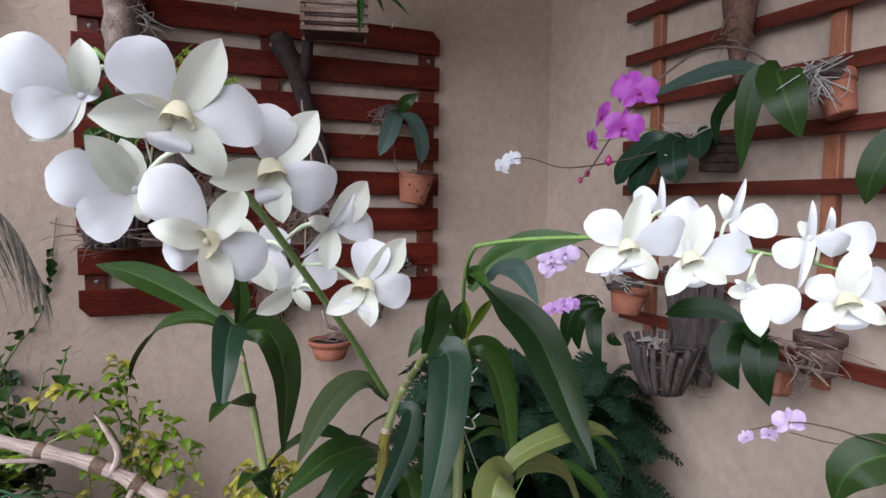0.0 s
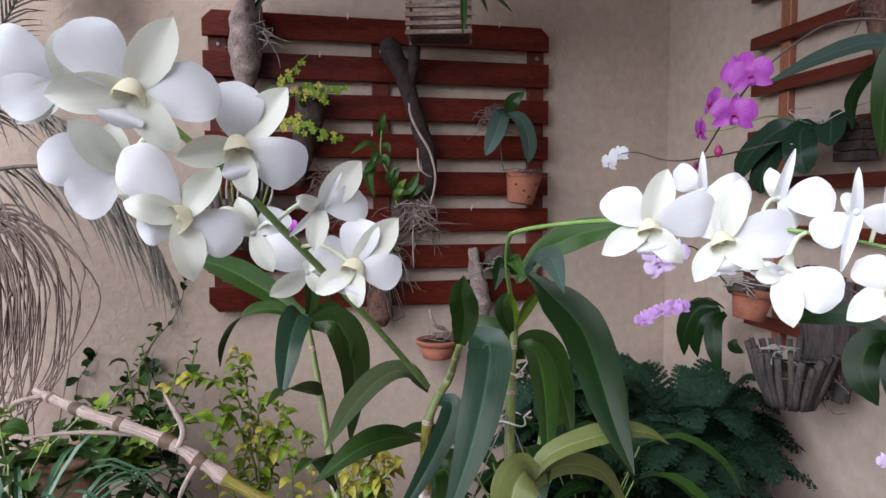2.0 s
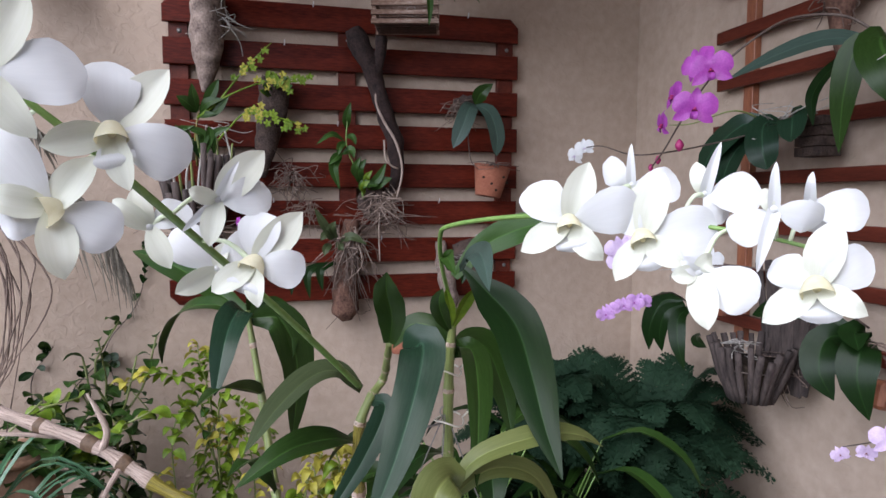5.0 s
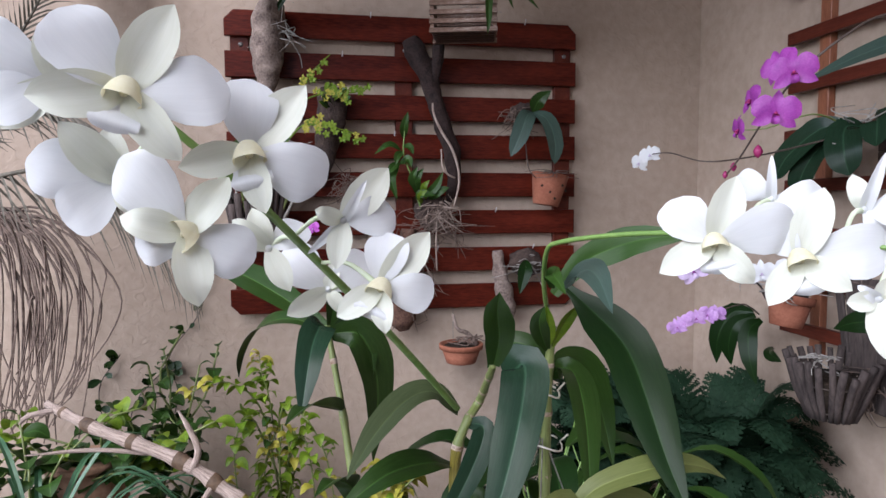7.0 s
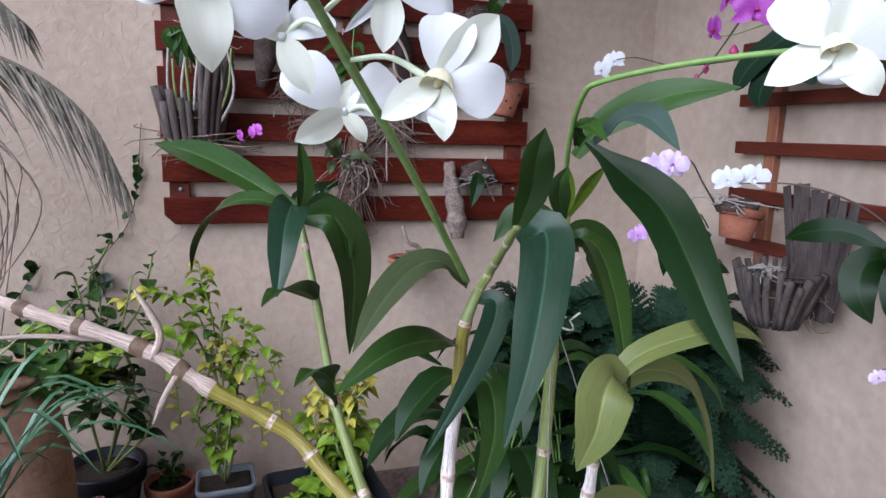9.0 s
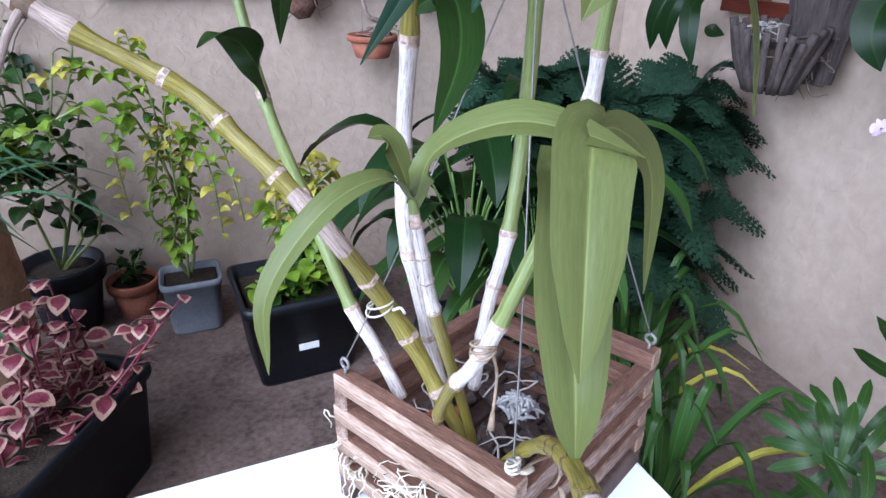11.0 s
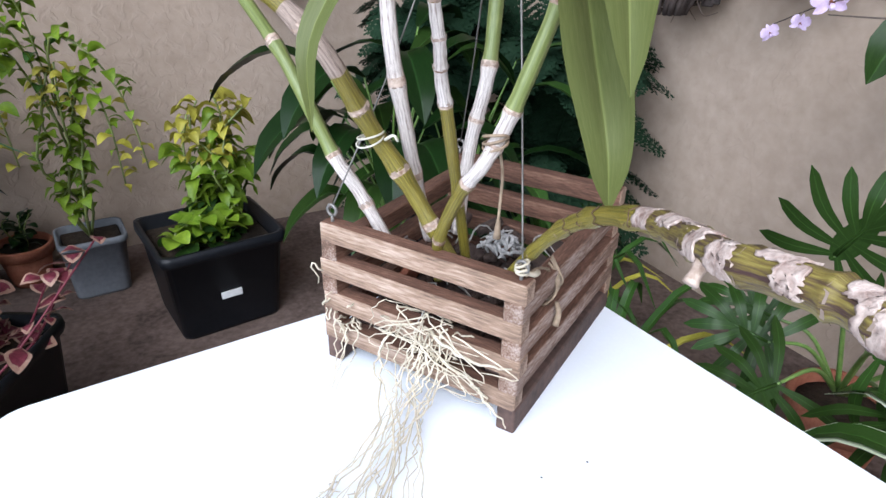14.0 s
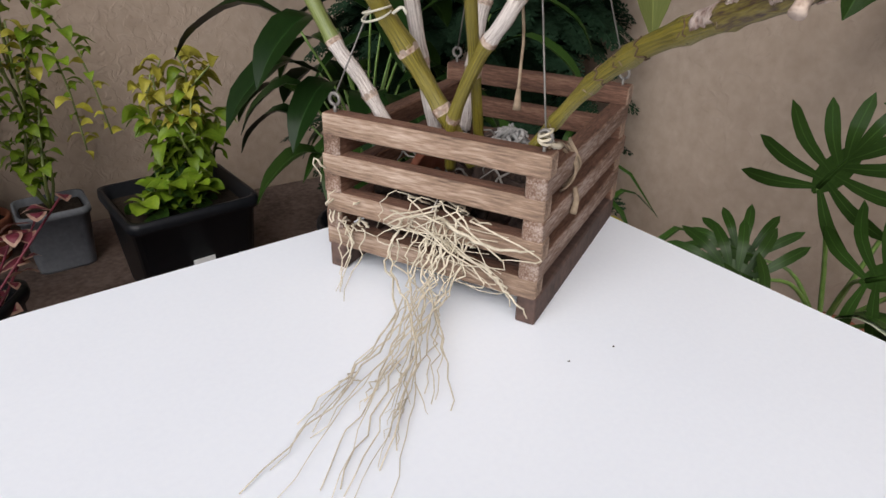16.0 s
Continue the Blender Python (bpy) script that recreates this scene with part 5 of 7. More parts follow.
def twig_basket(name, label, centre, r0, r1, h, mat, count=22, tall=0.0, seed=1):
    """A conical basket of upright sticks, its base at centre."""
    rnd = random.Random(seed)
    ob = thing(name, label, "twig basket", "twig baskets")
    for k in range(count):
        a = 2 * math.pi * k / count + rnd.uniform(-0.05, 0.05)
        d = Vector((math.cos(a), math.sin(a), 0))
        hh = h * rnd.uniform(0.82, 1.12) + (tall if d.x > 0.2 else 0)
        e = r1 + (r1 - r0) * (hh / h - 1) * 0.6
        s = Shape()
        c = Vector(centre)
        w = math.pi * (r0 + r1) / count * rnd.uniform(0.42, 0.6)
        s.tube([c + d * r0, c + d * (r0 + e) / 2 + Vector((rnd.uniform(-.007, .007), rnd.uniform(-.007, .007), hh / 2)), c + d * e + Vector((0, 0, hh))], ((0, w * 0.8), (0.5, w), (1, w * 0.9)), 6, 5)
        part("stick", s, mat, ob)
    for z, r in ((0.02, r0 * 1.05), (h * 0.6, r0 + (r1 - r0) * 0.62)):
        s = Shape()
        s.tube([Vector(centre) + Vector((r * math.cos(a), r * math.sin(a), z)) for a in np.linspace(0, 6.28, 25)], 0.002, 5)
        part("binding_wire", s, M_STEM, ob)
    s = Shape()
    s.lathe(((0.005, 0.0), (r0 * 0.95, 0.004), (r1 * 0.8, h * 0.7), (0.005, h * 0.75)), centre, 16)
    part("fibre_filling", s, M_SOIL, ob)
    return ob


def rough_limb(owner, pts, table, mat, name, seed, n=34, seg=14, rough=0.22):
    """A knotty, furrowed piece of wood or bark along pts."""
    c = curve(pts, n)
    vs = []
    for i in range(n):
        t = (c[min(i + 1, n - 1)] - c[max(i - 1, 0)]).normalized()
        e1 = (Vector((0, -1, 0)) - t * -t.y).normalized()
        e2 = t.cross(e1)
        r = blend(table, i / (n - 1))
        for k in range(seg):
            a = 2 * math.pi * k / seg
            d = e1 * math.cos(a) + e2 * math.sin(a)
            q = 1 + rough * noise.noise(d * 1.6 + c[i] * 14 + Vector((seed, 0, 0))) + rough * 0.6 * noise.noise(d * 3.5 + c[i] * 30 + Vector((0, seed, 0)))
            vs.append(c[i] + d * r * q)
    fs = [(i * seg + k, i * seg + (k + 1) % seg, (i + 1) * seg + (k + 1) % seg, (i + 1) * seg + k) for i in range(n - 1) for k in range(seg)]
    fs += [tuple(range(seg - 1, -1, -1)), tuple((n - 1) * seg + k for k in range(seg))]
    s = Shape()
    s.add(vs, fs)
    return part(name, s, mat, owner)


def wall_leaf(owner, x0, z0, x1, z1, x2, z2, w, mat, prof=OVAL, y=2.84):
    """A leaf of a plant on the north wall: foot, middle and tip, standing off the wall."""
    return blade(owner, [(x0, y + 0.03, z0), (x1, y, z1), (x2, y - 0.01, z2)], w, (0.1 * (x2 - x0), -1, 0.4), mat, prof, n=10, fold=0.2)


def moth_flower(owner, centre, face, turn, size, petal, lip):
    return blossom(centre, face, turn, size, petal, petal, owner, lip=lip, wide=1.2)


TO_US = Vector((-0.55, -0.83, 0.05))
# bark mount, upper left of the trellis
m1 = thing("bark_mount", "pale tapered bark mount with a small orchid hung on the trellis", "bark mount", "mounted orchids")
rough_limb(m1, [(-0.005, 2.9, 2.26), (-0.018, 2.9, 2.2), (-0.022, 2.9, 2.12), (-0.024, 2.9, 2.03), (-0.03, 2.9, 1.955), (-0.036, 2.9, 1.89)], ((0, 0.045), (0.2, 0.062), (0.45, 0.062), (0.65, 0.047), (0.85, 0.027), (1, 0.012)), M_PALEBARK, "bark", 3)
threads(m1, (0.035, 2.86, 2.16), (0.04, 0.01, 0.05), 16, 0.0018, M_ROOT_GREY, 4)
for dx, dz, w in ((-0.05, 0.12, 0.012), (0.0, 0.16, 0.012), (0.04, 0.14, 0.012), (0.09, 0.08, 0.013), (0.06, 0.17, 0.01)):
    blade(m1, [(0.0, 2.87, 2.2), (0.0 + dx * 0.6, 2.85, 2.2 + dz * 0.9), (0.0 + dx * 1.4, 2.83, 2.2 + dz * 0.75)], w, (0.1, -1, 0.4), M_LEAF_DARK)
# hanging baskets above
hb = slat_basket("hanging_basket", "small grey slatted hanging basket with a drooping orchid", (0.685, 2.74, 2.12), (0.24, 0.16, 0.125), -14, M_WEATHER_SIDE, 4, 0.5)
threads(hb, (0.7, 2.7, 2.25), (0.07, 0.04, 0.03), 18, 0.0018, M_ROOT_GREY, 7, drop=0.1)
for pts, w in (([(0.66, 2.7, 2.24), (0.735, 2.62, 2.27), (0.742, 2.6, 2.17), (0.738, 2.6, 2.1)], 0.013), ([(0.72, 2.7, 2.25), (0.80, 2.64, 2.29), (0.88, 2.62, 2.24), (0.93, 2.62, 2.2)], 0.013),
               ([(0.7, 2.7, 2.25), (0.8, 2.65, 2.27), (0.84, 2.63, 2.2)], 0.012), ([(0.64, 2.7, 2.25), (0.55, 2.66, 2.3), (0.45, 2.66, 2.28), (0.38, 2.66, 2.23)], 0.012), ([(0.66, 2.7, 2.25), (0.58, 2.68, 2.33), (0.5, 2.68, 2.36)], 0.012)):
    blade(hb, pts, w, (0, -0.8, 0.6), M_LEAF_MID)
hb2 = slat_basket("hanging_basket", "red-brown wooden hanging basket high on the wall", (0.87, 2.64, 2.30), (0.3, 0.2, 0.12), 8, M_RED, 4, 0.4)
threads(hb2, (0.8, 2.58, 2.3), (0.1, 0.04, 0.02), 16, 0.002, M_ROOT_GREY, 9)
hb3 = slat_basket("hanging_basket", "red-brown wooden hanging basket with brown roots", (0.06, 2.66, 2.27), (0.36, 0.2, 0.12), -6, M_RED, 4, 0.4)
threads(hb3, (0.09, 2.6, 2.27), (0.09, 0.03, 0.025), 26, 0.0032, M_DRY, 11)
for dx in (-0.1, 0.02, 0.12):
    blade(hb3, [(0.1, 2.62, 2.35), (0.1 + dx, 2.56, 2.32), (0.1 + dx * 1.6, 2.54, 2.22)], 0.013, (0, -0.9, 0.5), M_LEAF)
db = slat_basket("hanging_basket", "dark stained wooden hanging basket", (-0.6, 2.82, 2.255), (0.22, 0.2, 0.16), 4, M_WEATHER_DARK, 3, 0.35)
# driftwood with orchids
m2 = thing("driftwood_mount", "dark twisted driftwood with a small green orchid on the trellis", "driftwood", "mounted orchids")
rough_limb(m2, [(0.505, 2.9, 2.15), (0.535, 2.9, 2.09), (0.572, 2.9, 2.02), (0.60, 2.9, 1.926), (0.632, 2.89, 1.823), (0.668, 2.89, 1.719), (0.677, 2.9, 1.614), (0.654, 2.9, 1.522)],
           ((0, 0.03), (0.1, 0.042), (0.25, 0.040), (0.45, 0.031), (0.7, 0.033), (0.9, 0.024), (1, 0.012)), M_DRIFT, "branch", 2, n=50)
rough_limb(m2, [(0.585, 2.89, 1.97), (0.602, 2.88, 2.03), (0.611, 2.87, 2.08), (0.615, 2.865, 2.15)], ((0, 0.022), (0.6, 0.022), (0.85, 0.026), (1, 0.012)), M_DRIFT, "branch", 6, n=18)
s = Shape()
s.tube([(0.584, 2.84, 1.9), (0.588, 2.84, 1.86), (0.613, 2.835, 1.80), (0.663, 2.83, 1.713), (0.686, 2.835, 1.611), (0.666, 2.84, 1.507)], ((0, 0.0035), (0.5, 0.0055), (1, 0.004)), 8, 24)
s.tube([(0.617, 2.84, 1.727), (0.620, 2.83, 1.66), (0.64, 2.825, 1.63), (0.668, 2.835, 1.618)], 0.0038, 7, 12)
part("root", s, M_CANE_TAN, m2)
lump(m2, (0.59, 2.9, 1.49), (0.065, 0.04, 0.075), M_BARK, "root_ball", seed=8)
threads(m2, (0.60, 2.86, 1.47), (0.05, 0.02, 0.055), 90, 0.0019, M_DRY, 12)
threads(m2, (0.62, 2.85, 1.50), (0.04, 0.015, 0.05), 24, 0.0022, M_CANE_TAN, 14)
s = Shape()
s.tube([(0.60, 2.85, 1.45), (0.596, 2.845, 1.36), (0.60, 2.85, 1.26)], 0.003, 6, 10)
part("root", s, M_CANE_TAN, m2)
stem(m2, [(0.54, 2.87, 1.50), (0.515, 2.86, 1.60), (0.475, 2.855, 1.70), (0.478, 2.85, 1.80)], 0.004, M_STALK)
for x0, z0, x1, z1, x2, z2, w in ((0.477, 1.767, 0.475, 1.81, 0.489, 1.864, 0.017), (0.467, 1.723, 0.417, 1.743, 0.359, 1.703, 0.012), (0.46, 1.672, 0.489, 1.688, 0.50, 1.655, 0.017), (0.457, 1.665, 0.423, 1.621, 0.445, 1.534, 0.02),
                                  (0.46, 1.677, 0.431, 1.657, 0.405, 1.628, 0.016), (0.532, 1.55, 0.518, 1.608, 0.547, 1.653, 0.02), (0.547, 1.543, 0.592, 1.58, 0.622, 1.64, 0.018), (0.57, 1.536, 0.607, 1.566, 0.645, 1.581, 0.02),
                                  (0.525, 1.535, 0.54, 1.557, 0.592, 1.551, 0.018), (0.518, 1.579, 0.503, 1.615, 0.525, 1.66, 0.016), (0.475, 1.72, 0.45, 1.70, 0.44, 1.665, 0.015), (0.47, 1.74, 0.495, 1.735, 0.508, 1.705, 0.014)):
    wall_leaf(m2, x0, z0, x1, z1, x2, z2, w, M_LEAF_MID)
for x0, z0, x1, z1, x2, z2 in ((0.562, 1.535, 0.547, 1.579, 0.57, 1.609), (0.545, 1.52, 0.535, 1.55, 0.56, 1.57)):
    wall_leaf(m2, x0, z0, x1, z1, x2, z2, 0.014, M_LEAF_LIME)
rnd = random.Random(21)
# orchid with yellow-green flower spikes
m3 = thing("mounted_orchid", "small mounted orchid with yellow-green flower spikes", "orchid", "mounted orchids")
rough_limb(m3, [(0.215, 2.91, 1.955), (0.21, 2.91, 1.90), (0.20, 2.91, 1.82), (0.184, 2.91, 1.735), (0.169, 2.91, 1.647), (0.16, 2.91, 1.58)], ((0, 0.045), (0.2, 0.058), (0.5, 0.05), (0.75, 0.036), (1, 0.014)), M_BARK, "bark", 13)
stem(m3, [(-0.065, 2.87, 1.62), (-0.068, 2.86, 1.72), (-0.055, 2.86, 1.81)], 0.005, M_CANE_OLIVE)
threads(m3, (0.267, 2.88, 1.59), (0.035, 0.015, 0.05), 46, 0.002, M_DRY, 15)
threads(m3, (0.323, 2.88, 1.47), (0.03, 0.012, 0.05), 34, 0.002, M_DRY, 16)
threads(m3, (0.0, 2.86, 1.76), (0.04, 0.012, 0.02), 10, 0.0024, M_ROOT_GREY, 17)
for pts, cnt in (([(-0.059, 2.85, 1.79), (0.007, 2.84, 1.838), (0.081, 2.83, 1.931), (0.142, 2.83, 2.003), (0.204, 2.83, 2.065)], 9), ([(-0.055, 2.85, 1.79), (0.007, 2.84, 1.845), (0.087, 2.83, 1.888), (0.161, 2.83, 1.919), (0.223, 2.83, 1.932), (0.284, 2.83, 1.928), (0.34, 2.83, 1.953)], 22),
                 ([(-0.003, 2.85, 1.694), (0.052, 2.84, 1.758), (0.112, 2.83, 1.812), (0.194, 2.83, 1.805), (0.304, 2.83, 1.775)], 24)):
    st = stem(m3, pts, 0.004, M_LEAF_LIME)
    c = curve(pts, 40)
    for k in range(cnt):
        q = c[rnd.randint(20, 39)] + Vector((rnd.gauss(0, 0.009), -0.01, rnd.gauss(-0.008, 0.013)))
        s = Shape()
        for g in range(5):
            a = g * 1.257 + rnd.uniform(0, 0.6)
            s.blade([q, q + Vector((0.009 * math.cos(a), -0.004, 0.009 * math.sin(a))), q + Vector((0.016 * math.cos(a), -0.001, 0.016 * math.sin(a)))], 0.0052, (0, -1, 0), LANCE, 4, 3, 0.1, 0.0004)
        part("small_flower", s, M_LEAF_LIME if k % 3 else M_LEAF_YELLOW, m3)
for k in range(9):                           # small leaves on top of the bark
    a = rnd.uniform(-1.3, 1.3)
    x, z = 0.215 + rnd.uniform(-0.035, 0.045), 1.90 + rnd.uniform(-0.03, 0.04)
    wall_leaf(m3, x, z, x + 0.022 * math.sin(a), z + 0.02 * math.cos(a), x + 0.04 * math.sin(a), z + 0.03 * math.cos(a), 0.011, M_LEAF_LIME if k % 2 else M_LEAF_MID, y=2.82)
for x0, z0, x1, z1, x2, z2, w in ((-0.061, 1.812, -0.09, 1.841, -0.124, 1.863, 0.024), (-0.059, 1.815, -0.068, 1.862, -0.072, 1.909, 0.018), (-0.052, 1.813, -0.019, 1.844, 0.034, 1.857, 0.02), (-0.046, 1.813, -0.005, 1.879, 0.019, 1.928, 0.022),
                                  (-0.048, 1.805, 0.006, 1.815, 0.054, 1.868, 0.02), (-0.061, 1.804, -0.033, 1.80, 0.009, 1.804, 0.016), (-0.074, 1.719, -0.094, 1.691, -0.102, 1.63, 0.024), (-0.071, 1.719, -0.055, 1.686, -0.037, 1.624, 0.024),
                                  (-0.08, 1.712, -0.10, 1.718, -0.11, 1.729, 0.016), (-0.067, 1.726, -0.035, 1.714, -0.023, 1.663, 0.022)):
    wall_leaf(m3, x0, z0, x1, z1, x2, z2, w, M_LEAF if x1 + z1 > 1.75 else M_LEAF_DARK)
# two-leaved orchid on the trellis and the terracotta pot beneath it
m4 = thing("mounted_orchid", "small orchid with two broad hanging leaves on the trellis", "orchid", "mounted orchids")
lump(m4, (0.965, 2.92, 1.875), (0.055, 0.03, 0.045), M_BARK, "bark", seed=17)
threads(m4, (0.913, 2.88, 1.865), (0.03, 0.015, 0.035), 46, 0.002, M_DRY, 18)
BROAD = ((0, 0.12), (0.1, 0.5), (0.28, 0.88), (0.5, 1), (0.72, 0.92), (0.88, 0.62), (0.97, 0.28), (1, 0.04))
blade(m4, [(0.984, 2.87, 1.88), (0.955, 2.835, 1.858), (0.921, 2.815, 1.783), (0.883, 2.81, 1.70)], 0.037, (-0.25, -1, 0.3), M_LEAF_TEAL, BROAD, fold=0.12)
blade(m4, [(0.992, 2.87, 1.88), (1.038, 2.835, 1.845), (1.063, 2.815, 1.758), (1.06, 2.81, 1.672)], 0.037, (0.15, -1, 0.25), M_LEAF_TEAL, BROAD, fold=0.12)
blade(m4, [(0.989, 2.87, 1.88), (1.005, 2.84, 1.92), (1.047, 2.82, 1.955)], 0.03, (0, -1, 0.3), M_LEAF, OVAL, fold=0.2)
stem(m4, [(0.96, 2.86, 1.85), (0.95, 2.84, 1.78), (0.96, 2.83, 1.66), (0.99, 2.83, 1.62)], 0.003, M_STEM)
p1 = thing("flower_pot", "small terracotta pot hung on the red trellis", "flower pot", "terracotta pots")
pot(p1, (1.045, 2.87, 1.512), 0.074, 0.125, M_TERRA, rim=False, lean=Matrix.Rotation(radians(9), 4, "Y"))
threads(p1, (1.045, 2.8, 1.64), (0.05, 0.02, 0.012), 12, 0.002, M_STEM, 19)
for k in range(5):
    s = Shape()
    s.lathe(((0.001, -0.001), (0.005, -0.001), (0.005, 0.001), (0.001, 0.001)), seg=8)
    part("drain_hole", s, M_SOIL, p1, m=pose(1.045 + (-0.05, -0.02, 0.03, 0.052, 0.0)[k], 2.83 - (0.062, 0.07, 0.068, 0.045, 0.066)[k], 1.517 + (0.07, 0.045, 0.07, 0.05, 0.02)[k], 90))
# mounts at the lower edge
m5 = thing("cork_mount", "pinkish cork mount with a small grey-green orchid", "cork mount", "mounted orchids")
s = Shape()
s.tube([(0.86, 2.92, 1.33), (0.868, 2.91, 1.24), (0.89, 2.91, 1.14), (0.9, 2.91, 1.03)], ((0, 0.02), (0.5, 0.034), (0.8, 0.04), (1, 0.028)), 10, 14, wave=lambda q: 1 + 0.12 * math.sin(25 * q))
part("cork", s, M_PALEBARK, m5)
lump(m5, (0.98, 2.92, 1.28), (0.07, 0.03, 0.055), M_BARK, "root_ball", seed=20)
threads(m5, (0.98, 2.89, 1.27), (0.04, 0.012, 0.03), 26, 0.002, M_ROOT_GREY, 22)
blade(m5, [(0.97, 2.88, 1.29), (0.955, 2.85, 1.25), (0.93, 2.84, 1.16)], 0.028, (-0.2, -1, 0.2), M_LEAF_DARK)
m6 = thing("cork_mount", "hanging cork mount with matted brown orchid roots", "cork mount", "mounted orchids")
rough_limb(m6, [(0.50, 2.91, 1.42), (0.495, 2.91, 1.36), (0.48, 2.91, 1.27), (0.47, 2.91, 1.155), (0.468, 2.91, 1.07), (0.475, 2.91, 1.02)], ((0, 0.03), (0.3, 0.045), (0.6, 0.048), (0.85, 0.05), (1, 0.022)), M_CORK, "cork", 23)
threads(m6, (0.485, 2.86, 1.30), (0.04, 0.015, 0.08), 90, 0.0019, M_DRY, 24, drop=0.6)
threads(m6, (0.49, 2.855, 1.36), (0.04, 0.012, 0.06), 16, 0.0022, M_CANE_TAN, 26, drop=0.8)
for x0, z0, x1, z1, x2, z2, w in ((0.429, 1.343, 0.386, 1.402, 0.35, 1.467, 0.018), (0.429, 1.343, 0.393, 1.365, 0.371, 1.343, 0.018), (0.444, 1.335, 0.488, 1.357, 0.547, 1.327, 0.018), (0.429, 1.335, 0.415, 1.387, 0.429, 1.416, 0.017),
                                  (0.414, 1.328, 0.393, 1.313, 0.385, 1.284, 0.016), (0.444, 1.342, 0.444, 1.32, 0.458, 1.305, 0.016), (0.44, 1.34, 0.41, 1.385, 0.39, 1.385, 0.015)):
    wall_leaf(m6, x0, z0, x1, z1, x2, z2, w, M_LEAF_GREY)
for x0, z0, x1, z1, x2, z2 in ((0.43, 1.254, 0.37, 1.232, 0.377, 1.15), (0.43, 1.254, 0.327, 1.226, 0.329, 1.122), (0.43, 1.25, 0.277, 1.212, 0.262, 1.138)):
    wall_leaf(m6, x0, z0, x1, z1, x2, z2, 0.017, M_LEAF_DARK, STRAP)
p2 = thing("flower_pot", "shallow terracotta wall pot with a bare twig", "flower pot", "terracotta pots")
pot(p2, (0.697, 2.86, 0.893), 0.084, 0.075, M_TERRA)
s = Shape()
s.tube([(0.68, 2.94, 0.965), (0.69, 2.985, 1.12), (0.7, 3.0, 1.14)], 0.0015, 5, 8)
part("hanging_wire", s, M_WIRE, p2)
stem(p2, [(0.76, 2.86, 0.96), (0.72, 2.85, 1.01), (0.68, 2.84, 1.03), (0.66, 2.84, 1.09)], 0.011, M_PALEBARK)
threads(p2, (0.73, 2.85, 0.99), (0.04, 0.02, 0.02), 14, 0.003, M_DRY, 25)
# twig basket at the trellis' left and a magenta flower
t1 = twig_basket("twig_basket", "grey basket of upright sticks with an orchid on the trellis", (-0.065, 2.84, 1.35), 0.075, 0.115, 0.2, M_TWIG, 24, 0.13, 31)
threads(t1, (-0.07, 2.78, 1.4), (0.07, 0.04, 0.03), 40, 0.0024, M_DRY, 32)
for k in range(11):
    x = -0.13 + 0.02 * k
    stem(t1, [(-0.07 + (x + 0.07) * 0.5, 2.8, 1.42), (x, 2.77, 1.56), (x + rnd.uniform(-0.03, 0.03), 2.76, 1.7 + rnd.uniform(-0.06, 0.05))], 0.006, M_CANE_GREEN if k % 2 else M_ROOT_GREY, "old_cane")
for k in range(6):
    b = Vector((-0.12 + 0.025 * k, 2.76, 1.66))
    blade(t1, [b, b + Vector((rnd.uniform(-0.03, 0.03), -0.02, 0.06)), b + Vector((rnd.uniform(-0.06, 0.06), -0.03, 0.09))], 0.015, (0, -1, 0.3), M_LEAF_MID)
f1 = thing("magenta_flower", "small magenta orchid bloom before the trellis", "orchid flower", "small blooms")
stem(f1, [(0.1, 2.84, 1.36), (0.1, 2.78, 1.4), (0.12, 2.73, 1.425)], 0.002, M_STEM)
moth_flower(f1, (0.135, 2.72, 1.43), TO_US, 20, 0.03, M_PINK, M_LILAC)
moth_flower(f1, (0.085, 2.72, 1.415), (-0.9, -0.5, 0), -10, 0.024, M_PINK, M_LILAC)

# ---- east wall ----
b1 = thing("bark_mount", "brown pointed bark cone hung on the side trellis", "bark mount", "mounted orchids")
s = Shape()
s.lathe(((0.003, 1.885), (0.012, 1.91), (0.024, 1.96), (0.037, 2.03), (0.05, 2.12), (0.056, 2.2), (0.046, 2.26), (0.01, 2.27)), (1.69, 1.82, 0), 14)
part("bark", s, M_CORK, b1)
threads(b1, (1.66, 1.82, 2.05), (0.03, 0.03, 0.06), 14, 0.002, M_DRY, 41)
# moth orchid with the magenta spray
oa = thing("moth_orchid", "moth orchid with long hanging leaves and a magenta flower spray", "orchid", "moth orchids")
pot(oa, (1.68, 1.475, 1.755), 0.052, 0.11, M_TERRA, lean=Matrix.Rotation(radians(-18), 4, "X"))
lump(oa, (1.65, 1.50, 1.865), (0.045, 0.05, 0.03), M_BARK, "bark", seed=42)
threads(oa, (1.60, 1.50, 1.85), (0.025, 0.035, 0.04), 44, 0.0024, M_ROOT_GREY, 43)
blade(oa, [(1.58, 1.6, 1.87), (1.54, 1.7, 1.90), (1.50, 1.82, 1.885), (1.45, 1.96, 1.84)], 0.03, (-0.8, -0.5, 0.55), M_LEAF_TEAL, fold=0.15, n=16)
blade(oa, [(1.57, 1.58, 1.87), (1.53, 1.61, 1.86), (1.52, 1.63, 1.75), (1.54, 1.655, 1.62)], 0.033, (-0.8, -0.6, 0.2), M_LEAF, fold=0.15, n=16)
blade(oa, [(1.57, 1.56, 1.87), (1.52, 1.54, 1.86), (1.51, 1.50, 1.78), (1.54, 1.48, 1.69)], 0.055, (-0.8, -0.6, 0.2), M_LEAF, fold=0.12, n=16)
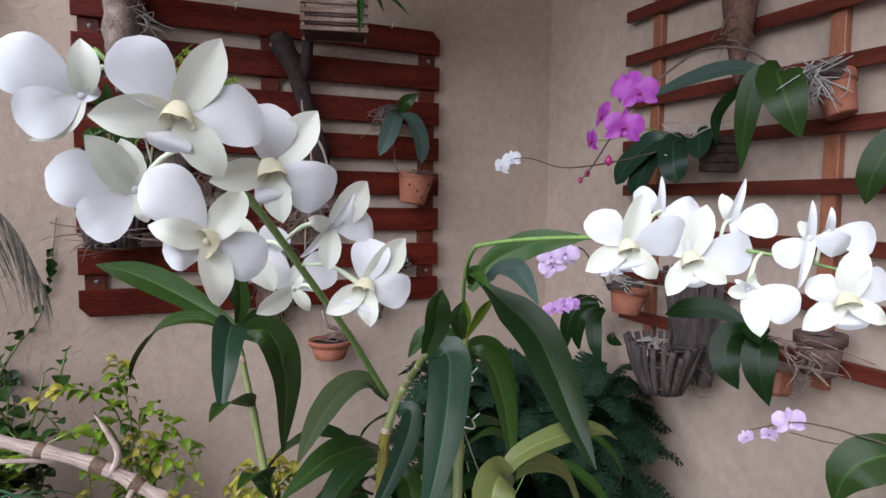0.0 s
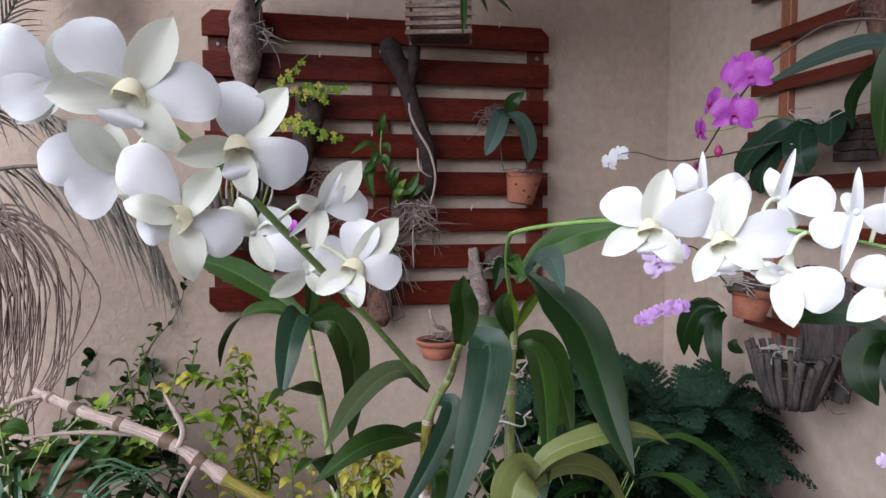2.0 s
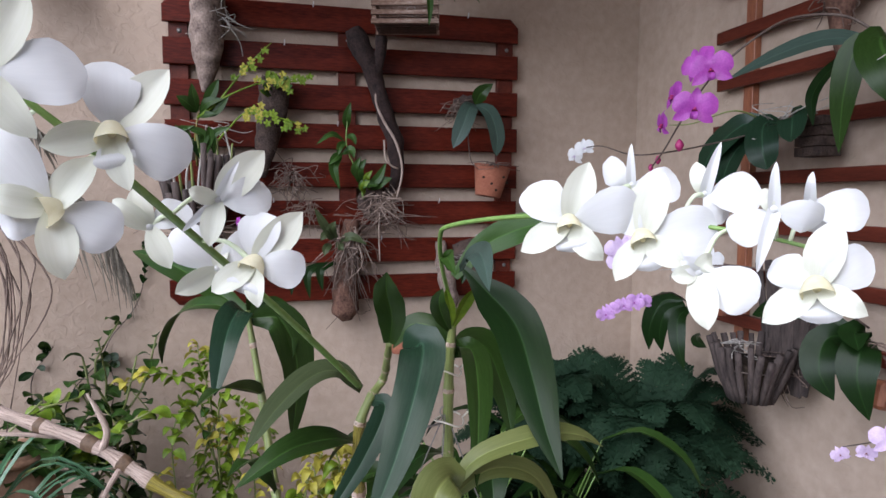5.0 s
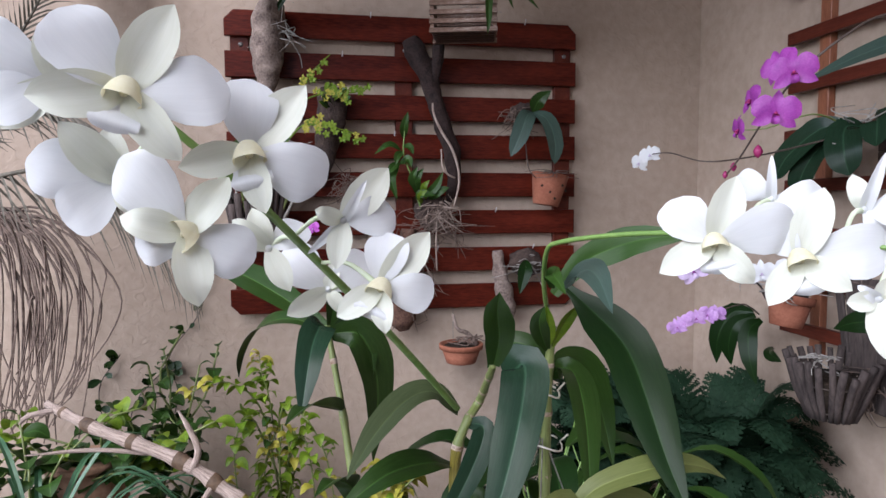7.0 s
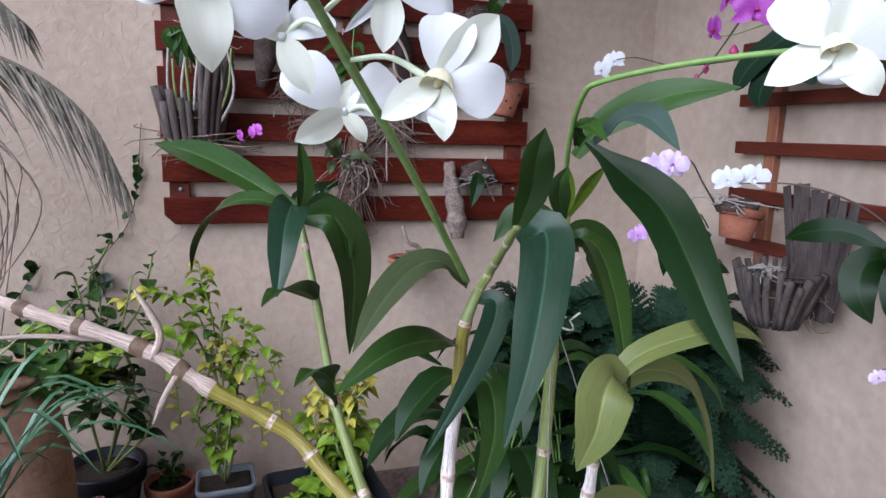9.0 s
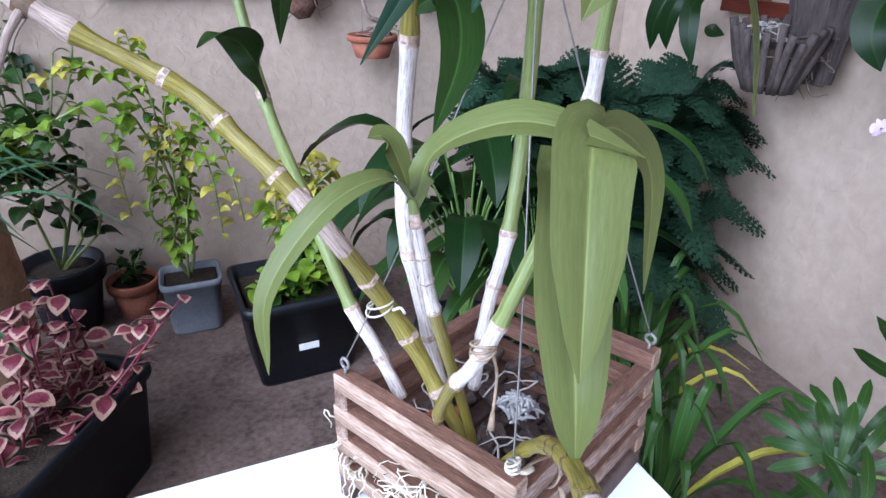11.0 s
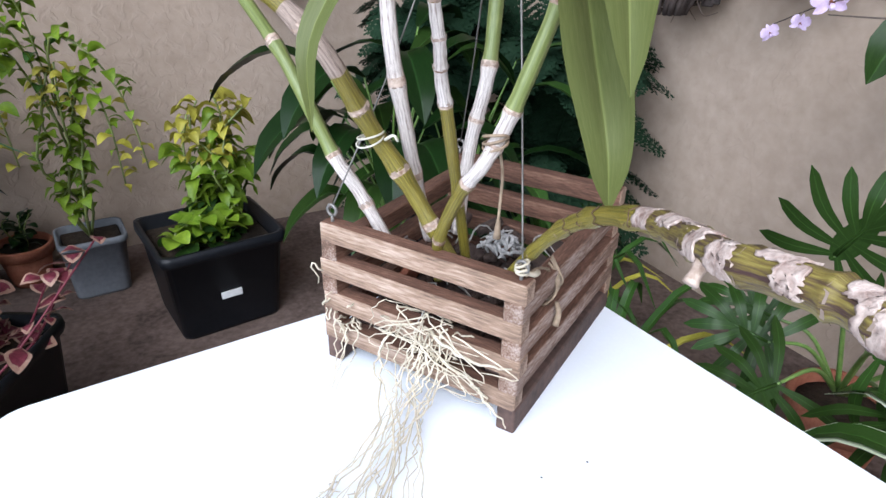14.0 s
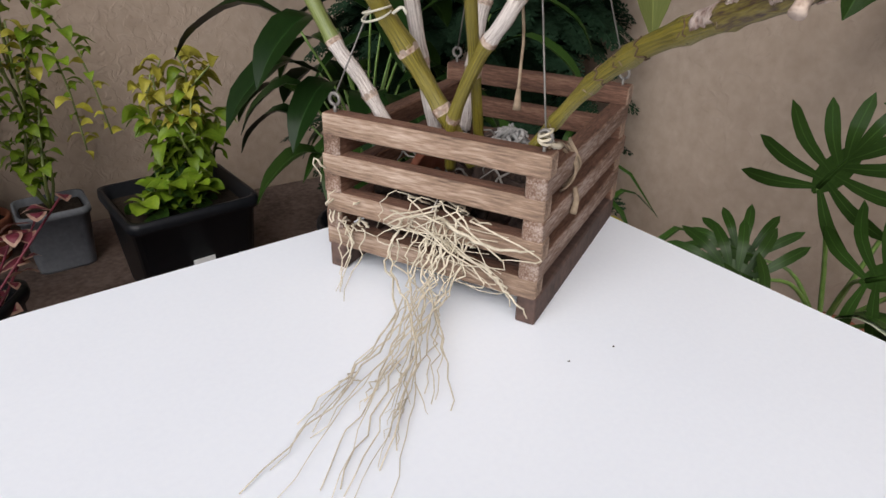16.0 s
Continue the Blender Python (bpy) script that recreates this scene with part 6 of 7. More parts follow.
blade(oa, [(1.58, 1.62, 1.87), (1.58, 1.72, 1.84), (1.585, 1.79, 1.78), (1.60, 1.80, 1.70)], 0.02, (-0.7, -0.5, 0.4), M_LEAF_DARK, fold=0.15, n=16)
stem(oa, [(1.57, 1.58, 1.88), (1.5, 1.62, 1.93), (1.4, 1.66, 1.93), (1.27, 1.62, 1.87), (1.2, 1.66, 1.80), (1.17, 1.72, 1.72), (1.16, 1.80, 1.63), (1.16, 1.86, 1.585)], 0.0035, M_STEM, n=40)
for c, fc, tn, sz in (((1.16, 1.63, 1.79), (-0.55, -0.8, -0.1), 8, 0.05), ((1.15, 1.67, 1.71), (-0.5, -0.85, -0.1), -6, 0.052), ((1.165, 1.68, 1.815), (-0.9, -0.2, 0.2), 30, 0.045), ((1.165, 1.775, 1.755), (-0.95, 0.2, 0), 10, 0.042), ((1.16, 1.81, 1.69), (-0.95, 0.3, -0.1), -10, 0.038)):
    moth_flower(oa, c, fc, tn, sz, M_PINK, M_PINK_LIP)
for c, r in (((1.165, 1.745, 1.635), 0.011), ((1.165, 1.835, 1.605), 0.008), ((1.16, 1.86, 1.587), 0.007)):
    s = Shape()
    s.lathe(((0.001, -r * 1.3), (r * 0.7, -r * 0.7), (r, 0.1 * r), (r * 0.6, r), (0.001, r * 1.5)), c, 9)
    part("flower_bud", s, M_PINK_LIP, oa)
# dark-leaved orchid in a wooden box with a thin white spray
ob_ = thing("moth_orchid", "dark-leaved moth orchid in a small wooden box on the trellis", "orchid", "moth orchids")
s = Shape()
for k in range(4):
    s.box((0.075, 0.09, 0.026), pose(1.695, 1.88, 1.64 + 0.028 * k, 0, 0, 5), 0.002)
part("box", s, M_BARK, ob_)
threads(ob_, (1.62, 1.95, 1.72), (0.04, 0.05, 0.03), 24, 0.0024, M_ROOT_GREY, 46, drop=-0.3)
for pts, w in (([(1.62, 1.95, 1.72), (1.57, 2.02, 1.73), (1.54, 2.12, 1.66), (1.54, 2.18, 1.59)], 0.035), ([(1.62, 1.93, 1.72), (1.56, 1.93, 1.72), (1.53, 1.90, 1.65), (1.54, 1.89, 1.59)], 0.04), ([(1.62, 1.9, 1.72), (1.58, 1.85, 1.73), (1.55, 1.82, 1.66)], 0.034), ([(1.63, 1.97, 1.72), (1.6, 2.08, 1.74), (1.59, 2.14, 1.7)], 0.025), ([(1.63, 1.97, 1.71), (1.59, 2.05, 1.68), (1.57, 2.1, 1.6), (1.58, 2.12, 1.54)], 0.034)):
    blade(ob_, pts, w * 1.15, (-0.8, -0.5, 0.3), M_LEAF_BLUE, ROUND, fold=0.15)
stem(ob_, [(1.61, 1.96, 1.71), (1.45, 1.97, 1.67), (1.3, 1.97, 1.64), (1.19, 2.0, 1.63), (1.18, 2.16, 1.665), (1.18, 2.28, 1.67)], 0.0028, M_STEM, n=30)
stem(ob_, [(1.61, 1.98, 1.73), (1.5, 1.98, 1.76), (1.42, 2.06, 1.73), (1.38, 2.12, 1.73)], 0.003, M_CANE_GREEN, n=16)
for c, fc, tn in (((1.175, 2.27, 1.665), (-0.6, -0.8, 0), 10), ((1.18, 2.35, 1.645), (-0.8, -0.4, -0.1), -15)):
    moth_flower(ob_, c, fc, tn, 0.034, M_PETAL, M_LILAC)
# terracotta pot with lilac and white sprays
oc = thing("moth_orchid", "moth orchid in a terracotta pot, lilac and white blooms", "orchid", "moth orchids")
pot(oc, (1.60, 2.185, 1.130), 0.068, 0.10, M_TERRA, lean=Matrix.Rotation(radians(10), 4, "Y"))
lump(oc, (1.60, 2.185, 1.232), (0.062, 0.062, 0.028), M_BARK, "bark", seed=47)
threads(oc, (1.58, 2.185, 1.25), (0.05, 0.06, 0.02), 22, 0.0024, M_ROOT_GREY, 48)
for c, tn in (((1.13, 1.95, 1.365), 12), ((1.165, 1.93, 1.375), -20), ((1.14, 1.955, 1.335), 30)):
    moth_flower(oc, c, (-0.55, -0.83, -0.05), tn, 0.043, M_LILAC, M_PINK)
stem(oc, [(1.6, 2.28, 1.22), (1.45, 2.17, 1.31), (1.28, 2.02, 1.385), (1.15, 1.95, 1.37)], 0.003, M_STEM, n=20)
for c, tn in (((1.135, 1.93, 1.215), 5), ((1.16, 1.92, 1.225), -25), ((1.105, 1.94, 1.20), 40), ((1.185, 1.92, 1.225), 10), ((1.09, 1.945, 1.19), 20)):
    moth_flower(oc, c, (-0.55, -0.83, -0.1), tn, 0.027, M_MAUVE, M_PINK)
stem(oc, [(1.59, 2.3, 1.15), (1.45, 2.15, 1.20), (1.3, 2.0, 1.235), (1.1, 1.94, 1.2)], 0.0028, M_STEM, n=16)
for pts, w in (([(1.6, 2.34, 1.15), (1.56, 2.40, 1.14), (1.53, 2.43, 1.05), (1.54, 2.45, 0.95)], 0.036), ([(1.6, 2.3, 1.13), (1.55, 2.29, 1.1), (1.53, 2.26, 1.02), (1.545, 2.24, 0.93)], 0.03), ([(1.6, 2.33, 1.14), (1.54, 2.35, 1.11), (1.53, 2.37, 1.03), (1.55, 2.38, 0.96)], 0.028), ([(1.6, 2.25, 1.05), (1.56, 2.2, 1.04), (1.54, 2.12, 1.035)], 0.02)):
    blade(oc, pts, w, (-0.7, -0.7, 0.1), M_LEAF_DARK, fold=0.15)
# stick baskets
t2 = twig_basket("twig_basket", "conical basket of grey split sticks on the wall", (1.605, 1.99, 0.905), 0.06, 0.12, 0.165, M_TWIG, 27, 0.0, 51)
threads(t2, (1.57, 2.01, 1.075), (0.03, 0.04, 0.015), 16, 0.0022, M_ROOT_GREY, 52)
t3 = thing("twig_basket", "tall fan of flat grey split sticks on the wall", "twig basket", "twig baskets")
rnd = random.Random(53)
for k in range(8):                           # flat split sticks, fanned and a little uneven
    f = k / 7
    b = Vector((1.70 + 0.004 * (k % 2), 2.02 - 0.125 * f, 0.92 + 0.02 * rnd.random()))
    e = Vector((1.725 + 0.006 * (k % 2), 2.125 - 0.245 * f, 1.315 - 0.055 * abs(f - 0.35) + rnd.uniform(-0.012, 0.012)))
    s = Shape()
    ax = (e - b).normalized()
    sd = ax.cross(Vector((1, 0, 0))).normalized()
    rot = Matrix((Vector((1, 0, 0)), sd, ax)).transposed().to_4x4()
    rot.translation = (b + e) / 2
    s.box((0.011, 0.027 + rnd.uniform(-0.003, 0.003), (e - b).length), rot, 0.003)
    part("stick", s, M_TWIG, t3)
s = Shape()
s.tube([(1.69, 2.05, 1.03), (1.685, 1.97, 1.045), (1.69, 1.88, 1.05)], 0.002, 5, 8)
part("binding_wire", s, M_STEM, t3)
threads(t3, (1.67, 1.95, 1.0), (0.015, 0.035, 0.05), 26, 0.0022, M_DRY, 54, drop=0.5)
# low orchid with large dark leaves
od = thing("moth_orchid", "moth orchid with large dark leaves in a rusty hanging pot", "orchid", "moth orchids")
pot(od, (1.68, 1.50, 1.08), 0.062, 0.11, M_WEATHER_DARK)
s = Shape()
s.box((0.07, 0.05, 0.07), pose(1.66, 1.60, 1.03, 0, 10, 0), 0.01)
part("rusty_holder", s, M_ORANGE, od)
threads(od, (1.58, 1.47, 1.15), (0.03, 0.06, 0.04), 22, 0.0026, M_DRY, 56)
for pts, w in (([(1.62, 1.66, 1.18), (1.57, 1.75, 1.22), (1.53, 1.83, 1.21), (1.52, 1.90, 1.18)], 0.033), ([(1.61, 1.65, 1.17), (1.55, 1.67, 1.16), (1.51, 1.65, 1.09), (1.53, 1.62, 1.02)], 0.045), ([(1.61, 1.6, 1.17), (1.55, 1.57, 1.16), (1.52, 1.55, 1.09), (1.54, 1.53, 1.0)], 0.045), ([(1.62, 1.63, 1.17), (1.56, 1.60, 1.19), (1.52, 1.55, 1.16)], 0.035)):
    blade(od, pts, w, (-0.75, -0.6, 0.3), M_LEAF_DARK, fold=0.12)
# low orchid with a pale spray
oe = thing("moth_orchid", "moth orchid with a thin pale pink flower spray", "orchid", "moth orchids")
pot(oe, (1.65, 1.2, 0.86), 0.08, 0.12, M_TERRA)
stem(oe, [(1.62, 1.2, 0.98), (1.52, 1.27, 1.01), (1.49, 1.34, 1.015), (1.48, 1.42, 1.0), (1.48, 1.54, 0.94)], 0.0025, M_STEM, n=20)
stem(oe, [(1.62, 1.22, 0.98), (1.5, 1.32, 0.98), (1.48, 1.42, 0.975)], 0.0025, M_STEM, n=14)
for c, sz, tn in (((1.475, 1.42, 1.0), 0.04, 10), ((1.475, 1.54, 0.92), 0.022, 30), ((1.475, 1.475, 0.95), 0.022, -10)):
    moth_flower(oe, c, (-0.55, -0.8, 0.05), tn, sz, M_LILAC, M_TERRA)
stem(od, [(1.6, 1.6, 1.2), (1.45, 1.62, 1.30), (1.32, 1.68, 1.345), (1.2, 1.77, 1.34)], 0.0028, M_STEM, n=24)
for c, tn in (((1.2, 1.765, 1.348), 8), ((1.25, 1.735, 1.356), -14)):
    moth_flower(od, c, (-0.6, -0.78, 0.0), tn, 0.036, M_PETAL, M_LILAC)
blade(oe, [(1.63, 1.2, 0.97), (1.55, 1.23, 0.98), (1.48, 1.27, 0.94), (1.46, 1.29, 0.86)], 0.055, (-0.5, -0.6, 0.7), M_LEAF, fold=0.12)
blade(oe, [(1.63, 1.18, 0.97), (1.56, 1.12, 0.99), (1.48, 1.08, 0.96)], 0.05, (-0.5, -0.6, 0.7), M_LEAF, fold=0.12)
of_ = thing("moth_orchid", "green-leaved orchid high on the side trellis", "orchid", "moth orchids")
lump(of_, (1.7, 1.28, 1.68), (0.03, 0.05, 0.06), M_BARK, "bark", seed=58)
for pts in ([(1.68, 1.28, 1.68), (1.62, 1.30, 1.68), (1.59, 1.33, 1.6), (1.6, 1.35, 1.53)], [(1.68, 1.27, 1.68), (1.62, 1.24, 1.7), (1.58, 1.2, 1.62)]):
    blade(of_, pts, 0.04, (-0.8, -0.5, 0.3), M_LEAF, fold=0.12)

# ---- plants on the floor ----
def planter(name, label, centre, size, turn, mat, soil=0.85):
    """A tapered rectangular trough with a rolled rim."""
    ob = thing(name, label, "planter", "black planters" if mat == M_BLACK else "")
    m = Matrix.Translation(centre) @ Matrix.Rotation(radians(turn), 4, "Z")
    w, d, h = size

    def ring_at(k, z):
        out, r = [], 0.03
        hx_, hy_ = w / 2 * k, d / 2 * k
        for cx, cy, a0 in ((hx_ - r, hy_ - r, 0), (-hx_ + r, hy_ - r, 90), (-hx_ + r, -hy_ + r, 180), (hx_ - r, -hy_ + r, 270)):
            for g in range(4):
                a = radians(a0 + 30 * g)
                out.append(m @ Vector((cx + r * math.cos(a), cy + r * math.sin(a), z)))
        return out
    s = Shape()
    rows = [(0.82, 0), (0.83, 0.01), (0.95, h * 0.88), (1.0, h * 0.885), (1.02, h * 0.93), (1.01, h), (0.94, h), (0.92, h * soil), (0.5, h * soil)]
    vs = [q for k, z in rows for q in ring_at(k, z)]
    n = 16
    fs = [(i * n + k, i * n + (k + 1) % n, (i + 1) * n + (k + 1) % n, (i + 1) * n + k) for i in range(len(rows) - 1) for k in range(n)]
    fs += [tuple(range(n - 1, -1, -1)), tuple((len(rows) - 1) * n + k for k in range(n))]
    s.add(vs, fs)
    part("trough", s, mat, ob)
    s = Shape()
    s.box((w * 0.86, d * 0.84, 0.02), m @ pose(0, 0, h * soil), 0.005)
    part("soil", s, M_SOIL, ob)
    return ob, m


def leafy(owner, stems, per, size, mats, seed, droop=0.3, name="foliage", prof=OVAL, wide=0.36, whorl=False, from_=0.2):
    """Stems with many small leaves along them; the leaves of a plant are one mesh for each shade."""
    rnd = random.Random(seed)
    shapes = [Shape() for _ in mats]
    for pts, r in stems:
        stem(owner, pts, r, M_STEM if r > 0.006 else M_CANE_GREEN, n=12, seg=6)
        c = curve(pts, 60)
        for k in range(per):
            f = from_ + (1 - from_) * k / max(per - 1, 1)
            q = c[min(int(f * 59), 59)]
            a = rnd.uniform(0, 6.28) if not whorl else k * 2.4
            l = size * rnd.uniform(0.6, 1.15) * (1 - 0.35 * f)
            d = Vector((math.cos(a), math.sin(a), rnd.uniform(-0.1, 0.7)))
            top = q + d * l * 0.55
            tip = q + d * l + Vector((0, 0, -droop * l))
            i = min(int(f * len(mats) + rnd.uniform(-0.35, 0.35)), len(mats) - 1)
            shapes[max(i, 0)].blade([q, top, tip], l * wide, Vector((0, 0, 1)) + Vector((rnd.gauss(0, 0.4), rnd.gauss(0, 0.4), 0)), prof, 8, 5, 0.12, 0, curl=-0.1)
    for s, m in zip(shapes, mats):
        if s.v:
            tagged(part(name, s, m, owner), kind="stuff")


def wander(a, b, seed, amp=0.04, n=5):
    rnd = random.Random(seed)
    a, b = Vector(a), Vector(b)
    return [a.lerp(b, i / (n - 1)) + (Vector((rnd.gauss(0, amp), rnd.gauss(0, amp), rnd.gauss(0, amp * 0.4))) if 0 < i < n - 1 else Vector()) for i in range(n)]


# black planter by the north wall, with a lime shrub
bp, bm_ = planter("planter", "black plastic planter holding a lime-green shrub", (0.322, 2.42, FLOOR), (0.36, 0.325, 0.29), 7, M_BLACK)
s = Shape()
s.box((0.062, 0.003, 0.022), bm_ @ pose(0.0, -0.1468, 0.125, -6, 0, 0), 0.001)
part("label", s, M_LABEL, bp, "small pale rectangular label")
y1 = thing("lime_shrub", "lime and yellow leafy shrub in the black planter", "shrub", "lime shrubs")
leafy(y1, [(wander((0.37, 2.46, 0.25), (0.38 + 0.035 * k - 0.10, 2.43 + 0.02 * (k % 3), 0.60 + 0.03 * (k % 4)), 60 + k), 0.005) for k in range(7)], 32, 0.085, [M_LEAF_MID, M_LEAF_LIME, M_LEAF_LIME, M_LEAF_YELLOW], 61, 0.6, prof=LANCE, wide=0.30)
y1b = thing("lime_shrub", "low bright green seedlings at the planter's edge", "shrub", "lime shrubs")
leafy(y1b, [(wander((0.24 + 0.025 * k, 2.36 + 0.015 * (k % 3), 0.25), (0.22 + 0.035 * k, 2.32 + 0.03 * (k % 2), 0.34 + 0.02 * (k % 3)), 70 + k, 0.01), 0.004) for k in range(6)], 12, 0.09, [M_LEAF_MID, M_LEAF_LIME], 62, 0.3, wide=0.42, whorl=True)
# grey pot with a trailing lime plant
gp, _ = planter("grey_pot", "grey square plastic pot with a trailing lime plant", (0.0, 2.73, FLOOR), (0.2, 0.17, 0.2), 4, M_GREY)
y2 = thing("lime_shrub", "tall trailing lime-yellow plant in the grey pot", "shrub", "lime shrubs")
leafy(y2, [(wander((0.0, 2.73, 0.19), (-0.02 + 0.02 * k, 2.66 - 0.01 * k, 0.72 + 0.02 * (k % 3)), 80 + k, 0.03), 0.005) for k in range(5)]
      + [([(0.0, 2.7, 0.5), (-0.05, 2.64, 0.82), (-0.16, 2.6, 0.93), (-0.28, 2.58, 0.9)], 0.004), ([(0.0, 2.7, 0.6), (0.02, 2.62, 0.82), (0.1, 2.58, 0.8), (0.17, 2.56, 0.66), (0.2, 2.56, 0.45)], 0.004),
         ([(0.0, 2.7, 0.6), (-0.02, 2.62, 0.86), (-0.04, 2.6, 0.95), (-0.05, 2.62, 1.02)], 0.003), ([(0.0, 2.7, 0.55), (-0.08, 2.62, 0.8), (-0.13, 2.58, 0.72), (-0.12, 2.57, 0.5)], 0.004),
         ([(0.0, 2.7, 0.5), (0.08, 2.63, 0.72), (0.12, 2.6, 0.6), (0.13, 2.6, 0.4)], 0.004)], 30, 0.068, [M_LEAF_MID, M_LEAF_LIME, M_LEAF_LIME, M_LEAF_LIME, M_LEAF_YELLOW], 63, 0.5, prof=LANCE, wide=0.33)
# terracotta pot and round black pot
tp = thing("flower_pot", "small terracotta pot on the floor by the wall", "flower pot", "terracotta pots")
pot(tp, (-0.205, 2.87, FLOOR), 0.085, 0.14, M_TERRA)
leafy(tp, [(wander((-0.2, 2.87, 0.12), (-0.22 + 0.03 * k, 2.84, 0.26), 90 + k, 0.015), 0.003) for k in range(3)], 9, 0.07, [M_LEAF_DARK], 64)
rp = thing("flower_pot", "round black plastic pot with a slender green bush", "flower pot", "round black pots")
pot(rp, (-0.41, 2.84, FLOOR), 0.13, 0.25, M_BLACK)
g1 = thing("green_bush", "tall thin bush with rounded dark green leaves", "bush", "green bushes")
leafy(g1, [(wander((-0.41, 2.84, 0.22), (-0.45 + 0.06 * k, 2.8 - 0.03 * (k % 2), 0.95 + 0.06 * (k % 3)), 100 + k, 0.06), 0.006) for k in range(5)]
      + [(wander((-0.42, 2.82, 0.5), (-0.62 + 0.09 * k, 2.66, 0.8 + 0.05 * (k % 3)), 110 + k, 0.05), 0.004) for k in range(5)], 15, 0.085, [M_LEAF_DARK, M_LEAF, M_LEAF_MID], 65, 0.4, wide=0.42)
# ribbed clay urn, further left
urn = thing("clay_urn", "large brown clay urn with slanting ridges", "urn")
s = Shape()
prof = [(0.02, 0), (0.13, 0), (0.16, 0.1), (0.185, 0.3), (0.18, 0.5), (0.15, 0.65), (0.12, 0.72), (0.135, 0.76), (0.11, 0.77), (0.09, 0.7), (0.01, 0.68)]
rows = curve([(r, 0, z) for r, z in prof], 50)
vs, seg = [], 40
for i, q in enumerate(rows):
    for k in range(seg):
        a = 2 * math.pi * k / seg
        r = 0.72 * q.x * (1 + (0.06 * abs(math.sin(7 * a + 14 * q.z)) ** 0.6 if 0.05 < q.z < 0.66 and i < 40 else 0))
        vs.append((-0.53 + r * math.cos(a), 2.40 + r * math.sin(a), FLOOR + max(q.z, 0)))
s.add(vs, [(i * seg + k, i * seg + (k + 1) % seg, (i + 1) * seg + (k + 1) % seg, (i + 1) * seg + k) for i in range(49) for k in range(seg)])
CLAY = material("brown_clay", (0.16, 0.085, 0.05), (0.36, 0.215, 0.135), 0.85, 14, 80, 0.5)
part("body", s, CLAY, urn)
s = Shape()
s.tube([(-0.53 + 0.094 * math.cos(a), 2.40 + 0.094 * math.sin(a), FLOOR + 0.755) for a in np.linspace(0, 6.2832, 33)], 0.011, 9)
part("rim", s, CLAY, urn)
g2 = thing("green_bush", "spreading green bush growing from the clay urn", "bush", "green bushes")
leafy(g2, [(wander((-0.53, 2.4, 0.72), (-0.85 + 0.1 * k, 2.3 + 0.05 * (k % 3), 0.84 + 0.04 * (k % 3)), 120 + k, 0.05), 0.005) for k in range(8)]
      + [(wander((-0.5, 2.4, 0.72), (-0.33 + 0.03 * k, 2.34, 0.80 - 0.03 * k), 140 + k, 0.03), 0.004) for k in range(3)], 16, 0.08, [M_LEAF, M_LEAF_MID, M_LEAF_LIME], 66, 0.4, wide=0.4)
# blue-green strap plant in front of the urn
sp = thing("strap_plant", "spiky blue-green strap-leaved plant", "strap plant", "strap plants")
rnd = random.Random(67)
for k in range(40):
    a = k * 2.399
    l = rnd.uniform(0.22, 0.43)
    d = Vector((math.cos(a), math.sin(a), 0))
    b = Vector((-0.50, 2.02, 0.45 + 0.006 * k))
    e = rnd.uniform(-0.05, 0.22)
    blade(sp, [b, b + d * l * 0.45 + Vector((0, 0, 0.10 + e * 0.8)), b + d * l * 0.8 + Vector((0, 0, 0.12 + e)), b + d * l * 1.2 + Vector((0, 0, 0.03 + e))], 0.0085, (0, 0, 1), M_STRAP, ((0, 0.8), (0.4, 1), (0.8, 0.6), (1, 0.03)), 0.4, n=9, cols=3, thick=0)
stem(sp, [(-0.5, 2.02, FLOOR + 0.1), (-0.49, 2.03, 0.3), (-0.5, 2.02, 0.62)], 0.018, M_BARK, "trunk")
spp = thing("flower_pot", "black pot holding the spiky strap plant", "flower pot", "round black pots")
pot(spp, (-0.5, 2.02, FLOOR), 0.12, 0.2, M_BLACK)
# coleus in a black trough beside the table
cp, _ = planter("planter", "black plastic trough planted with pink coleus", (-0.279, 1.924, FLOOR), (0.24, 0.47, 0.29), -28, M_BLACK)
co = thing("coleus", "pink and maroon coleus in the black trough", "coleus")
rnd = random.Random(68)
s1, s2 = Shape(), Shape()
for k in range(22):
    f = rnd.uniform(-0.17, 0.19)
    x, y = -0.30 + f * 0.47 + rnd.gauss(0, 0.035), 1.935 + f * 0.88 + rnd.gauss(0, 0.02)
    tip = Vector((x + rnd.gauss(-0.01, 0.03), y + rnd.gauss(0, 0.04), 0.30 + rnd.uniform(0.08, 0.26)))
    if k < 3:
        tip = Vector((-0.06 + 0.05 * k, 2.0, 0.45 + 0.03 * k))
    pts = [(x, y, 0.24), (x * 0.6 + tip.x * 0.4, y, 0.3), tuple(tip)]
    stem(co, pts, 0.004, M_COLEUS, n=8, seg=5)
    c = curve(pts, 20)
    for j in range(8):
        q = c[min(6 + j * 2, 19)]
        a = j * 1.57 + rnd.uniform(-0.3, 0.3)
        l = rnd.uniform(0.038, 0.068)
        d = Vector((math.cos(a), math.sin(a), rnd.uniform(0.0, 0.5)))
        up = Vector((rnd.gauss(0, 0.3), rnd.gauss(0, 0.3), 1))
        s2.blade([q, q + d * l * 0.6, q + d * l + Vector((0, 0, -0.3 * l))], l * 0.36, up, OVAL, 8, 5, 0.1, 0, wavy=0.12)
        s1.blade([q + up.normalized() * 0.0012 + d * 0.004, q + d * l * 0.6 + up.normalized() * 0.0014, q + d * l * 0.86 + Vector((0, 0, -0.2 * l + 0.0014))], l * 0.24, up, OVAL, 8, 5, 0.1, 0, wavy=0.12)
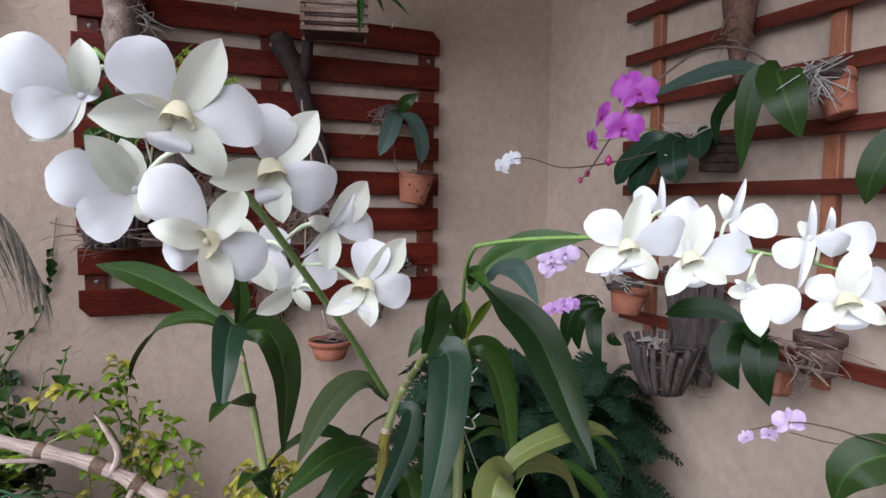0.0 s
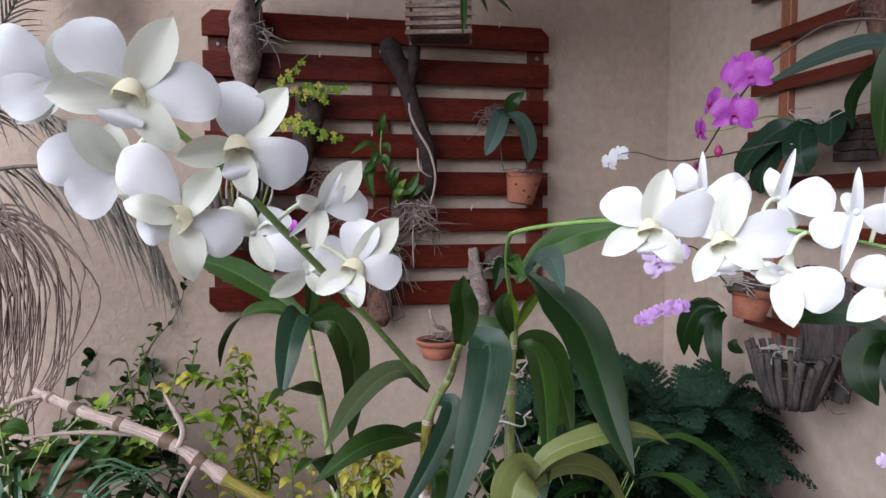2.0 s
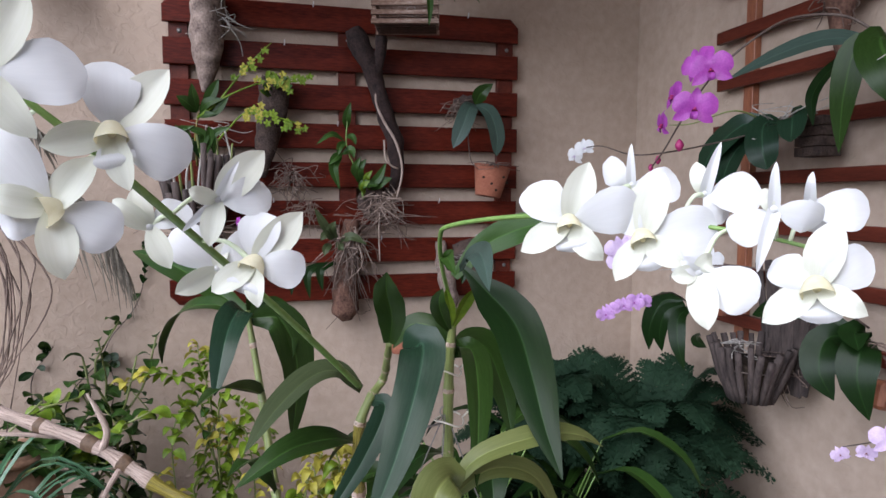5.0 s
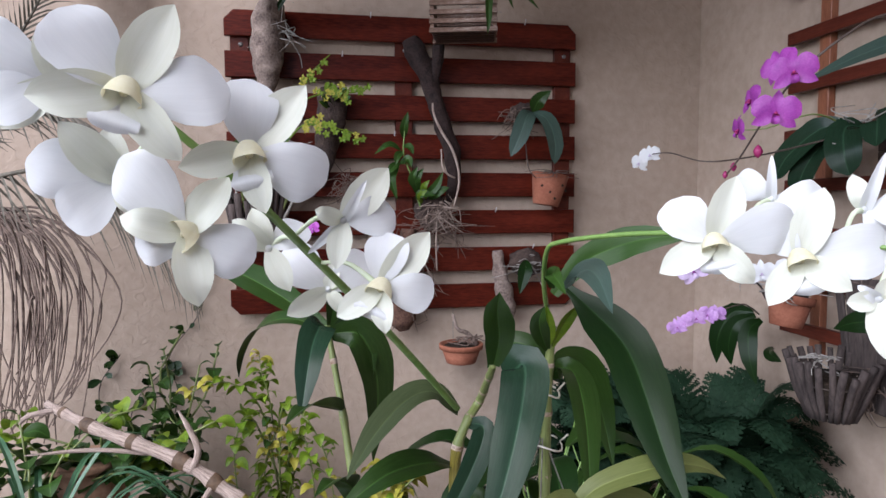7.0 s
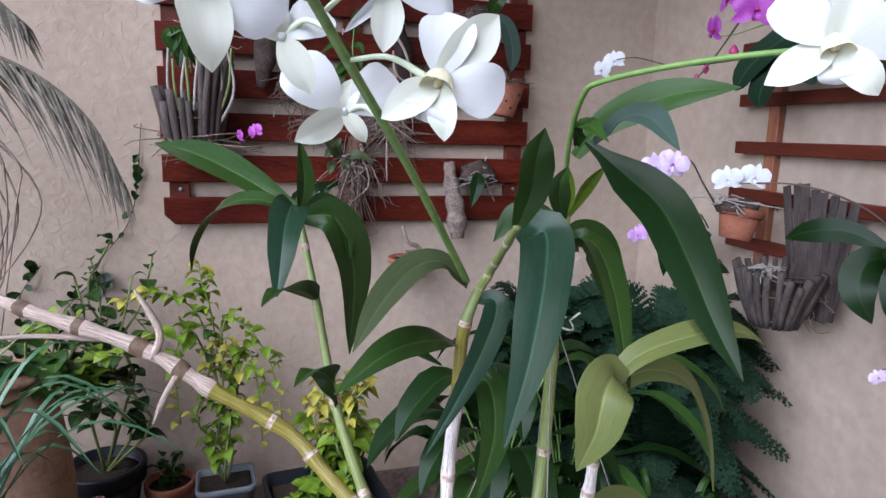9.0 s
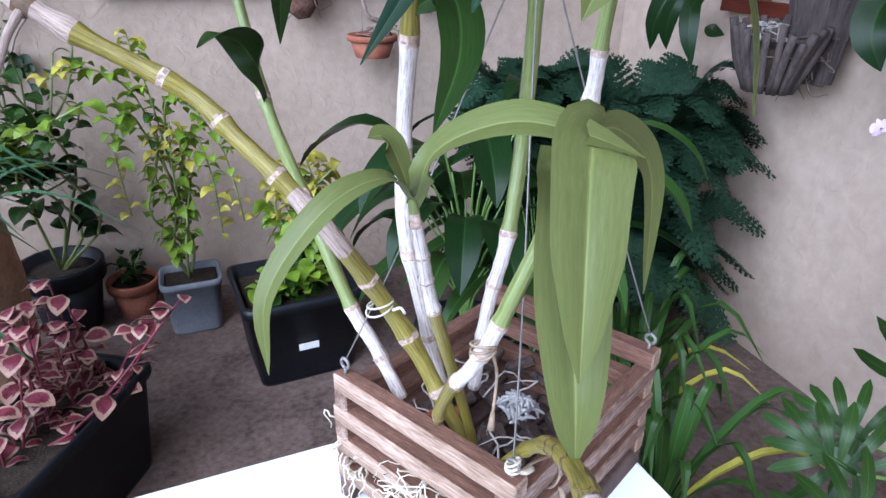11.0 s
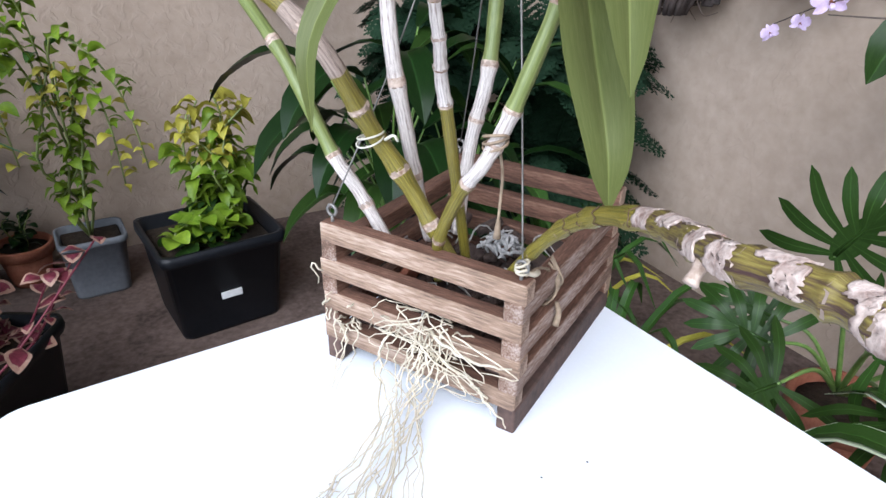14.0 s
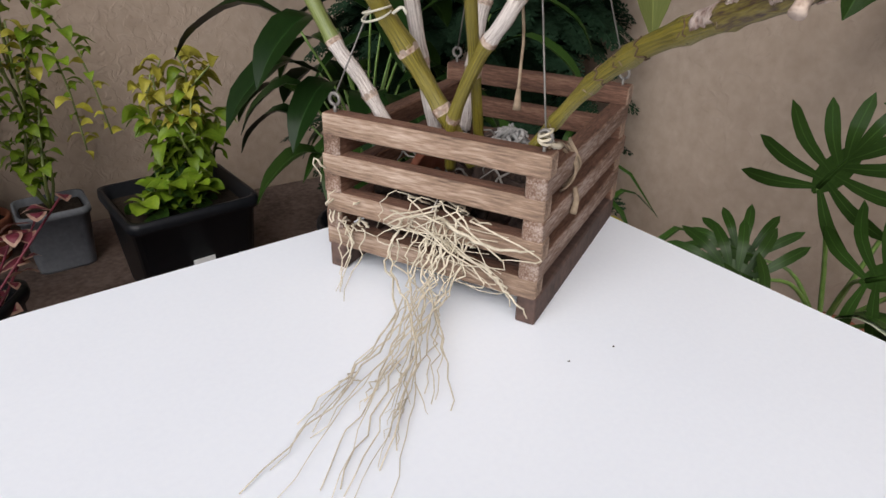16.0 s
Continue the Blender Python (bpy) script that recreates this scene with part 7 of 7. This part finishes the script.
tagged(part("foliage", s1, M_COLEUS, co), kind="stuff")
tagged(part("leaf_margin", s2, M_COLEUS_RIM, co, "pale pink leaf margins"), kind="stuff")

# fern in the corner
fn = thing("fern", "large bushy dark green fern in the corner", "fern")
pot(fn, (1.43, 2.26, FLOOR), 0.17, 0.26, M_BLACK)
pot(fn, (1.17, 2.5, FLOOR), 0.14, 0.22, M_BLACK)
rnd = random.Random(69)


def fern_frond(pts, wide, mat=M_FERN):
    """A feathery frond: a stalk, paired side stalks and many small leaflets, tapering to the tip."""
    s = Shape()
    n = 24
    c = curve(pts, n)
    s.tube(c[::4] + [c[-1]], ((0, 0.0024), (1, 0.0008)), 4)
    roll = rnd.uniform(-0.5, 0.5)
    for i in range(3, n):
        t_ = (c[min(i + 1, n - 1)] - c[i - 1]).normalized()
        side = t_.cross(Vector((0.25 * roll, roll, 1))).normalized()
        w = wide * (1 - (i - 3) / (n - 2)) ** 0.55 * min(1.0, 0.45 + (i - 3) * 0.15)
        for sg in (-1, 1):
            e = c[i] + side * sg * w + t_ * w * 0.45 + Vector((0, 0, -0.16 * w + rnd.uniform(-0.006, 0.006)))
            d = e - c[i]
            nrm = d.cross(t_) * sg
            nrm = nrm.normalized() if nrm.length > 1e-6 else Vector((0, 0, 1))
            cross = nrm.cross(d).normalized()
            m = max(3, int(w / 0.010))
            vs, fs = [], []
            for j in range(m):                   # leaflets on both sides of the side stalk
                f = (j + 0.4) / m
                q = c[i] + d * f
                l = (0.026 * (1 - 0.6 * f) + 0.005) * min(1, w / 0.06 + 0.4)
                for g in (-1, 1):
                    o = len(vs)
                    dirn = (cross * g + d.normalized() * 0.55).normalized()
                    a = d.normalized() * l * 0.34
                    lift = nrm * rnd.uniform(-0.002, 0.002)
                    vs += [q - a * 0.6, q + dirn * l * 0.55 - a * 0.7 + lift, q + dirn * l + lift * 2, q + dirn * l * 0.45 + a + lift]
                    fs.append((o, o + 1, o + 2, o + 3))
            s.add(vs, fs)
    s.flat = True
    part("frond", s, mat, fn)


for cx, cy, count, top in ((1.43, 2.26, 120, 0.90), (1.15, 2.5, 64, 0.92)):
    for k in range(count):
        a = k * 2.399
        f = (k + 0.5) / count
        d = Vector((math.cos(a), math.sin(a), 0))
        b = Vector((cx, cy, 0.12 + 0.45 * f)) + d * 0.04
        reach = (0.34 - 0.16 * f) * rnd.uniform(0.8, 1.15)
        if d.x > 0 and cx > 1.3:
            reach = min(reach, 0.24 / max(d.x, 0.4))
        if d.y > 0 and cy > 2.4:
            reach = min(reach, 0.42 / max(d.y, 0.4))
        rise = top - b.z - 0.28 * (1 - f) + rnd.uniform(-0.12, 0.05)
        if f < 0.35:
            rise = rnd.uniform(0.05, 0.28)
        e = b + d * reach + Vector((0, 0, rise))
        fern_frond([b, b + d * reach * 0.3 + Vector((0, 0, rise * 0.7)), b + d * reach * 0.7 + Vector((0, 0, rise * 1.03)), e + d * reach * 0.12 - Vector((0, 0, 0.03 + 0.05 * (1 - f)))], rnd.uniform(0.07, 0.11))

# broad-leaved plant behind the basket
bl = thing("broadleaf_plant", "dark green broad-leaved plant behind the table", "leafy plant", "broadleaf plants")
pot(bl, (0.78, 2.12, FLOOR), 0.14, 0.22, M_BLACK)
rnd = random.Random(71)
for k in range(30):
    a = k * 2.399 + 0.3
    d = Vector((math.cos(a), math.sin(a), 0))
    reach = rnd.uniform(0.12, 0.34)
    z = rnd.uniform(0.35, 0.88)
    b = Vector((0.78, 2.1, 0.2))
    k1 = b + d * reach * 0.5 + Vector((0, 0, z - 0.2))
    st = stem(bl, [b, b + d * reach * 0.15 + Vector((0, 0, (z - 0.2) * 0.6)), k1], 0.005, M_STALK, n=8, seg=5)
    l = rnd.uniform(0.2, 0.3)
    blade(bl, [k1, k1 + d * l * 0.4 + Vector((0, 0, 0.04)), k1 + d * l * 0.8 + Vector((0, 0, -0.02)), k1 + d * l + Vector((0, 0, -0.09))], l * 0.21, (0, 0, 1), M_LEAF_DARK if k % 3 else M_LEAF, LANCE, 0.25, n=10)
bl2 = thing("broadleaf_plant", "dark green plant with long leaves by the fern", "leafy plant", "broadleaf plants")
for k in range(22):
    a = k * 2.399
    d = Vector((math.cos(a), math.sin(a), 0))
    reach, z, l = rnd.uniform(0.05, 0.2), rnd.uniform(0.3, 0.78), rnd.uniform(0.22, 0.36)
    b = Vector((1.05, 2.18, FLOOR + 0.01))
    k1 = b + d * reach + Vector((0, 0, z))
    stem(bl2, [b, b + d * reach * 0.3 + Vector((0, 0, z * 0.6)), k1], 0.004, M_STALK, n=8, seg=5)
    blade(bl2, [k1, k1 + d * l * 0.4 + Vector((0, 0, 0.05)), k1 + d * l * 0.8 + Vector((0, 0, 0.0)), k1 + d * l + Vector((0, 0, -0.08))], 0.03, (0, 0, 1), M_LEAF_DARK if k % 2 else M_LEAF_MID, STRAP, 0.25, n=10)
# clumps of strap leaves by the east wall
for cx, cy, h, n, sd in ((1.12, 1.72, 0.40, 26, 72), (1.22, 1.90, 0.42, 24, 73), (1.05, 1.48, 0.34, 18, 74)):
    rnd = random.Random(sd)
    cl = thing("strap_plant", "clump of bright green arching strap leaves", "strap plant", "strap plants")
    for k in range(n):
        a = k * 2.399
        d = Vector((math.cos(a), math.sin(a), 0))
        l, hh = rnd.uniform(0.12, 0.3), h * rnd.uniform(0.5, 1.1)
        b = Vector((cx, cy, FLOOR + 0.005)) + d * 0.02
        m_ = M_LEAF_YELLOW if k == 5 else (M_LEAF_MID if k % 3 else M_LEAF)
        blade(cl, [b, b + d * l * 0.3 + Vector((0, 0, hh * 0.6)), b + d * l * 0.75 + Vector((0, 0, hh)), b + d * l * 1.25 + Vector((0, 0, hh * 0.72))], 0.014, (0, 0, 1), m_, ((0, 0.6), (0.4, 1), (0.8, 0.7), (1, 0.04)), 0.35, n=10, cols=3, thick=0)

# philodendron with fingered leaves
def fingered(owner, base, hub, axis, size, mat, seed, fingers=6):
    """A leaf of long lobes fanned about a midrib."""
    rnd = random.Random(seed)
    axis = Vector(axis).normalized()
    nrm = Vector((-0.6, -0.42, 0.62))
    side = axis.cross(nrm).normalized()
    nrm = side.cross(axis).normalized()
    st = stem(owner, [base, Vector(base).lerp(Vector(hub), 0.5) + Vector((0, 0, 0.05)), hub], 0.006, M_STALK, "leaf_stalk", n=10, seg=6)
    s = Shape()
    h = Vector(hub)
    s.tube([h, h + axis * size * 0.5, h + axis * size], ((0, 0.005), (1, 0.002)), 5, 6)
    for k in range(fingers):
        f = k / (fingers - 1)
        for sg in ((-1, 1) if k < fingers - 1 else (1,)):
            a = (1 - f) * 2.15 * sg if k < fingers - 1 else 0
            root_ = h + axis * size * (0.02 + 0.5 * f)
            d = (axis * math.cos(a) + side * math.sin(a)).normalized()
            l = size * (1.0 - 0.25 * f) * rnd.uniform(0.9, 1.1)
            s.blade([root_, root_ + d * l * 0.5 + nrm * 0.01, root_ + d * l - nrm * l * rnd.uniform(0.05, 0.25)], size * 0.088, nrm, ((0, 0.3), (0.3, 0.75), (0.62, 1), (0.86, 0.75), (1, 0.05)), 8, 5, 0.12, 0, curl=0.1)
    s.blade([h - axis * size * 0.08, h + axis * size * 0.3, h + axis * size * 0.75], size * 0.17, nrm, OVAL, 8, 5, 0.1, 0)
    part("leaf", s, mat, st)


ph = thing("philodendron", "philodendron with deeply cut green leaves in a terracotta pot", "philodendron")
pot(ph, (1.42, 1.10, FLOOR), 0.11, 0.2, M_TERRA)
PH = Vector((0.09, -0.02, 0.02))
for k, (hub, ax, sz) in enumerate((((1.16, 1.155, 0.575), (0.05, -0.22, 0.45), 0.165), ((1.11, 1.20, 0.365), (-0.2, 0.35, 0.1), 0.14), ((1.06, 0.985, 0.49), (0.0, -0.4, 0.3), 0.15), ((1.02, 0.92, 0.43), (-0.25, -0.45, 0.0), 0.15),
                                    ((1.21, 1.26, 0.36), (-0.2, 0.5, 0.1), 0.13), ((1.26, 0.84, 0.5), (0.1, -0.6, 0.1), 0.16), ((1.04, 1.12, 0.34), (-0.4, 0.1, -0.1), 0.14), ((1.34, 1.02, 0.68), (0.2, -0.1, 0.5), 0.16), ((1.10, 0.80, 0.40), (-0.4, -0.5, 0.0), 0.16))):
    fingered(ph, (1.38, 1.10, 0.24), Vector(hub) + PH, ax, sz, M_LEAF_MID if k % 3 else M_LEAF, 80 + k)
vg = thing("variegated_plant", "leafy plant with white-edged leaves beside the table", "leafy plant", "broadleaf plants")
pot(vg, (1.08, 0.72, FLOOR), 0.11, 0.22, M_TERRA)
for k in range(9):
    a = k * 0.7
    d = Vector((math.cos(a), math.sin(a), 0))
    b = Vector((1.08, 0.72, 0.2))
    blade(vg, [b, b + d * 0.08 + Vector((0, 0, 0.22)), b + d * 0.2 + Vector((0, 0, 0.27)), b + d * 0.3 + Vector((0, 0, 0.2))], 0.036, (0, 0, 1), M_PEDICEL, LANCE, 0.2)
    blade(vg, [b + Vector((0, 0, 0.004)), b + d * 0.08 + Vector((0, 0, 0.225)), b + d * 0.2 + Vector((0, 0, 0.275)), b + d * 0.29 + Vector((0, 0, 0.21))], 0.029, (0, 0, 1), M_LEAF_MID, LANCE, 0.2)

# palm at the left, with dry hanging strands
palm = thing("palm", "slender palm with thin grey-green fronds and dry hanging strands", "palm")
stem(palm, [(-0.98, 2.62, FLOOR), (-0.95, 2.62, 0.7), (-0.9, 2.6, 1.3), (-0.92, 2.58, 2.0), (-0.95, 2.56, 2.6)], 0.075, M_BARK, "trunk", 24, 12)
rnd = random.Random(91)


def frond(pts, w, mat, gap=2, hang=0.5, n=70, spread=0.6):
    s = Shape()
    s.tube(pts, ((0, 0.008), (1, 0.002)), 6, 26)
    c = curve(pts, n)
    for i in range(6, n, gap):
        t = (c[min(i + 1, n - 1)] - c[i - 1]).normalized()
        side = t.cross(Vector((0, 0, 1)))
        side = side.normalized() if side.length > 0.05 else Vector((1, 0, 0))
        l = w * (0.35 + 0.65 * math.sin(math.pi * (i / n) ** 0.9)) * rnd.uniform(0.8, 1.1)
        for sg in (-1, 1):
            e = c[i] + side * sg * l * spread + t * l * 0.6 + Vector((0, 0, -hang * l * rnd.uniform(0.7, 1.3)))
            s.blade([c[i], c[i].lerp(e, 0.5) + Vector((0, 0, 0.015)), e], 0.0036, (0.2, -1, 0.3), ((0, 1), (0.6, 0.8), (1, 0.1)), 5, 3, 0.2, 0)
    return part("frond", s, mat, palm)


frond([(-0.92, 2.58, 2.3), (-0.8, 2.5, 2.3), (-0.62, 2.46, 2.26), (-0.45, 2.44, 2.36), (-0.38, 2.43, 2.5)], 0.3, M_PALM, 2, 0.1)
frond([(-0.92, 2.58, 1.55), (-0.755, 2.47, 1.60), (-0.573, 2.46, 1.625), (-0.418, 2.46, 1.567), (-0.293, 2.45, 1.449), (-0.215, 2.45, 1.27)], 0.22, M_PALM, 2, 0.95, 84, 0.36)
frond([(-0.92, 2.58, 1.6), (-0.796, 2.47, 1.75), (-0.716, 2.46, 1.919), (-0.622, 2.45, 2.083), (-0.55, 2.45, 2.22)], 0.24, M_PALM, 2, 0.2, 70)
frond([(-0.92, 2.58, 1.5), (-0.82, 2.45, 1.72), (-0.68, 2.4, 1.80), (-0.5, 2.36, 1.76), (-0.4, 2.34, 1.68)], 0.2, M_PALM, 2, 0.6, 76, 0.42)
frond([(-0.92, 2.58, 1.9), (-0.98, 2.4, 2.1), (-0.95, 2.25, 2.2), (-0.85, 2.1, 2.15)], 0.3, M_PALM, 2, 0.4)
for k in range(58):                          # dry flower strands
    x = -0.90 + rnd.uniform(0, 0.14)
    w = rnd.uniform(0.04, 0.36) * rnd.uniform(0.6, 1.0)
    s = Shape()
    s.tube([(x, 2.52, 1.48 + rnd.gauss(0, 0.02)), (x + w * 0.55, 2.5, 1.50 - rnd.uniform(0, 0.1)), (x + w * 0.98, 2.49, 1.30 + rnd.gauss(0, 0.06)), (x + w * 0.95, 2.48, 1.08 + rnd.gauss(0, 0.06)), (x + w * 0.55 + 0.02 + rnd.gauss(0, 0.04), 2.48, 0.88 + rnd.gauss(0, 0.06))], ((0, 0.0042), (1, 0.0018)), 5, 16)
    part("dry_strand", s, M_DRY, palm)

# creeper on the north wall
vine = thing("wall_creeper", "thin dark-leaved creeper climbing the plaster wall", "creeper")
rnd = random.Random(95)
for pts in ([(-0.62, 2.99, 0.4), (-0.56, 2.99, 0.74), (-0.45, 2.99, 0.88), (-0.40, 2.99, 0.98), (-0.32, 2.99, 1.08), (-0.28, 2.99, 1.2), (-0.25, 2.99, 1.45)], [(-0.5, 2.99, 0.5), (-0.4, 2.99, 0.75), (-0.42, 2.99, 0.9)], [(-0.62, 2.99, 0.5), (-0.68, 2.99, 0.8), (-0.6, 2.99, 0.95)]):
    stem(vine, pts, 0.003, M_STEM, n=20, seg=5)
    c = curve(pts, 60)
    for k in range(15):
        q = c[rnd.randint(4, 59)] + Vector((0, -0.004, 0))
        a = rnd.uniform(-2.6, 2.6)
        d = Vector((math.sin(a), -0.25, math.cos(a)))
        l = rnd.uniform(0.025, 0.055)
        blade(vine, [q, q + d * l * 0.55, q + d * l + Vector((0, -0.01, -0.01))], l * 0.36, (0, -1, 0.3), M_LEAF_DARK if k % 3 else M_LEAF, ROUND, 0.15, n=6, cols=3, thick=0)
g3 = thing("green_bush", "low dense green bush with pointed leaves at the wall's foot", "bush", "green bushes")
leafy(g3, [(wander((-0.8, 2.3, 0.3), (-1.05 + 0.08 * k, 2.15 + 0.07 * (k % 3), 0.85 + 0.05 * (k % 3)), 160 + k, 0.06), 0.005) for k in range(9)], 16, 0.1, [M_LEAF_DARK, M_LEAF, M_LEAF_MID], 96, 0.4, wide=0.4)
